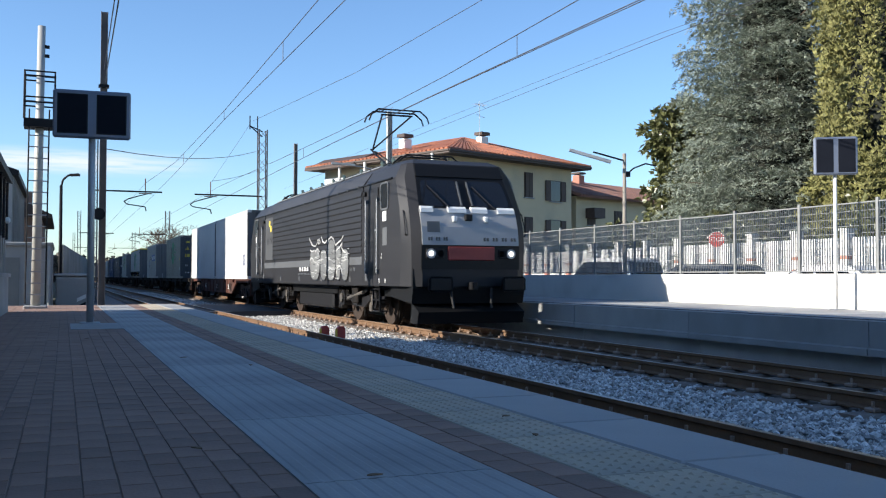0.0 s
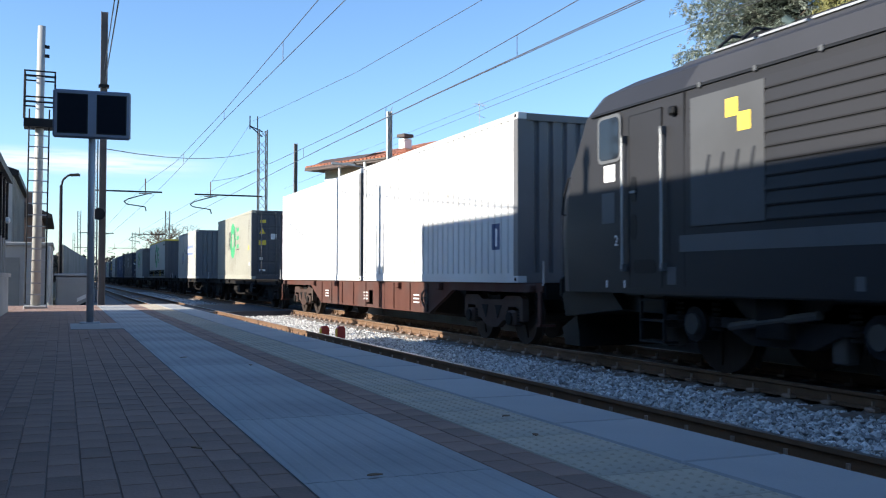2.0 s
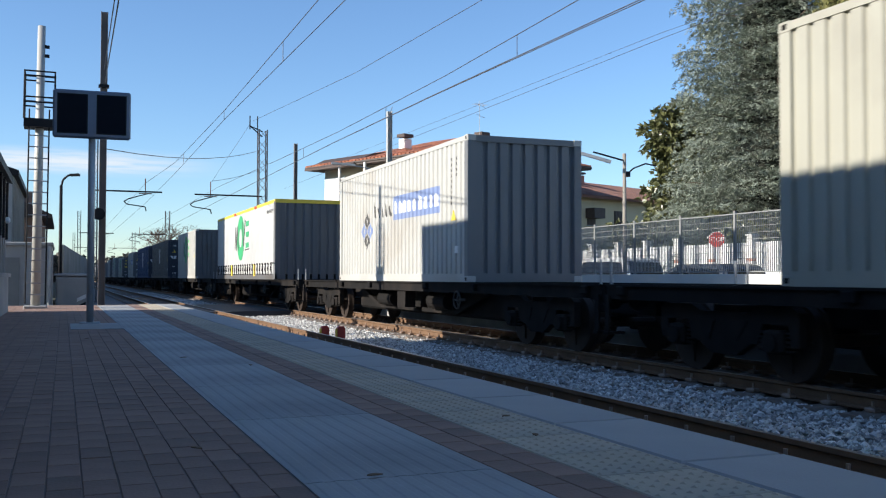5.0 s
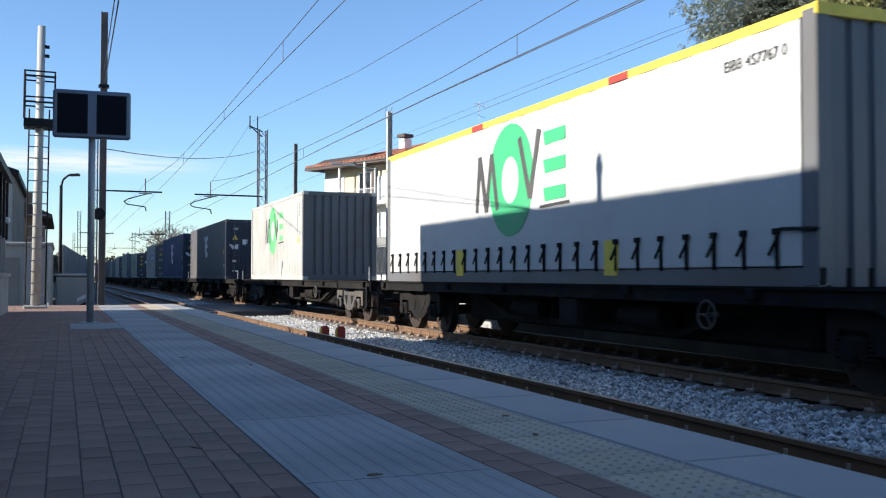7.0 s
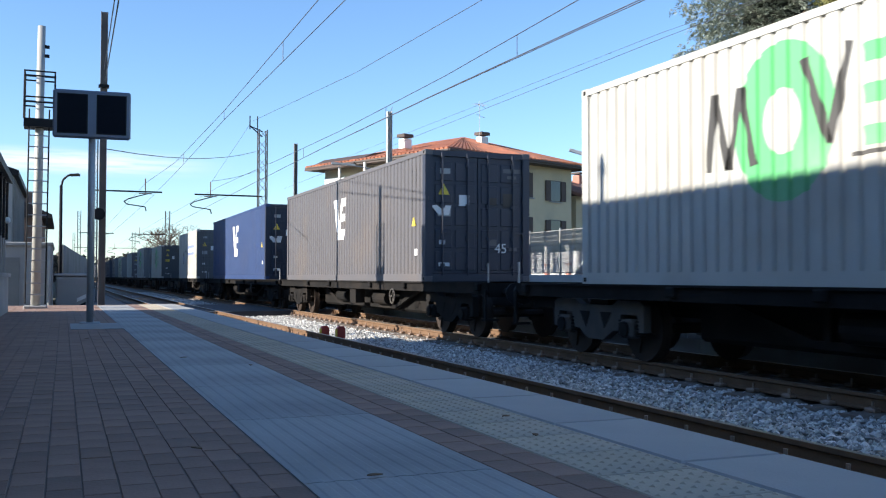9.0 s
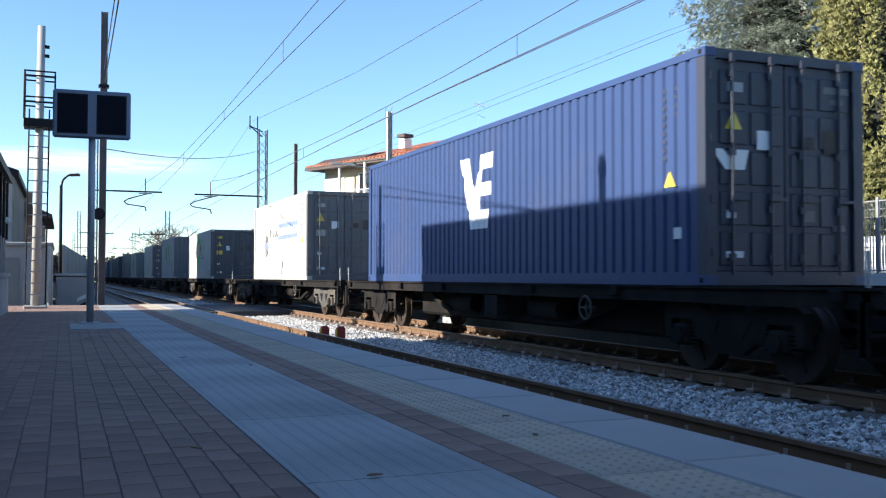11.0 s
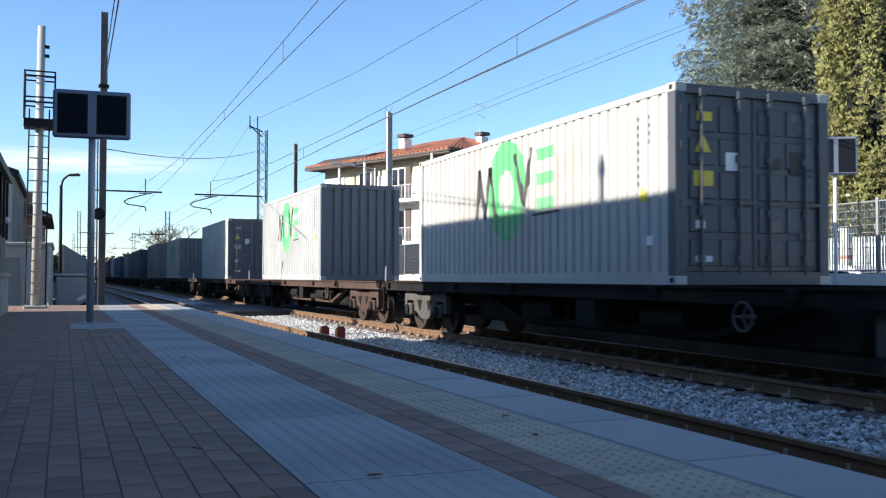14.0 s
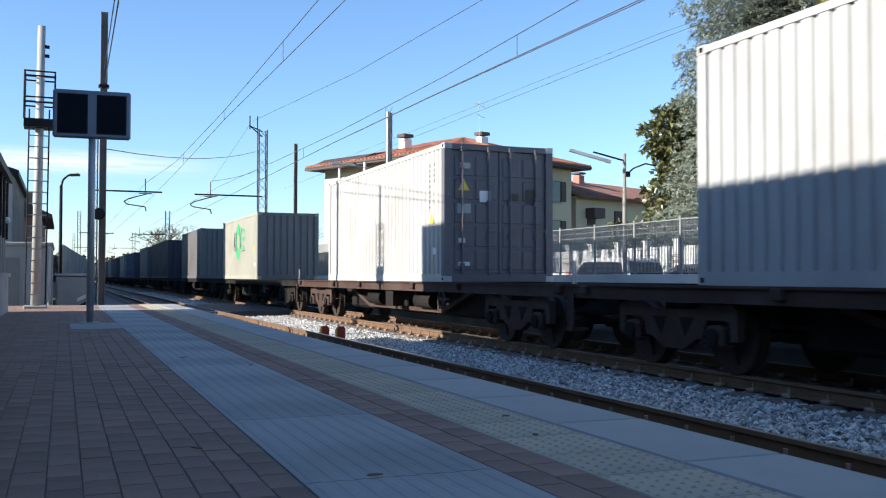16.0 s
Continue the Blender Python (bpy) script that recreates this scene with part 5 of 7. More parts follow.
def strokes(t, x, lines, width, m, lift=0.004):
    for (y0, z0), (y1, z1) in lines:
        d = Vector((y1 - y0, z1 - z0)).normalized()
        nrm = Vector((-d.y, d.x)) * width / 2
        flat(t, "logo_stroke", [(y0 + nrm.x, z0 + nrm.y), (y1 + nrm.x, z1 + nrm.y), (y1 - nrm.x, z1 - nrm.y), (y0 - nrm.x, z0 - nrm.y)], x, m, lift=lift)


def disc_logo(cy, cz, s, green, pale):
    """A green disc with a pale hole, grey slanted strokes round it and three green bars; reads towards the near end."""
    def make(t, L, H, x):
        y, z = L * cy, H * cz
        flat(t, "logo_disc", ring(y, z, 0.72 * s, 0.80 * s), x, green)
        flat(t, "logo_hole", ring(y, z, 0.27 * s, 0.33 * s), x, pale, lift=0.004)
        a, b = z - 0.40 * s, z + 0.44 * s
        strokes(t, x, (((y + 1.16 * s, a), (y + 1.05 * s, b)), ((y + 1.05 * s, b), (y + 0.82 * s, a)), ((y + 0.82 * s, a), (y + 0.62 * s, b)), ((y + 0.62 * s, b), (y + 0.42 * s, a)),
                       ((y - 0.30 * s, b + 0.12 * s), (y - 0.62 * s, a + 0.1 * s)), ((y - 0.62 * s, a + 0.1 * s), (y - 0.88 * s, b + 0.16 * s))), 0.112 * s, logo_grey, 0.008)
        for dz in (-0.38, -0.01, 0.36):
            flat(t, "logo_bar", [(y - 1.05 * s, z + dz * s), (y - 1.6 * s, z + dz * s + 0.02 * s), (y - 1.6 * s, z + (dz + 0.19) * s), (y - 1.0 * s, z + (dz + 0.18) * s)], x, green)
        flat(t, "small_print", [(y - 0.9 * s, z - 0.46 * s), (y - 1.7 * s, z - 0.44 * s), (y - 1.7 * s, z - 0.40 * s), (y - 0.9 * s, z - 0.42 * s)], x, logo_grey)
    return make


def wedge_logo(cy, cz, s):
    """A white wedge with side bars on the long side and on the end."""
    def make(t, L, H, x):
        y, z = L * cy, H * cz
        flat(t, "logo_wedge", [(y + 0.62 * s, z + 0.5 * s), (y + 0.3 * s, z + 0.5 * s), (y + 0.12 * s, z - 0.05 * s), (y - 0.1 * s, z + 0.5 * s), (y - 0.5 * s, z + 0.5 * s), (y - 0.47 * s, z + 0.3 * s), (y - 0.15 * s, z + 0.3 * s),
                               (y - 0.1 * s, z + 0.12 * s), (y - 0.42 * s, z + 0.12 * s), (y - 0.38 * s, z - 0.06 * s), (y - 0.05 * s, z - 0.06 * s), (y - 0.02 * s, z - 0.25 * s), (y - 0.36 * s, z - 0.25 * s), (y - 0.32 * s, z - 0.5 * s), (y + 0.25 * s, z - 0.5 * s)], x, logo_white)
        q = 0.3 * s
        flip = [(-0.8 - 0.62 * q + 0.5, 1.55 + 0.3 * q), (-0.8 - 0.2 * q + 0.5, 1.55 + 0.3 * q), (-0.72 + 0.5, 1.55 - 0.05 * q), (-0.8 + 0.2 * q + 0.5, 1.55 + 0.3 * q), (-0.8 + 0.75 * q + 0.5, 1.55 + 0.3 * q), (-0.8 + 0.6 * q + 0.5, 1.55 - 0.3 * q), (-0.8 - 0.1 * q + 0.5, 1.55 - 0.3 * q)]
        part("logo_end", prism(B(), [(p - 0.6, r) for p, r in flip], "y", 0.012, 0.032), logo_white, t)
    return make


def panel_logo(t, L, H, x):
    """A blue panel with white bars, dark bars beside it and a grey ribbon shape."""
    z = H * 0.60
    flat(t, "logo_panel", [(1.5, z - 0.28), (4.5, z - 0.28), (4.5, z + 0.28), (1.5, z + 0.28)], x, logo_blue)
    for k in range(9):
        y = 1.62 + k * 0.315 + (0.1 if k > 3 else 0)
        flat(t, "logo_bar", [(y, z - 0.14), (y + 0.2, z - 0.14), (y + 0.2, z + (0.1 if k not in (3, 8) else 0.17)), (y + 0.1, z + 0.14), (y, z + 0.08)], x, logo_white, lift=0.004)
    for k in range(5):
        y = 4.66 + k * 0.29
        flat(t, "logo_bar", [(y, z - 0.16), (y + 0.07, z - 0.18), (y + 0.15, z - 0.12), (y + 0.2, z + (0.26 if k in (4, 1) else 0.08)), (y + 0.1, z + 0.08)], x, logo_grey)
    for k, (dy, dz) in enumerate(((0.0, -0.45), (0.26, -0.20), (0.26, -0.70), (0.52, -0.45))):
        cy, cz = 6.35 + dy, z + dz
        flat(t, "logo_diamond", [(cy - 0.23, cz), (cy, cz - 0.23), (cy + 0.23, cz), (cy, cz + 0.23)], x, logo_grey if k in (1, 2) else logo_blue)
        flat(t, "logo_diamond_core", [(cy - 0.09, cz), (cy, cz - 0.09), (cy + 0.09, cz), (cy, cz + 0.09)], x, box_white, lift=0.004)


def small_mark(t, L, H, x):
    flat(t, "blue_mark", [(0.75, H * 0.2), (1.1, H * 0.2), (1.1, H * 0.36), (0.75, H * 0.36)], x, box_blue)
    flat(t, "mark_bar", [(0.86, H * 0.22), (0.98, H * 0.22), (0.98, H * 0.33), (0.86, H * 0.33)], x, logo_white, lift=0.004)


def curtain_box(L, H, label):
    t = thing("curtain_container", label, "container", "containers on the train")
    w = 1.27
    for sx in (-1, 1):
        bm = B()
        n = 60
        pts = []
        for i in range(n + 1):
            y = 0.24 + i * (L - 0.4) / n
            pts.append((sx * (w + 0.006 * math.sin(i * 1.9)), y))
        pts += [(sx * (w - 0.05), L - 0.16), (sx * (w - 0.05), 0.24)]
        prism(bm, pts, "z", 0.22, H - 0.13)
        part("curtain", bm, tarp, t, "white tarpaulin curtain")
        part("top_rail", box(B(), *sorted((sx * (w + 0.01), sx * (w - 0.08))), 0.0, L, H - 0.13, H - 0.02), yellow_paint, t, "yellow top rail")
        part("bottom_rail", box(B(), *sorted((sx * w, sx * (w - 0.1))), 0.0, L, 0.0, 0.2), box_dim, t)
        for y in (0.0, L - 0.2):
            part("corner_post", box(B(), *sorted((sx * (w + 0.012), sx * (w - 0.2))), y, y + 0.22, 0.0, H - 0.05, 0.02), box_dim, t)
    n = 25
    for i in range(n):
        y = 0.6 + i * (L - 1.0) / (n - 1)
        bm = B()
        box(bm, -w - 0.03, -w + 0.0, y - 0.02, y + 0.02, 0.18, 0.62)
        box(bm, -w - 0.045, -w - 0.01, y - 0.05, y + 0.05, 0.56, 0.63)
        beam(bm, (-w - 0.03, y, 0.5), (-w - 0.03, y + 0.12, 0.34), 0.02, 0.03)
        part("strap", bm, frame_black, t, "dark buckle strap")
    for y in (L * 0.285, L * 0.68):
        part("strap_plate", box(B(), -w - 0.02, -w + 0.01, y - 0.17, y + 0.17, 0.12, 0.62), yellow_paint, t, "yellow plate")
    for y in (L * 0.27, L * 0.62):
        part("red_mark", box(B(), -w - 0.02, -w, y - 0.25, y + 0.25, H - 0.13, H - 0.03), red_paint, t)
    part("roof", box(B(), -w + 0.06, w - 0.06, 0.02, L - 0.02, H - 0.08, H), tarp, t)
    part("front_header", box(B(), -w, w, -0.012, 0.06, H - 0.14, H - 0.01), yellow_paint, t)
    bm = B()
    prism(bm, [(x - w + 0.2, 0.03 + d) for x, d in corrugated_outline(2 * w - 0.4, 0.3, 0.04)], "z", 0.0, H - 0.14)
    part("end_wall", bm, end_slate, t)
    part("end_wall", box(B(), -w + 0.2, w - 0.2, L - 0.08, L - 0.03, 0.0, H - 0.14), end_slate, t)
    part("floor", box(B(), -w + 0.1, w - 0.1, 0.05, L - 0.05, 0.0, 0.2), frame_black, t)
    part("tie_bar", rod(B(), (-w - 0.05, 0.5, 0.62), (-w - 0.04, -0.05, 0.6), 0.02, 6), steel_dark, t)
    disc_logo(0.52, 0.60, 1.23, logo_green, tarp)(t, L, H, -w - 0.006)
    lettering("EIBB 457767 0", 0.18, t, pose(-w - 0.012, 0.95, H - 0.42, 90, 0, -90), logo_grey, "black container code")
    return t


# ---- wagons ----
def wheelset(parent, y, r=0.46):
    bm = B()
    rod(bm, (-1.0, 0, 0), (1.0, 0, 0), 0.08, 8)
    for sx in (-1, 1):
        rod(bm, (sx * 0.68, 0, 0), (sx * 0.81, 0, 0), r, 28)
        rod(bm, (sx * 0.655, 0, 0), (sx * 0.685, 0, 0), r + 0.03, 28)
        for k in range(4):
            a = k * math.pi / 2
            beam(bm, (sx * 0.815, 0.1 * math.cos(a), 0.1 * math.sin(a)), (sx * 0.815, (r - 0.1) * math.cos(a), (r - 0.1) * math.sin(a)), 0.05, 0.02)
    ob = part("wheelset", bm, wheel_m, parent, "rusty steel wheels on an axle")
    ob.matrix_basis = Matrix.Translation((0, y, r))
    return ob


def bogie(parent, y, paint_, plain=False):
    b = new("bogie")
    b.parent, b.matrix_basis = parent, Matrix.Translation((0, y, 0))
    outline = [(-1.28, 0.80), (-1.18, 0.86), (-0.62, 0.86), (-0.45, 0.78), (0.45, 0.78), (0.62, 0.86), (1.18, 0.86), (1.28, 0.80), (1.28, 0.42), (1.16, 0.42), (1.12, 0.66), (0.70, 0.66), (0.62, 0.42), (0.50, 0.42), (0.22, 0.27), (-0.22, 0.27), (-0.50, 0.42), (-0.62, 0.42), (-0.70, 0.66), (-1.12, 0.66), (-1.16, 0.42), (-1.28, 0.42)]
    for sx in (-1, 1):
        xs = sorted((sx * 1.06, sx * 0.94))
        part("side_frame", prism(B(), outline, "x", *xs), paint_, b)
        for hy in () if plain else (-0.3, 0.3):
            part("frame_opening", prism(B(), [(hy - 0.15, 0.68), (hy + 0.15, 0.68), (hy + (0.04 if hy > 0 else -0.04) * -1, 0.44)], "x", sx * 1.068 - 0.004, sx * 1.068 + 0.004), frame_black, b)
        for ay in (-0.9, 0.9):
            part("axle_box", box(B(), *sorted((sx * 0.92, sx * 1.12)), ay - 0.16, ay + 0.16, 0.33, 0.60, 0.04), paint_, b)
            part("axle_cap", rod(B(), (sx * 1.1, ay, 0.46), (sx * 1.16, ay, 0.46), 0.11, 12), frame_black, b)
            for dy in () if plain else (-0.22, 0.22):
                sp = B()
                for k in range(5):
                    rod(sp, (sx * 1.0, ay + dy, 0.36 + 0.05 * k), (sx * 1.0, ay + dy, 0.385 + 0.05 * k), 0.075, 10)
                part("spring", sp, frame_black, b)
    part("bolster", box(B(), -1.0, 1.0, -0.25, 0.25, 0.6, 0.86), frame_black, b)
    for ay in (-0.9, 0.9):
        wheelset(b, ay)
    return b


def wagon(bog, fishbelly, paint_, bogie_paint, label, plain=False):
    """A flat container wagon; its origin is under the middle of its leading bogie."""
    t = thing("container_wagon", label, "wagon", "wagons of the train")
    a, b = -2.35, bog + 2.35
    for sx in (-1, 1):
        if fishbelly:
            o = [(a, 0.93), (a, SILL - 0.01), (b, SILL - 0.01), (b, 0.93), (bog - 1.6, 0.93), (bog - 2.9, 0.42), (2.9, 0.42), (1.6, 0.93)]
            part("side_sill", prism(B(), o, "x", *sorted((sx * 1.2, sx * 1.12))), paint_, t)
            for i in range(9):
                y = 3.0 + i * (bog - 6.0) / 8
                part("rib", box(B(), *sorted((sx * 1.225, sx * 1.19)), y - 0.04, y + 0.04, 0.45, 1.05), paint_, t)
            for y in (3.7, bog / 2, bog - 3.6):
                part("sign_plate", box(B(), *sorted((sx * 1.21, sx * 1.195)), y - 0.3, y + 0.3, 0.55, 0.86), rusty, t)
                for k in range(3):
                    part("stencil_bar", box(B(), *sorted((sx * 1.216, sx * 1.205)), y - 0.2, y + 0.15, 0.62 + 0.08 * k, 0.65 + 0.08 * k), logo_white, t)
        else:
            part("side_sill", box(B(), *sorted((sx * 1.22, sx * 1.1)), a, b, 0.88, SILL - 0.012), paint_, t)
            part("sill_flange", box(B(), *sorted((sx * 1.26, sx * 1.08)), a, b, SILL - 0.035, SILL - 0.004), paint_, t)
            o = [(2.4, 0.9), (bog - 2.4, 0.9), (bog - 3.8, 0.52), (3.8, 0.52)]
            part("truss", prism(B(), o[:2] + [(bog - 2.55, 0.86), (2.55, 0.86)], "x", *sorted((sx * 0.75, sx * 0.65))), paint_, t)
            for p, q in (((2.6, 0.88), (4.2, 0.45)), ((4.2, 0.45), (bog - 4.2, 0.45)), ((bog - 4.2, 0.45), (bog - 2.6, 0.88))):
                part("truss_rod", beam(B(), (sx * 0.75, *p), (sx * 0.75, *q), 0.09, 0.09), paint_, t)
            for y in (4.4, bog / 2 - 1.0, bog / 2 + 1.0, bog - 4.4):
                part("strut", box(B(), *sorted((sx * 0.8, sx * 0.7)), y - 0.05, y + 0.05, 0.45, 0.9), paint_, t)
        for y in () if plain else (a + 0.4, 2.2, 4.8, bog - 4.8, bog - 2.2, b - 0.4):
            part("twist_lock", box(B(), *sorted((sx * 1.3, sx * 1.18)), y - 0.09, y + 0.09, 0.93, 1.07, 0.02), paint_, t)
        for y in () if plain else (a - 0.02, b - 0.1):
            part("step", box(B(), *sorted((sx * 1.3, sx * 1.0)), y, y + 0.12, 0.38, 0.42), paint_, t)
            part("step_hanger", box(B(), *sorted((sx * 1.28, sx * 1.25)), y, y + 0.1, 0.4, 0.95), paint_, t)
            part("grab_rail", rod(B(), (sx * 1.2, y + 0.05, 1.05), (sx * 1.2, y + 0.05, 1.45), 0.018, 6), galv, t)
    part("centre_sill", box(B(), -0.28, 0.28, a, b, 0.62, 1.0), frame_black, t)
    part("underframe", box(B(), -0.62, 0.62, 1.9, bog - 1.9, 0.34, 0.98, 0.06), frame_black, t)
    for i in range(0 if plain else 7):
        y = a + 0.3 + i * (b - a - 0.6) / 6
        part("cross_beam", box(B(), -1.15, 1.15, y - 0.12, y + 0.12, 0.86, 1.05), frame_black, t)
    for y, s in ((a, -1), (b, 1)):
        part("head_stock", box(B(), -1.2, 1.2, y - 0.06, y + 0.06, 0.82, 1.08), frame_black, t)
        for sx in (-0.875, 0.875):
            bf = part("buffer", rod(B(), (sx, y, 0.9), (sx, y + s * 0.42, 0.9), 0.09, 12), frame_black, t)
            part("buffer_head", rod(B(), (sx, y + s * 0.42, 0.9), (sx, y + s * 0.46, 0.9), 0.19, 16), steel_dark, bf)
        part("coupling", rod(B(), (0, y, 0.95), (0, y + s * 0.45, 0.9), 0.05, 8), steel_dark, t)
    for y in (bog * 0.36, bog * 0.62):
        part("brake_reservoir", rod(B(), (-0.85, y - 0.5, 0.66), (-0.85, y + 0.5, 0.66), 0.17, 14), frame_black, t, smooth=False)
    part("brake_box", box(B(), -1.2, -0.95, bog * 0.46, bog * 0.46 + 0.55, 0.5, 0.86), frame_black, t)
    hw = B()
    for k in range(14):
        a0, a1 = 2 * math.pi * k / 14, 2 * math.pi * (k + 1) / 14
        rod(hw, (-1.27, 3.0 + 0.17 * math.cos(a0), 0.74 + 0.17 * math.sin(a0)), (-1.27, 3.0 + 0.17 * math.cos(a1), 0.74 + 0.17 * math.sin(a1)), 0.018, 5)
    for k in range(3):
        a0 = 2 * math.pi * k / 3
        rod(hw, (-1.27, 3.0, 0.74), (-1.27, 3.0 + 0.17 * math.cos(a0), 0.74 + 0.17 * math.sin(a0)), 0.014, 5)
    rod(hw, (-1.29, 3.0, 0.74), (-1.1, 3.0, 0.74), 0.03, 8)
    part("brake_wheel", hw, frame_grey, t, "grey spoked brake handwheel")
    for y in (0.0, bog):
        bogie(t, y, bogie_paint, plain)
    return t


def rolling(ob, s):
    RUNNING.append((ob, s))
    return ob


wagon_brown = wagon(15.0, True, rusty, frame_brown, "rust-brown flat wagon with deep side sills")
rolling(wagon_brown, 43.5)
wagon_a = wagon(13.6, False, frame_black, frame_black, "black flat container wagon with truss rods")
rolling(wagon_a, 63.8)
wagon_b = wagon(13.9, False, frame_black, frame_grey, "dark flat container wagon with pale grey bogies")
rolling(wagon_b, 177.9)
wagon_c = wagon(13.7, False, frame_brown, frame_brown, "brownish flat container wagon with rusty bogies")
rolling(wagon_c, 214.9)
for proto, s in ((wagon_a, 82.3), (wagon_a, 101.6), (wagon_b, 120.8), (wagon_a, 140.6), (wagon_a, 158.8), (wagon_b, 196.4), (wagon_c, 233.3)):
    rolling(copy_thing(proto, Matrix()), s)
NEAR_WAGONS = list(RUNNING)
wagon_d = wagon(13.7, False, frame_black, frame_black, "black flat wagon far back in the train", True)
rolling(wagon_d, 251.8)
for i in range(1, 20):
    rolling(copy_thing(wagon_d, Matrix()), 251.8 + 18.4 * i)

MV = disc_logo(0.535, 0.62, 1.1, logo_spray, box_white)
MVW = disc_logo(0.535, 0.62, 1.1, logo_spray, box_worn)
MVC = disc_logo(0.52, 0.61, 1.0, logo_green, box_cream)
boxes_made = (
    (container(9.05, 2.94, box_bright, box_dim, "white ribbed thirty-foot container with a small blue mark", False, small_mark, pitch=0.285, groove=0.02), 42.02),
    (container(9.6, 2.94, box_bright, box_dim, "white ribbed thirty-foot container on a brown wagon", False, pitch=0.285, groove=0.02), 51.32),
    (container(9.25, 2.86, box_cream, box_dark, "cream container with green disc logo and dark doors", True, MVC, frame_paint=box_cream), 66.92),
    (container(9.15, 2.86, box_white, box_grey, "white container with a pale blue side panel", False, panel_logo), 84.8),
    (curtain_box(14.0, 2.97, "white curtain-sided container with yellow rail and green logo"), 102.75),
    (container(9.2, 2.9, box_white, box_dim, "white ribbed container with green disc logo and plain end", False, MV), 125.55),
    (container(13.65, 2.86, box_navygrey, box_navy, "slate forty-five-foot container with white wedge logo and navy doors", True, wedge_logo(0.5, 0.6, 1.15)), 141.45),
    (container(13.75, 2.92, box_blue, box_navy, "deep blue ribbed container with a white wedge logo", True, wedge_logo(0.5, 0.58, 1.38)), 158.95),
    (container(9.15, 2.86, box_white, box_dim, "white ribbed container with blue panel and doors greyed for shade", True, panel_logo), 179.3),
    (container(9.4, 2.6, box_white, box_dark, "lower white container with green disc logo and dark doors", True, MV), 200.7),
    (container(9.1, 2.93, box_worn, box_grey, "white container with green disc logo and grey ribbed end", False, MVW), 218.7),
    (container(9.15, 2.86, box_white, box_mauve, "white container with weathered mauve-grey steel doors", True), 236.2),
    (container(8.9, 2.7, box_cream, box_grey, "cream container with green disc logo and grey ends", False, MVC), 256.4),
)
for ob, s in boxes_made:
    rolling(ob, s)
lettering("45", 0.30, boxes_made[6][0], pose(0.55, 0.018, 0.72, 90), logo_white, "white painted number")
tail = (container(9.15, 2.86, box_dim, box_grey, "pale grey container far back in the train", False, plain=True),
        container(13.65, 2.86, box_navy, box_navy, "navy container far back in the train", False, plain=True),
        container(9.15, 2.86, box_grey, box_dark, "dark grey container far back in the train", False, plain=True),
        container(13.6, 2.8, box_blue, box_navy, "blue container far back in the train", False, plain=True),
        container(9.2, 2.86, box_cream, box_grey, "cream container far back in the train", False, plain=True))
for k, ob in enumerate(tail):
    rolling(ob, 273.6 + 18.4 * k)
for i in range(5, 19):
    rolling(copy_thing(tail[(i * 3 + 1) % 5], Matrix()), 273.6 + 18.4 * i)


# ---- the locomotive ----
def rounded(x0, x1, z0, z1, r, n=4):
    """A rectangle with rounded corners, as an outline."""
    out = []
    for cx, cz, a in ((x1 - r, z1 - r, 0), (x0 + r, z1 - r, 90), (x0 + r, z0 + r, 180), (x1 - r, z0 + r, 270)):
        for i in range(n + 1):
            th = radians(a + 90 * i / n)
            out.append((cx + r * math.cos(th), cz + r * math.sin(th)))
    return out


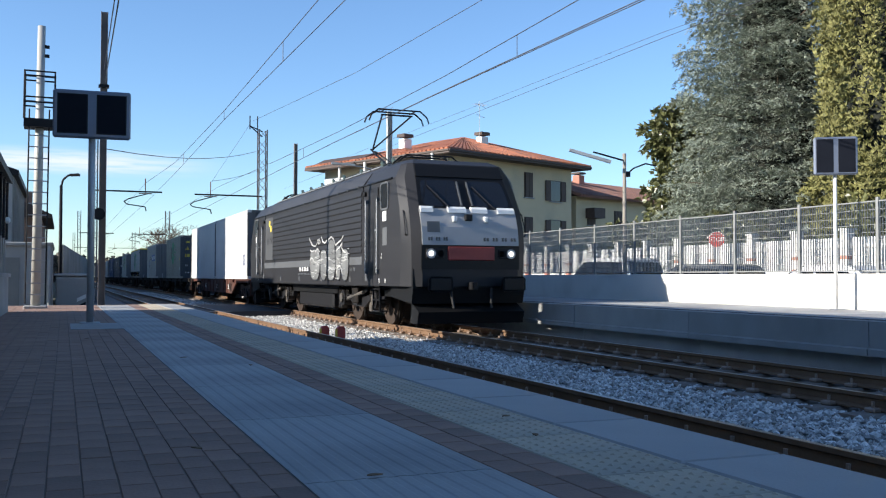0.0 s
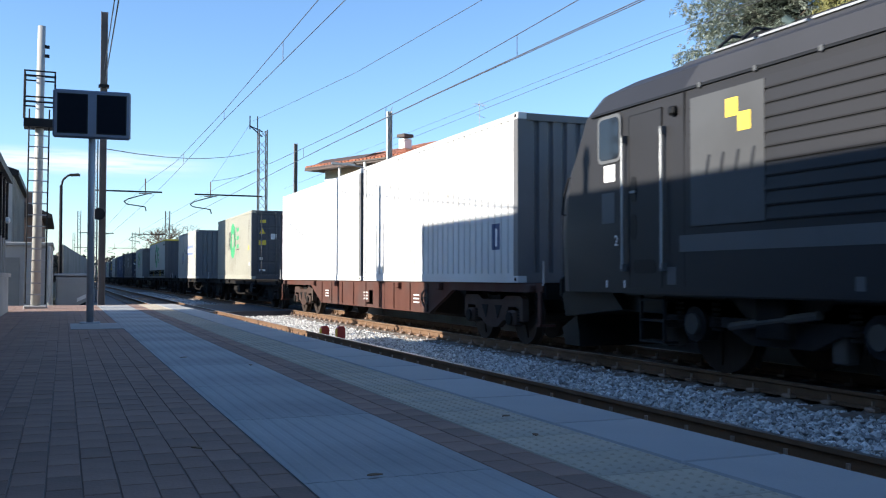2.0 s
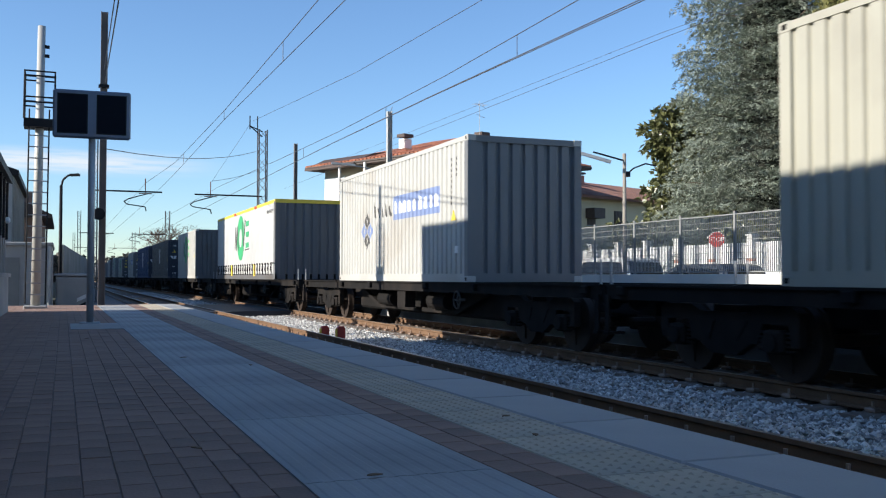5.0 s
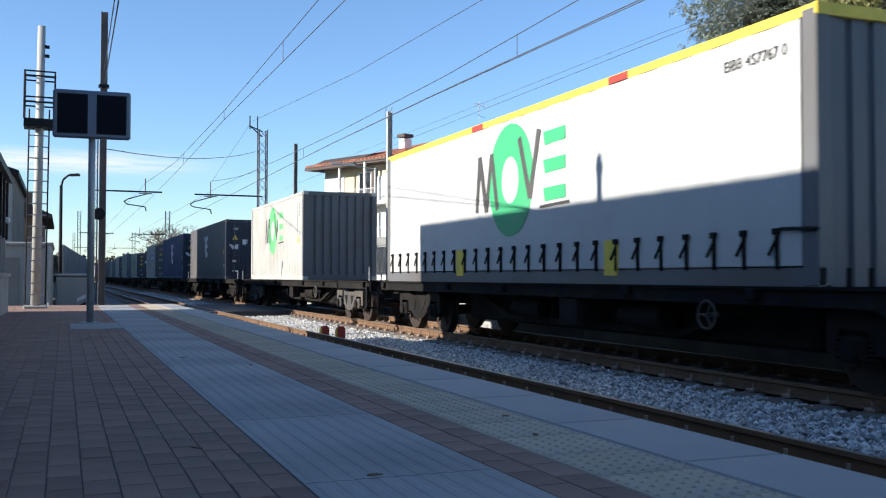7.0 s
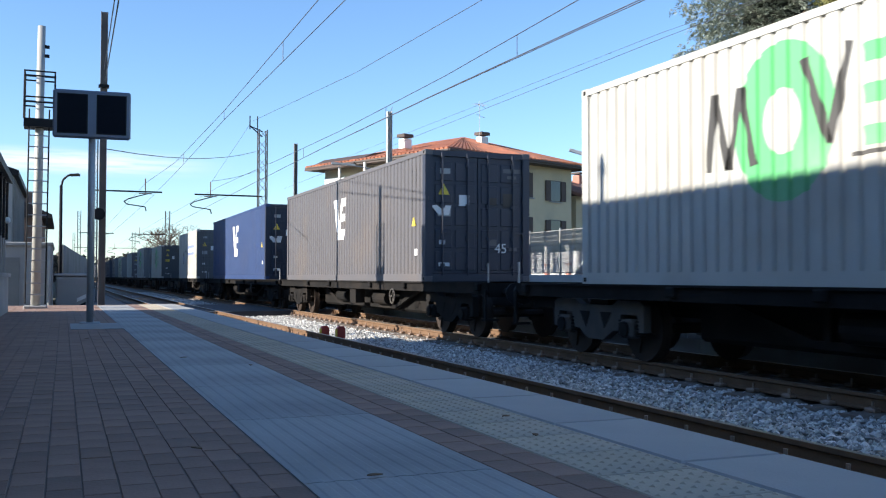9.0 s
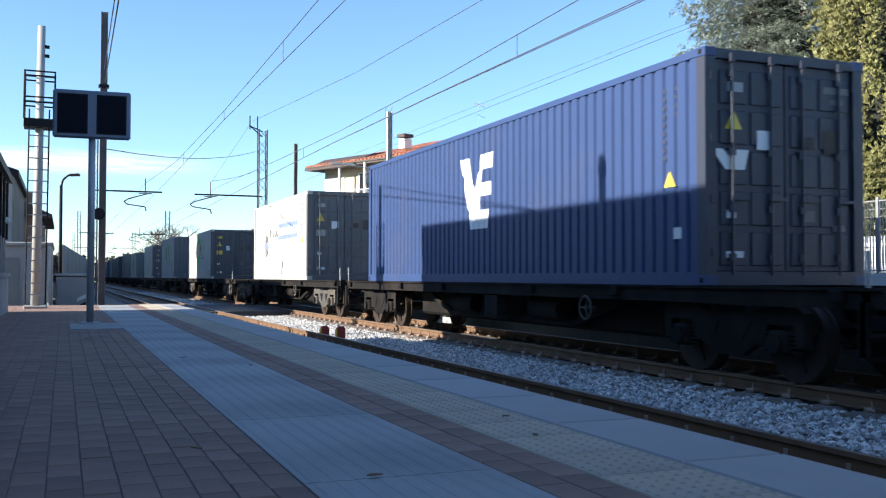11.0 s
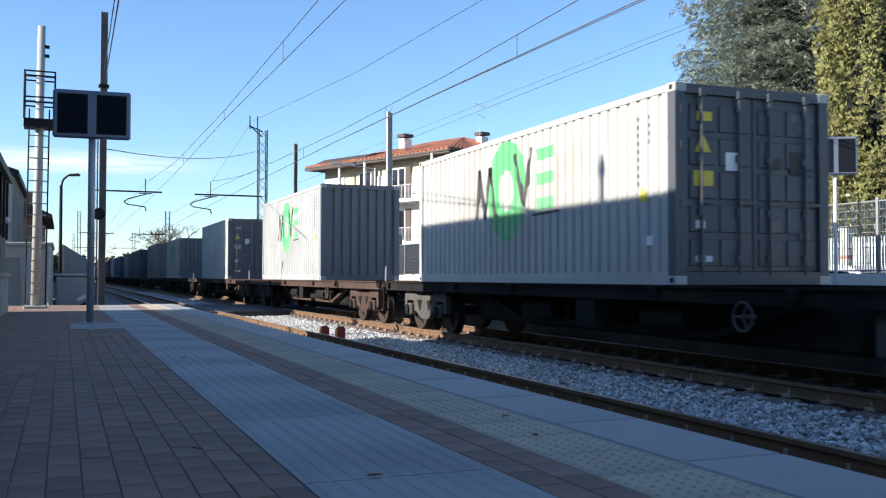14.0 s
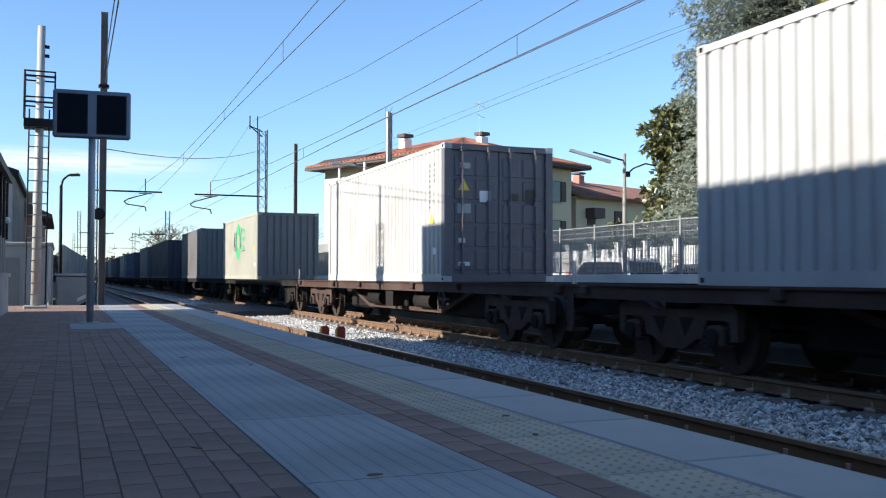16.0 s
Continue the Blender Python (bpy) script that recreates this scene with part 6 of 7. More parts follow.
def locomotive():
    t = thing("electric_locomotive", "dark grey electric locomotive with white-panelled cab front and raised pantograph", "locomotive")
    L = 19.5
    body_m = paint("loco_grey", (0.023, 0.023, 0.0255), (0.02, 0.02, 0.021), 0.25, 0.5)
    roof_m = paint("loco_roof_grey", (0.040, 0.040, 0.043), (0.03, 0.03, 0.03), 0.25, 0.55)
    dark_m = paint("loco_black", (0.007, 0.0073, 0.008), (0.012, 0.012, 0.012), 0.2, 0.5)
    front_m = paint("loco_front_silver", (0.31, 0.315, 0.32), (0.22, 0.22, 0.22), 0.2, 0.4)
    band_m = paint("loco_band_red", (0.26, 0.03, 0.025), (0.15, 0.03, 0.025), 0.25, 0.5)
    field_m = paint("loco_logo_field", (0.075, 0.078, 0.082), (0.05, 0.05, 0.05), 0.2, 0.5)
    stripe_m = paint("loco_waist_grey", (0.10, 0.105, 0.11), (0.07, 0.07, 0.07), 0.2, 0.5)
    for m in (body_m, roof_m, dark_m, field_m, stripe_m):
        m.node_tree.nodes["Principled BSDF"].inputs["Specular IOR Level"].default_value = 0.25
    # the body is lofted through rings of sixteen points; three rings round each cab corner
    zs = (0.98, 1.55, 1.9, 2.3, 2.72, 3.47, 3.80, 3.93)
    rings_half = (
        (1.15, 1.17, 1.18, 1.18, 1.17, 1.09, 1.08, 0.95), (0.17, 0.14, 0.14, 0.20, 0.36, 0.83, 1.00, 1.35),
        (1.36, 1.37, 1.38, 1.38, 1.37, 1.31, 1.18, 1.00), (0.30, 0.27, 0.26, 0.32, 0.47, 0.92, 1.12, 1.5),
        (1.5, 1.5, 1.5, 1.5, 1.49, 1.46, 1.24, 1.04), (0.66, 0.62, 0.60, 0.64, 0.74, 1.12, 1.35, 1.8),
        (1.5, 1.5, 1.5, 1.5, 1.5, 1.48, 1.25, 1.05), (3.0,) * 8)
    stations = [(rings_half[2 * k], rings_half[2 * k + 1], False) for k in range(4)]
    stations += [(xs, ys, True) for xs, ys, _ in reversed(stations)]
    bm = B()
    loops = []
    for xs, ys, back in stations:
        half = [(-x, L - y if back else y, z) for x, y, z in zip(xs, ys, zs)]
        loops.append([bm.verts.new(p) for p in half] + [bm.verts.new((-x, y, z)) for x, y, z in reversed(half)])
    for a, b in zip(loops, loops[1:]):
        for k in range(16):
            bm.faces.new((a[k], a[(k + 1) % 16], b[(k + 1) % 16], b[k]))
    for r in (loops[0], loops[-1]):
        for k in range(7):
            bm.faces.new((r[k], r[k + 1], r[14 - k], r[15 - k]))
    bmesh.ops.recalc_face_normals(bm, faces=bm.faces[:])
    shell = part("body", bm, body_m, t, smooth=True)
    shell.data.set_sharp_from_angle(angle=radians(20))
    part("roof", prism(B(), ((-1.25, 3.78), (-1.02, 3.965), (1.02, 3.965), (1.25, 3.78)), "y", 2.9, L - 2.9), roof_m, t)
    for sx in (-1, 1):
        def on_side(y0, y1, z0, z1, proud=0.008, deep=0.03):
            return box(B(), *sorted((sx * (1.5 + proud), sx * (1.5 - deep))), y0, y1, z0, z1)
        # lapped horizontal slats between the cabs
        for k in range(10):
            z = 1.79 + k * 0.157
            o = [(sx * 1.47, z + 0.012), (sx * 1.514, z + 0.012), (sx * 1.517, z + 0.03), (sx * 1.503, z + 0.150), (sx * 1.47, z + 0.150)]
            part("side_slat", prism(B(), o, "y", 3.62, L - 3.62), body_m, t)
            # black strip paints the shade below each slat's lap
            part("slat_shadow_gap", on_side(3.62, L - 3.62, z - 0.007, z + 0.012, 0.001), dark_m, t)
        part("cant_seam", prism(B(), [(sx * 1.47, 3.45), (sx * 1.505, 3.455), (sx * 1.50, 3.485), (sx * 1.46, 3.49)], "y", 1.3, L - 1.3), dark_m, t)
        part("roof_flank", prism(B(), [(sx * 1.45, 3.50), (sx * 1.492, 3.49), (sx * 1.268, 3.80), (sx * 1.2, 3.80)], "y", 3.5, L - 3.5), roof_m, t)
        for y in (3.5, L - 3.5):
            part("panel_seam", on_side(y - 0.008, y + 0.008, 1.08, 3.45, 0.002), dark_m, t)
        part("waist_line", on_side(3.6, L - 3.4, 1.50, 1.70, 0.004), stripe_m, t, "lighter waist stripe")
        part("skirt", box(B(), *sorted((sx * 1.35, sx * 1.49)), 2.2, L - 2.2, 0.96, 1.02), dark_m, t)
        for i in range(13):
            y = 3.9 + i * 0.98
            part("roof_clip", box(B(), *sorted((sx * 1.46, sx * 1.515)), y, y + 0.05, 3.44, 3.5), stripe_m, t)
        for back in (False, True):
            def Y(a, b):
                return (L - b, L - a) if back else (a, b)

            def out(pts):
                return [(L - p, q) for p, q in pts] if back else pts
            xs = sorted((sx * 1.506, sx * 1.45))
            part("window_frame", prism(B(), out(rounded(1.50, 2.10, 2.76, 3.42, 0.1)), "x", *sorted((sx * 1.508, sx * 1.44))), stripe_m, t)
            part("cab_window", prism(B(), out(rounded(1.545, 2.055, 2.805, 3.375, 0.08)), "x", *sorted((sx * 1.512, sx * 1.46))), glass_dark, t)
            door = part("cab_door", on_side(*Y(2.30, 3.02), 1.06, 3.32, 0.003), body_m, t)
            for a in (2.29, 3.03):
                part("door_gap", on_side(*Y(a - 0.008, a + 0.008), 1.06, 3.33, 0.0045), dark_m, door)
            part("door_gap", on_side(*Y(2.29, 3.03), 3.32, 3.335, 0.0045), dark_m, door)
            for z in (1.85, 2.35):
                part("handle_recess", prism(B(), out(rounded(2.33, 2.47, z - 0.17, z + 0.17, 0.065)), "x", *sorted((sx * 1.509, sx * 1.48))), dark_m, door)
            part("door_handle", on_side(*Y(2.34, 2.46), 2.30, 2.33, 0.03), galv, door, "bright metal door handle")
            part("foot_recess", prism(B(), out(rounded(2.40, 2.90, 1.24, 1.42, 0.06)), "x", *sorted((sx * 1.509, sx * 1.48))), dark_m, t)
            for yy in (2.2, 3.1):
                y = L - yy if back else yy
                part("hand_rail", rod(B(), (sx * 1.56, y, 1.3), (sx * 1.555, y, 3.05), 0.019, 8), galv, t)
                for z in (1.32, 3.03):
                    part("rail_foot", box(B(), *sorted((sx * 1.57, sx * 1.49)), y - 0.03, y + 0.03, z - 0.05, z + 0.05), stripe_m, t)
            part("notice", on_side(*Y(1.66, 1.94), 2.50, 2.73, 0.004), logo_white, t)
            part("notice", on_side(*Y(1.60, 1.93), 1.93, 2.35, 0.004), stripe_m, t, "grey lettered plate")
            part("marker_lamp", box(B(), *sorted((sx * 1.56, sx * 1.48)), *Y(3.24, 3.36), 3.19, 3.30, 0.02), dark_m, t)
            part("plate", on_side(*Y(3.14, 3.32), 1.10, 1.32, 0.004), stripe_m, t)
            for a in (1.7, 2.15):
                part("jack_mark", on_side(*Y(a, a + 0.04), 1.05, 1.15, 0.004), logo_white, t)
            lp = B()
            pts = [(sx * 1.44, 0.46, 2.12), (sx * 1.47, 0.40, 2.14), (sx * 1.47, 0.45, 2.4), (sx * 1.46, 0.58, 2.66), (sx * 1.44, 0.66, 2.68)]
            pts = [(a, L - b, c) if back else (a, b, c) for a, b, c in pts]
            for a, b in zip(pts, pts[1:]):
                rod(lp, a, b, 0.014, 8)
            part("grab_loop", lp, steel_dark, t)
            st = B()
            for z in (0.35, 0.62, 0.88):
                box(st, *sorted((sx * 1.2, sx * 1.42)), *Y(2.4, 2.95), z, z + 0.03)
            for a in (2.4, 2.92):
                box(st, *sorted((sx * 1.38, sx * 1.42)), *Y(a, a + 0.03), 0.35, 1.0)
            part("door_steps", st, steel_dark, t)
        for y in (4.6, 7.6, 10.4, 13.2):
            part("side_plate", on_side(y, y + 0.12, 1.06, 1.2, 0.004), stripe_m, t)
    lettering("1", 0.2, t, pose(-1.51, 1.98, 1.68, 90, 0, -90), logo_white, "white cab digit")
    lettering("2", 0.2, t, pose(-1.51, L - 1.98, 1.68, 90, 0, -90), logo_white, "white cab digit")
    # chrome-sprayed bubble letters on the camera side
    chrome = mat("sprayed_chrome", (0.21, 0.215, 0.21), 0.55, 0.4, var=0.22, scale=2.5, fine=30, bump=0.2, dirt=(0.10, 0.10, 0.10), dirt_amount=0.3)
    outline_m = paint("spray_outline", (0.50, 0.50, 0.48), (0.2, 0.2, 0.2), 0.25)
    ink_m = paint("spray_ink", (0.012, 0.013, 0.018), (0.02, 0.02, 0.02), 0.2)

    def spray_line(pts, w, m, x=-1.5195, name="sprayed_stroke"):
        sp = B()
        n = len(pts)
        side_v = []
        for k in range(n):
            a, b = Vector(pts[max(0, k - 1)]), Vector(pts[min(n - 1, k + 1)])
            d = (b - a).normalized()
            ww = w * (0.45 + 0.55 * math.sin(math.pi * (k + 0.5) / n))
            side_v.append((Vector(pts[k]) + Vector((-d.y, d.x)) * ww, Vector(pts[k]) - Vector((-d.y, d.x)) * ww))
        for k in range(n - 1):
            q = (side_v[k][0], side_v[k + 1][0], side_v[k + 1][1], side_v[k][1])
            lo = [sp.verts.new((x, p.x, p.y)) for p in q]
            hi = [sp.verts.new((x + 0.012, p.x, p.y)) for p in q]
            for f in ((0, 1, 2, 3), (7, 6, 5, 4), (0, 4, 5, 1), (1, 5, 6, 2), (2, 6, 7, 3), (3, 7, 4, 0)):
                sp.faces.new([(lo + hi)[i] for i in f])
        bmesh.ops.recalc_face_normals(sp, faces=sp.faces[:])
        return part(name, sp, m, t)

    def blob(y0, y1, z0, z1, lean):
        cy, cz, a, b = (y0 + y1) / 2, (z0 + z1) / 2, (y1 - y0) / 2, (z1 - z0) / 2
        pts = []
        for k in range(28):
            th = 2 * math.pi * k / 28
            c, s = math.cos(th), math.sin(th)
            pts.append((cy + a * math.copysign(abs(c) ** 0.62, c) * (1 + 0.14 * (s if lean > 0 else -0.4 * s)), cz + b * math.copysign(abs(s) ** 0.8, s)))
        return pts
    for y0, y1, z0, z1, lean in ((7.75, 8.98, 1.09, 2.02, 1), (6.98, 7.72, 1.09, 1.98, 1), (6.08, 6.96, 1.09, 2.24, -1), (5.5, 6.05, 1.10, 2.06, 1), (4.75, 5.48, 1.09, 1.94, 1)):
        pts = blob(y0, y1, z0, z1, lean)
        part("sprayed_letter", prism(B(), pts, "x", -1.5165, -1.49), chrome, t, "silver sprayed bubble letter")
        spray_line(pts + pts[:1], 0.022, ink_m, name="letter_outline")
    for pts in (((9.05, 2.36), (8.85, 2.22), (8.6, 2.12), (8.3, 2.10), (8.05, 2.2)), ((8.05, 2.28), (7.9, 2.15), (7.75, 2.2), (7.85, 2.3), (8.0, 2.26)), ((7.6, 2.36), (7.45, 2.2), (7.2, 2.16), (6.95, 2.24)),
                ((6.9, 2.12), (6.75, 2.26), (6.5, 2.31), (6.25, 2.24), (6.1, 2.08)), ((6.05, 2.06), (5.8, 2.12), (5.5, 2.18), (5.25, 2.30)), ((5.95, 1.92), (5.6, 2.0), (5.35, 2.12)), ((5.35, 2.14), (5.4, 1.95), (5.2, 1.86), (4.95, 1.84)),
                ((9.0, 1.68), (8.8, 1.76), (8.55, 1.72), (8.45, 1.62)), ((8.35, 1.94), (8.05, 2.02), (7.8, 1.92)), ((5.95, 1.3), (5.8, 1.46), (5.55, 1.5), (5.35, 1.28)), ((6.85, 1.36), (6.6, 1.44), (6.3, 1.38)), ((8.95, 2.0), (8.7, 1.95), (8.4, 1.98))):
        spray_line([Vector(pts[0]).lerp(Vector(pts[1]), 0.01)] + [Vector(p) for p in pts], 0.02, outline_m, -1.521)
    rng2 = random.Random(8)
    for i in range(90):
        y, z, w = rng2.uniform(4.9, 8.8), 1.15 + 0.8 * rng2.random(), rng2.uniform(0.15, 0.5)
        spray_line([(y, z), (y - w / 2, z + rng2.uniform(-0.03, 0.03)), (y - w, z + rng2.uniform(-0.04, 0.04))], rng2.uniform(0.005, 0.011), outline_m if i % 3 else ink_m, -1.5185)
    # logo field, yellow blocks and code bars
    part("logo_field", box(B(), -1.5172, -1.5, 14.55, 15.85, 1.80, 3.33), field_m, t, "lighter grey square on the slats")
    for y, z in ((14.98, 3.0), (14.77, 2.82)):
        part("yellow_mark", box(B(), -1.521, -1.50, y, y + 0.21, z, z + 0.21), yellow_paint, t)
    for k in range(4):
        spray_line([(15.55 - k * 0.26, 2.38), (15.52 - k * 0.26, 2.52), (15.49 - k * 0.26, 2.62)], 0.03, ink_m, -1.521, "logo_stroke")
    for y, n_, pitch, z, h, m in ((9.25, 11, 0.108, 1.37, 0.12, logo_white), (8.95, 26, 0.062, 1.25, 0.06, stripe_m), (4.2, 9, 0.1, 1.34, 0.10, stripe_m)):
        for k in range(n_):
            if k not in (2, 5, 8, 14, 20):
                part("code_bar", box(B(), -1.508, -1.49, y + k * pitch, y + (k + 0.62) * pitch, z, z + h), m, t)
    # cab fronts
    for k in (0, 1):
        f = new("cab_front")
        f.parent = t
        f.matrix_basis = Matrix.Translation((0, 0, 0)) if k == 0 else Matrix.Translation((0, L, 0)) @ Matrix.Rotation(math.pi, 4, "Z")
        # the windscreen plane leans back from (0.36, 2.72) to (0.83, 3.47)
        d = Vector((0, 0.47, 0.75)).normalized()
        nr = Vector((0, -0.75, 0.47)).normalized()
        o = Vector((0, 0.36, 2.72))

        def sheet(pts, th):
            bm = B()
            lo = [bm.verts.new(o + Vector((px, 0, 0)) + d * ps - nr * 0.02) for px, ps in pts]
            hi = [bm.verts.new(o + Vector((px, 0, 0)) + d * ps + nr * th) for px, ps in pts]
            bm.faces.new(lo)
            bm.faces.new(hi)
            for i in range(len(pts)):
                j = (i + 1) % len(pts)
                bm.faces.new((lo[i], lo[j], hi[j], hi[i]))
            bmesh.ops.recalc_face_normals(bm, faces=bm.faces[:])
            return bm

        def narrowed(pts):
            return [(x * (1 - 0.075 * s / 0.88), s) for x, s in pts]
        part("windscreen_surround", sheet(narrowed([(-1.16, 0.0), (1.16, 0.0), (1.17, 0.88), (-1.17, 0.88)]), 0.008), dark_m, f)
        for sx in (-1, 1):
            x0, x1 = sorted((sx * 0.13, sx * 1.08))
            part("windscreen", sheet(narrowed(rounded(x0, x1, 0.06, 0.80, 0.13)), 0.016), glass_dark, f)
            part("windscreen_bar", beam(B(), o + Vector((sx * 0.13, 0, 0)) + d * 0.08 + nr * 0.03, o + Vector((sx * 0.12, 0, 0)) + d * 0.76 + nr * 0.03, 0.035, 0.02), stripe_m, f)
            part("wiper", beam(B(), o + Vector((sx * 0.55 + 0.1, 0, 0)) + d * 0.0 + nr * 0.05, o + Vector((sx * 0.55 - 0.32, 0, 0)) + d * 0.62 + nr * 0.04, 0.025, 0.02), steel_dark, f)
            part("tail_light", rod(B(), (sx * 0.74, 0.16, 1.71), (sx * 0.74, 0.10, 1.71), 0.075, 14), glass_dark, f)
            hl = part("headlight", rod(B(), (sx * 0.97, 0.16, 1.71), (sx * 0.97, 0.095, 1.71), 0.11, 18), galv, f)
            part("lamp_glass", rod(B(), (sx * 0.97, 0.10, 1.71), (sx * 0.97, 0.088, 1.71), 0.062, 18), lamp_glow if k == 0 else glass_dark, hl, "bright headlamp")
            bf = part("buffer", rod(B(), (sx * 0.88, 0.35, 1.04), (sx * 0.88, -0.2, 1.04), 0.12, 14), dark_m, f)
            part("buffer_head", box(B(), sx * 0.88 - 0.28, sx * 0.88 + 0.28, -0.26, -0.2, 0.86, 1.2, 0.05), dark_m, bf)
            part("air_hose", rod(B(), (sx * 0.5, 0.15, 0.95), (sx * 0.45, 0.05, 0.5), 0.03, 8), rubber, f)
            part("lamp_box", box(B(), *sorted((sx * 0.66, sx * 1.09)), 0.10, 0.2, 1.60, 1.82, 0.02), steel_dark, f)
        part("white_panel", prism(B(), ((0.112, 1.90), (0.172, 2.30), (0.325, 2.70), (0.36, 2.73), (0.5, 2.73), (0.5, 1.90)), "x", -1.17, 1.17), front_m, f, "silver-white front panel")
        for x0, x1 in ((-1.15, -0.86), (-0.50, -0.06), (0.06, 0.46), (0.72, 1.14)):
            part("panel_ridge", prism(B(), ((0.27, 2.63), (0.29, 2.72), (0.34, 2.77), (0.42, 2.74), (0.40, 2.64)), "x", x0, x1), white_paint, f)
        for x0 in (-0.42, 0.34):
            part("wiper_block", box(B(), x0, x0 + 0.09, 0.16, 0.3, 2.42, 2.55, 0.015), white_paint, f)
        part("sensor_box", box(B(), -0.12, 0.06, 0.18, 0.3, 2.45, 2.6, 0.02), steel_dark, f)
        part("badge", prism(B(), ((0.150, 2.18), (0.186, 2.42), (0.25, 2.42), (0.25, 2.18)), "x", -1.04, -0.74), stripe_m, f)
        for x0, n_, pitch in ((-1.03, 8, 0.06), (0.30, 11, 0.075)):
            for j in range(n_):
                if j not in (2, 5, 8):
                    part("code_bar", prism(B(), ((0.118, 1.995), (0.130, 2.075), (0.2, 2.075), (0.2, 1.995)), "x", x0 + j * pitch, x0 + (j + 0.65) * pitch), logo_grey, f)
        part("red_band", box(B(), -0.57, 0.57, 0.10, 0.3, 1.56, 1.87, 0.02), band_m, f, "dark red buffer-beam band")
        part("front_mask", prism(B(), ((0.135, 1.36), (0.125, 1.89), (0.4, 1.89), (0.4, 1.36)), "x", -1.19, 1.19), dark_m, f)
        part("visor", sheet([(-1.09, 0.885), (1.09, 0.885), (1.06, 1.22), (-1.06, 1.22)], 0.03), dark_m, f, "black brow over the windscreen")
        part("buffer_beam", box(B(), -1.35, 1.35, 0.25, 0.6, 0.82, 1.37), dark_m, f)
        part("coupling_hook", box(B(), -0.06, 0.06, -0.12, 0.3, 0.9, 1.08, 0.02), steel_dark, f)
        part("snow_plough", prism(B(), ((0.15, 0.16), (0.05, 0.42), (0.5, 0.62), (0.6, 0.16)), "x", -1.28, 1.28), dark_m, f)
        part("cab_apron", prism(B(), ((0.3, 0.6), (0.2, 0.95), (1.6, 1.0), (1.9, 0.75)), "x", -1.36, 1.36), dark_m, f)
    # underframe and bogies
    part("underframe", box(B(), -1.2, 1.2, 1.5, L - 1.5, 0.72, 1.03), dark_m, t)
    part("transformer", box(B(), -1.15, 1.15, L / 2 - 2.1, L / 2 + 2.1, 0.28, 0.75, 0.05), steel_dark, t)
    for y in (L / 2 - 4.95, L / 2 + 4.95):
        b = new("bogie")
        b.parent, b.matrix_basis = t, Matrix.Translation((0, y, 0))
        o = [(-2.15, 0.72), (-2.05, 0.92), (-0.8, 0.92), (-0.5, 0.7), (0.5, 0.7), (0.8, 0.92), (2.05, 0.92), (2.15, 0.72), (2.1, 0.55), (0.9, 0.6), (0.5, 0.42), (-0.5, 0.42), (-0.9, 0.6), (-2.1, 0.55)]
        for sx in (-1, 1):
            part("side_frame", prism(B(), o, "x", *sorted((sx * 1.2, sx * 1.05))), steel_dark, b)
            for ay in (-1.45, 1.45):
                part("axle_box", rod(B(), (sx * 1.0, ay, 0.62), (sx * 1.25, ay, 0.62), 0.22, 14), steel_dark, b)
                part("axle_cap", rod(B(), (sx * 1.25, ay, 0.62), (sx * 1.3, ay, 0.62), 0.13, 12), frame_grey, b)
                for dy in (-0.36, 0.36):
                    sp = B()
                    for q in range(6):
                        rod(sp, (sx * 1.16, ay + dy, 0.55 + 0.06 * q), (sx * 1.16, ay + dy, 0.585 + 0.06 * q), 0.09, 10)
                    part("spring", sp, frame_black, b)
                part("sand_pipe", rod(B(), (sx * 0.8, ay - 0.72, 0.85), (sx * 0.78, ay - 0.6, 0.12), 0.03, 6), frame_black, b)
                part("brake_hanger", box(B(), *sorted((sx * 0.95, sx * 1.15)), ay + 0.55, ay + 0.75, 0.3, 0.7, 0.02), frame_grey, b)
            part("damper", rod(B(), (sx * 1.3, -0.7, 0.8), (sx * 1.3, 0.7, 0.62), 0.05, 8), frame_grey, b)
            part("cable_box", box(B(), *sorted((sx * 1.15, sx * 1.34)), -0.25, 0.25, 0.5, 0.98, 0.03), frame_black, b)
        for ay in (-1.45, 1.45):
            wheelset(b, ay, 0.62)
    # roof gear
    gear_m = mat("roof_gear", (0.05, 0.075, 0.068), 0.6, 0.2, var=0.2)
    for y in (3.4, 4.3, 6.2, 8.0, 9.2, 10.6, 12.1, 13.3, 15.0, 16.2):
        ins = B()
        for q in range(3):
            rod(ins, (-0.7, y, 3.96 + q * 0.06), (-0.7, y, 3.99 + q * 0.06), 0.07, 10)
        rod(ins, (-0.7, y, 4.1), (-0.7, y + 0.15, 4.2), 0.05, 6)
        part("roof_insulator", ins, gear_m, t)
    part("roof_bar", rod(B(), (-0.7, 3.4, 4.12), (-0.7, 16.2, 4.12), 0.018, 6), steel_dark, t)
    for y, l, h in ((5.2, 1.2, 0.14), (7.2, 1.0, 0.2), (9.6, 1.6, 0.12), (13.6, 1.2, 0.18)):
        part("roof_box", box(B(), -0.45, 0.85, y, y + l, 3.95, 3.95 + h, 0.03), roof_m, t)
    for i in range(15):
        part("walkway_plate", box(B(), -1.06, -0.86, 3.5 + i * 0.84, 4.25 + i * 0.84, 3.96, 3.985), galv, t)

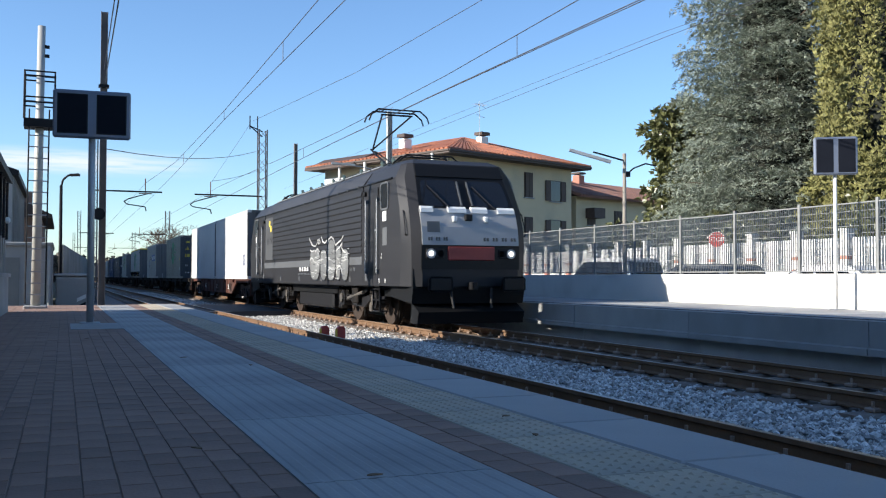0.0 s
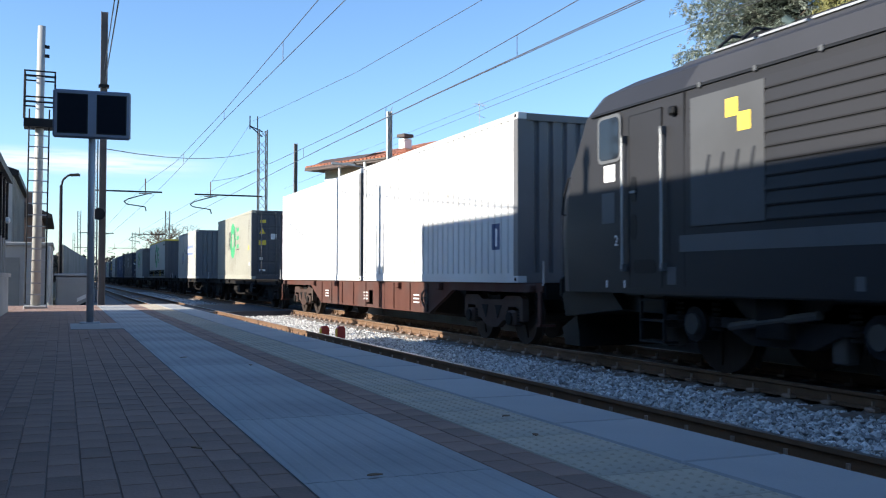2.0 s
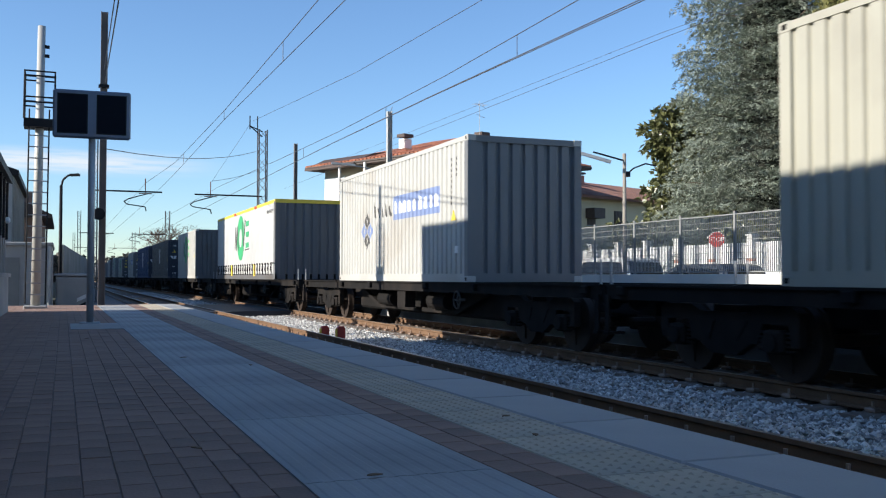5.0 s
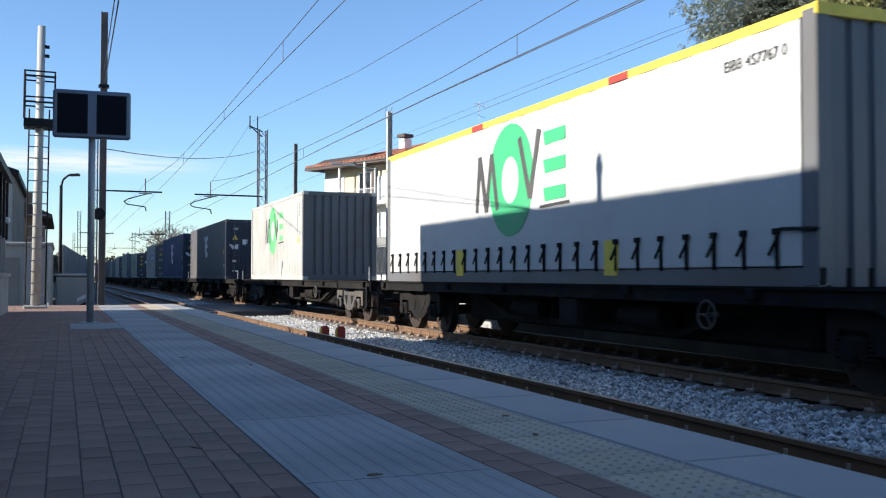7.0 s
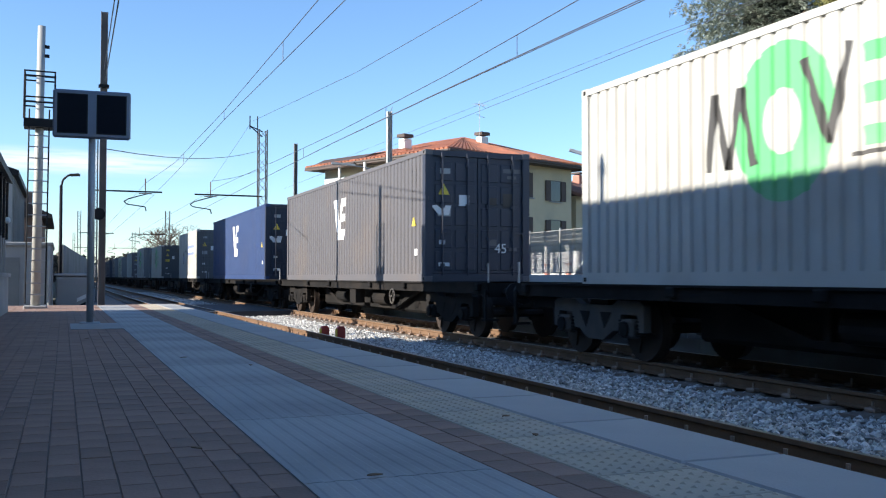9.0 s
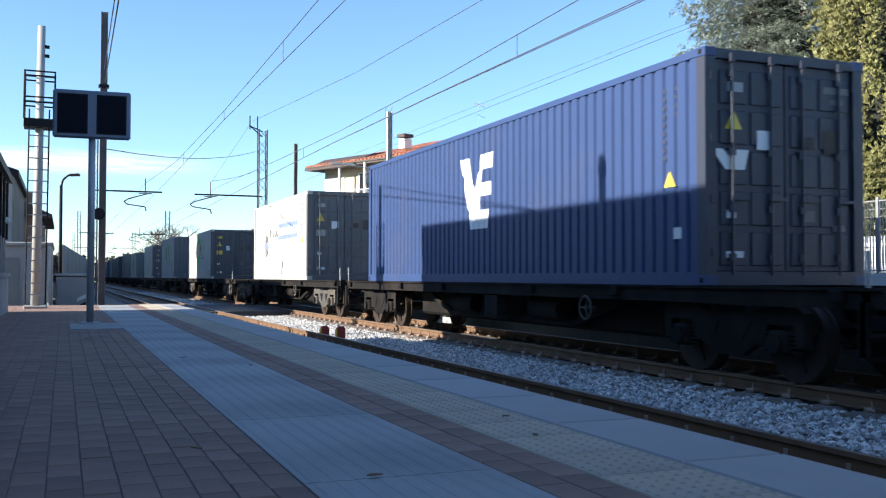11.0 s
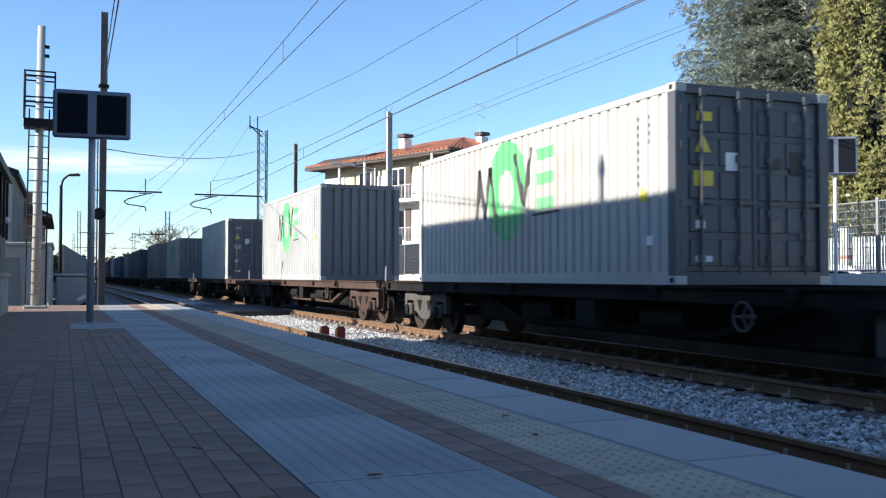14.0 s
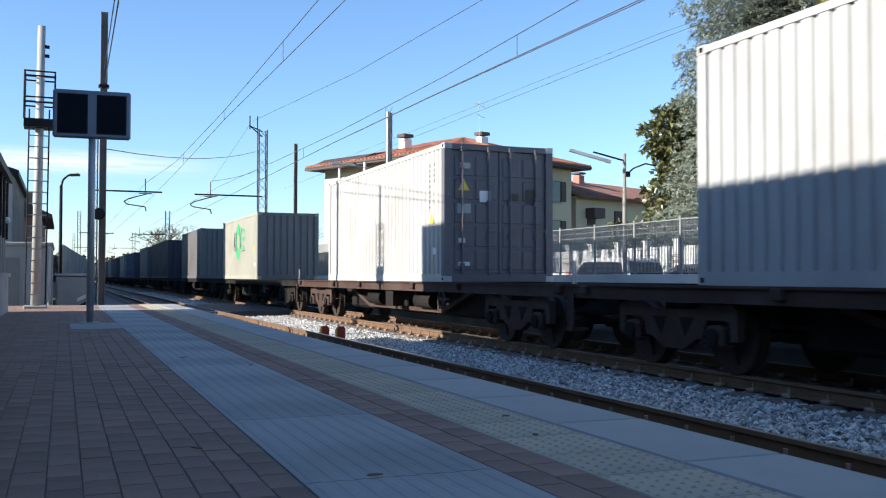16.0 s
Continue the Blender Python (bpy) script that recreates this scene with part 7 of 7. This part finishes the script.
    def pantograph(y, raised, lift=0.34, reach=-0.3):
        p = new("pantograph")
        p.parent, p.matrix_basis = t, Matrix.Translation((0, y, 3.86))
        bm = B()
        for sx in (-0.55, 0.55):
            rod(bm, (sx, -0.7, 0.1), (sx, 0.7, 0.1), 0.035, 6)
        for yy in (-0.7, 0.0, 0.7):
            rod(bm, (-0.55, yy, 0.1), (0.55, yy, 0.1), 0.03, 6)
        for sx in (-0.55, 0.55):
            for yy in (-0.6, 0.6):
                rod(bm, (sx, yy, 0.0), (sx, yy, 0.1), 0.06, 8)
        part("base_frame", bm, steel_dark, p)
        knee, head = (Vector((0, 2.0, 1.1)), Vector((0, -0.2, 1.82))) if raised else (Vector((0, 1.5, 0.22)), Vector((0, reach, lift)))
        lo = B()
        rod(lo, (-0.12, -0.45, 0.12), knee + Vector((-0.05, 0, 0)), 0.04, 8, 0.03)
        rod(lo, (0.18, -0.6, 0.12), knee + Vector((0.05, -0.05, -0.05)), 0.02, 6)
        part("lower_arm", lo, steel_dark, p)
        up = B()
        for sx in (-1, 1):
            rod(up, knee, head + Vector((sx * 0.42, 0, -0.05)), 0.025, 6)
        rod(up, head + Vector((-0.45, 0, -0.05)), head + Vector((0.45, 0, -0.05)), 0.025, 6)
        part("upper_arm", up, steel_dark, p)
        hd = B()
        for dy in (-0.22, 0.22):
            pts = [head + Vector((q, dy, h)) for q, h in ((-0.86, -0.26), (-0.8, -0.1), (-0.6, 0.06), (0.6, 0.06), (0.8, -0.1), (0.86, -0.26))]
            for a, b in zip(pts, pts[1:]):
                rod(hd, a, b, 0.022, 6)
        for sx in (-0.45, 0.45):
            rod(hd, head + Vector((sx, -0.22, 0.04)), head + Vector((sx, 0.22, 0.04)), 0.02, 6)
        part("contact_head", hd, steel_dark, p)
    pantograph(5.5, True)
    pantograph(3.9, False, 0.3, -0.9)
    pantograph(L - 3.2, False)
    return t


loco = rolling(locomotive(), 20.95)


def motions():
    steps = [i * 0.5 for i in range(33)]
    for ob, s in RUNNING:
        walk(ob, [(t, pose(U, s - gone(t), SILL if "container" in ob["category"] else 0)) for t in steps])
    for ob, s in NEAR_WAGONS + [(loco, 0)]:
        for w in [c for c in ob.children_recursive if c.name.startswith("wheelset")]:
            y, r = w.location.y, w.location.z
            walk(w, [(k / FPS, Matrix.Translation((0, y, r)) @ Matrix.Rotation(gone(k / FPS) / r, 4, "X")) for k in range(0, 481)])


motions()
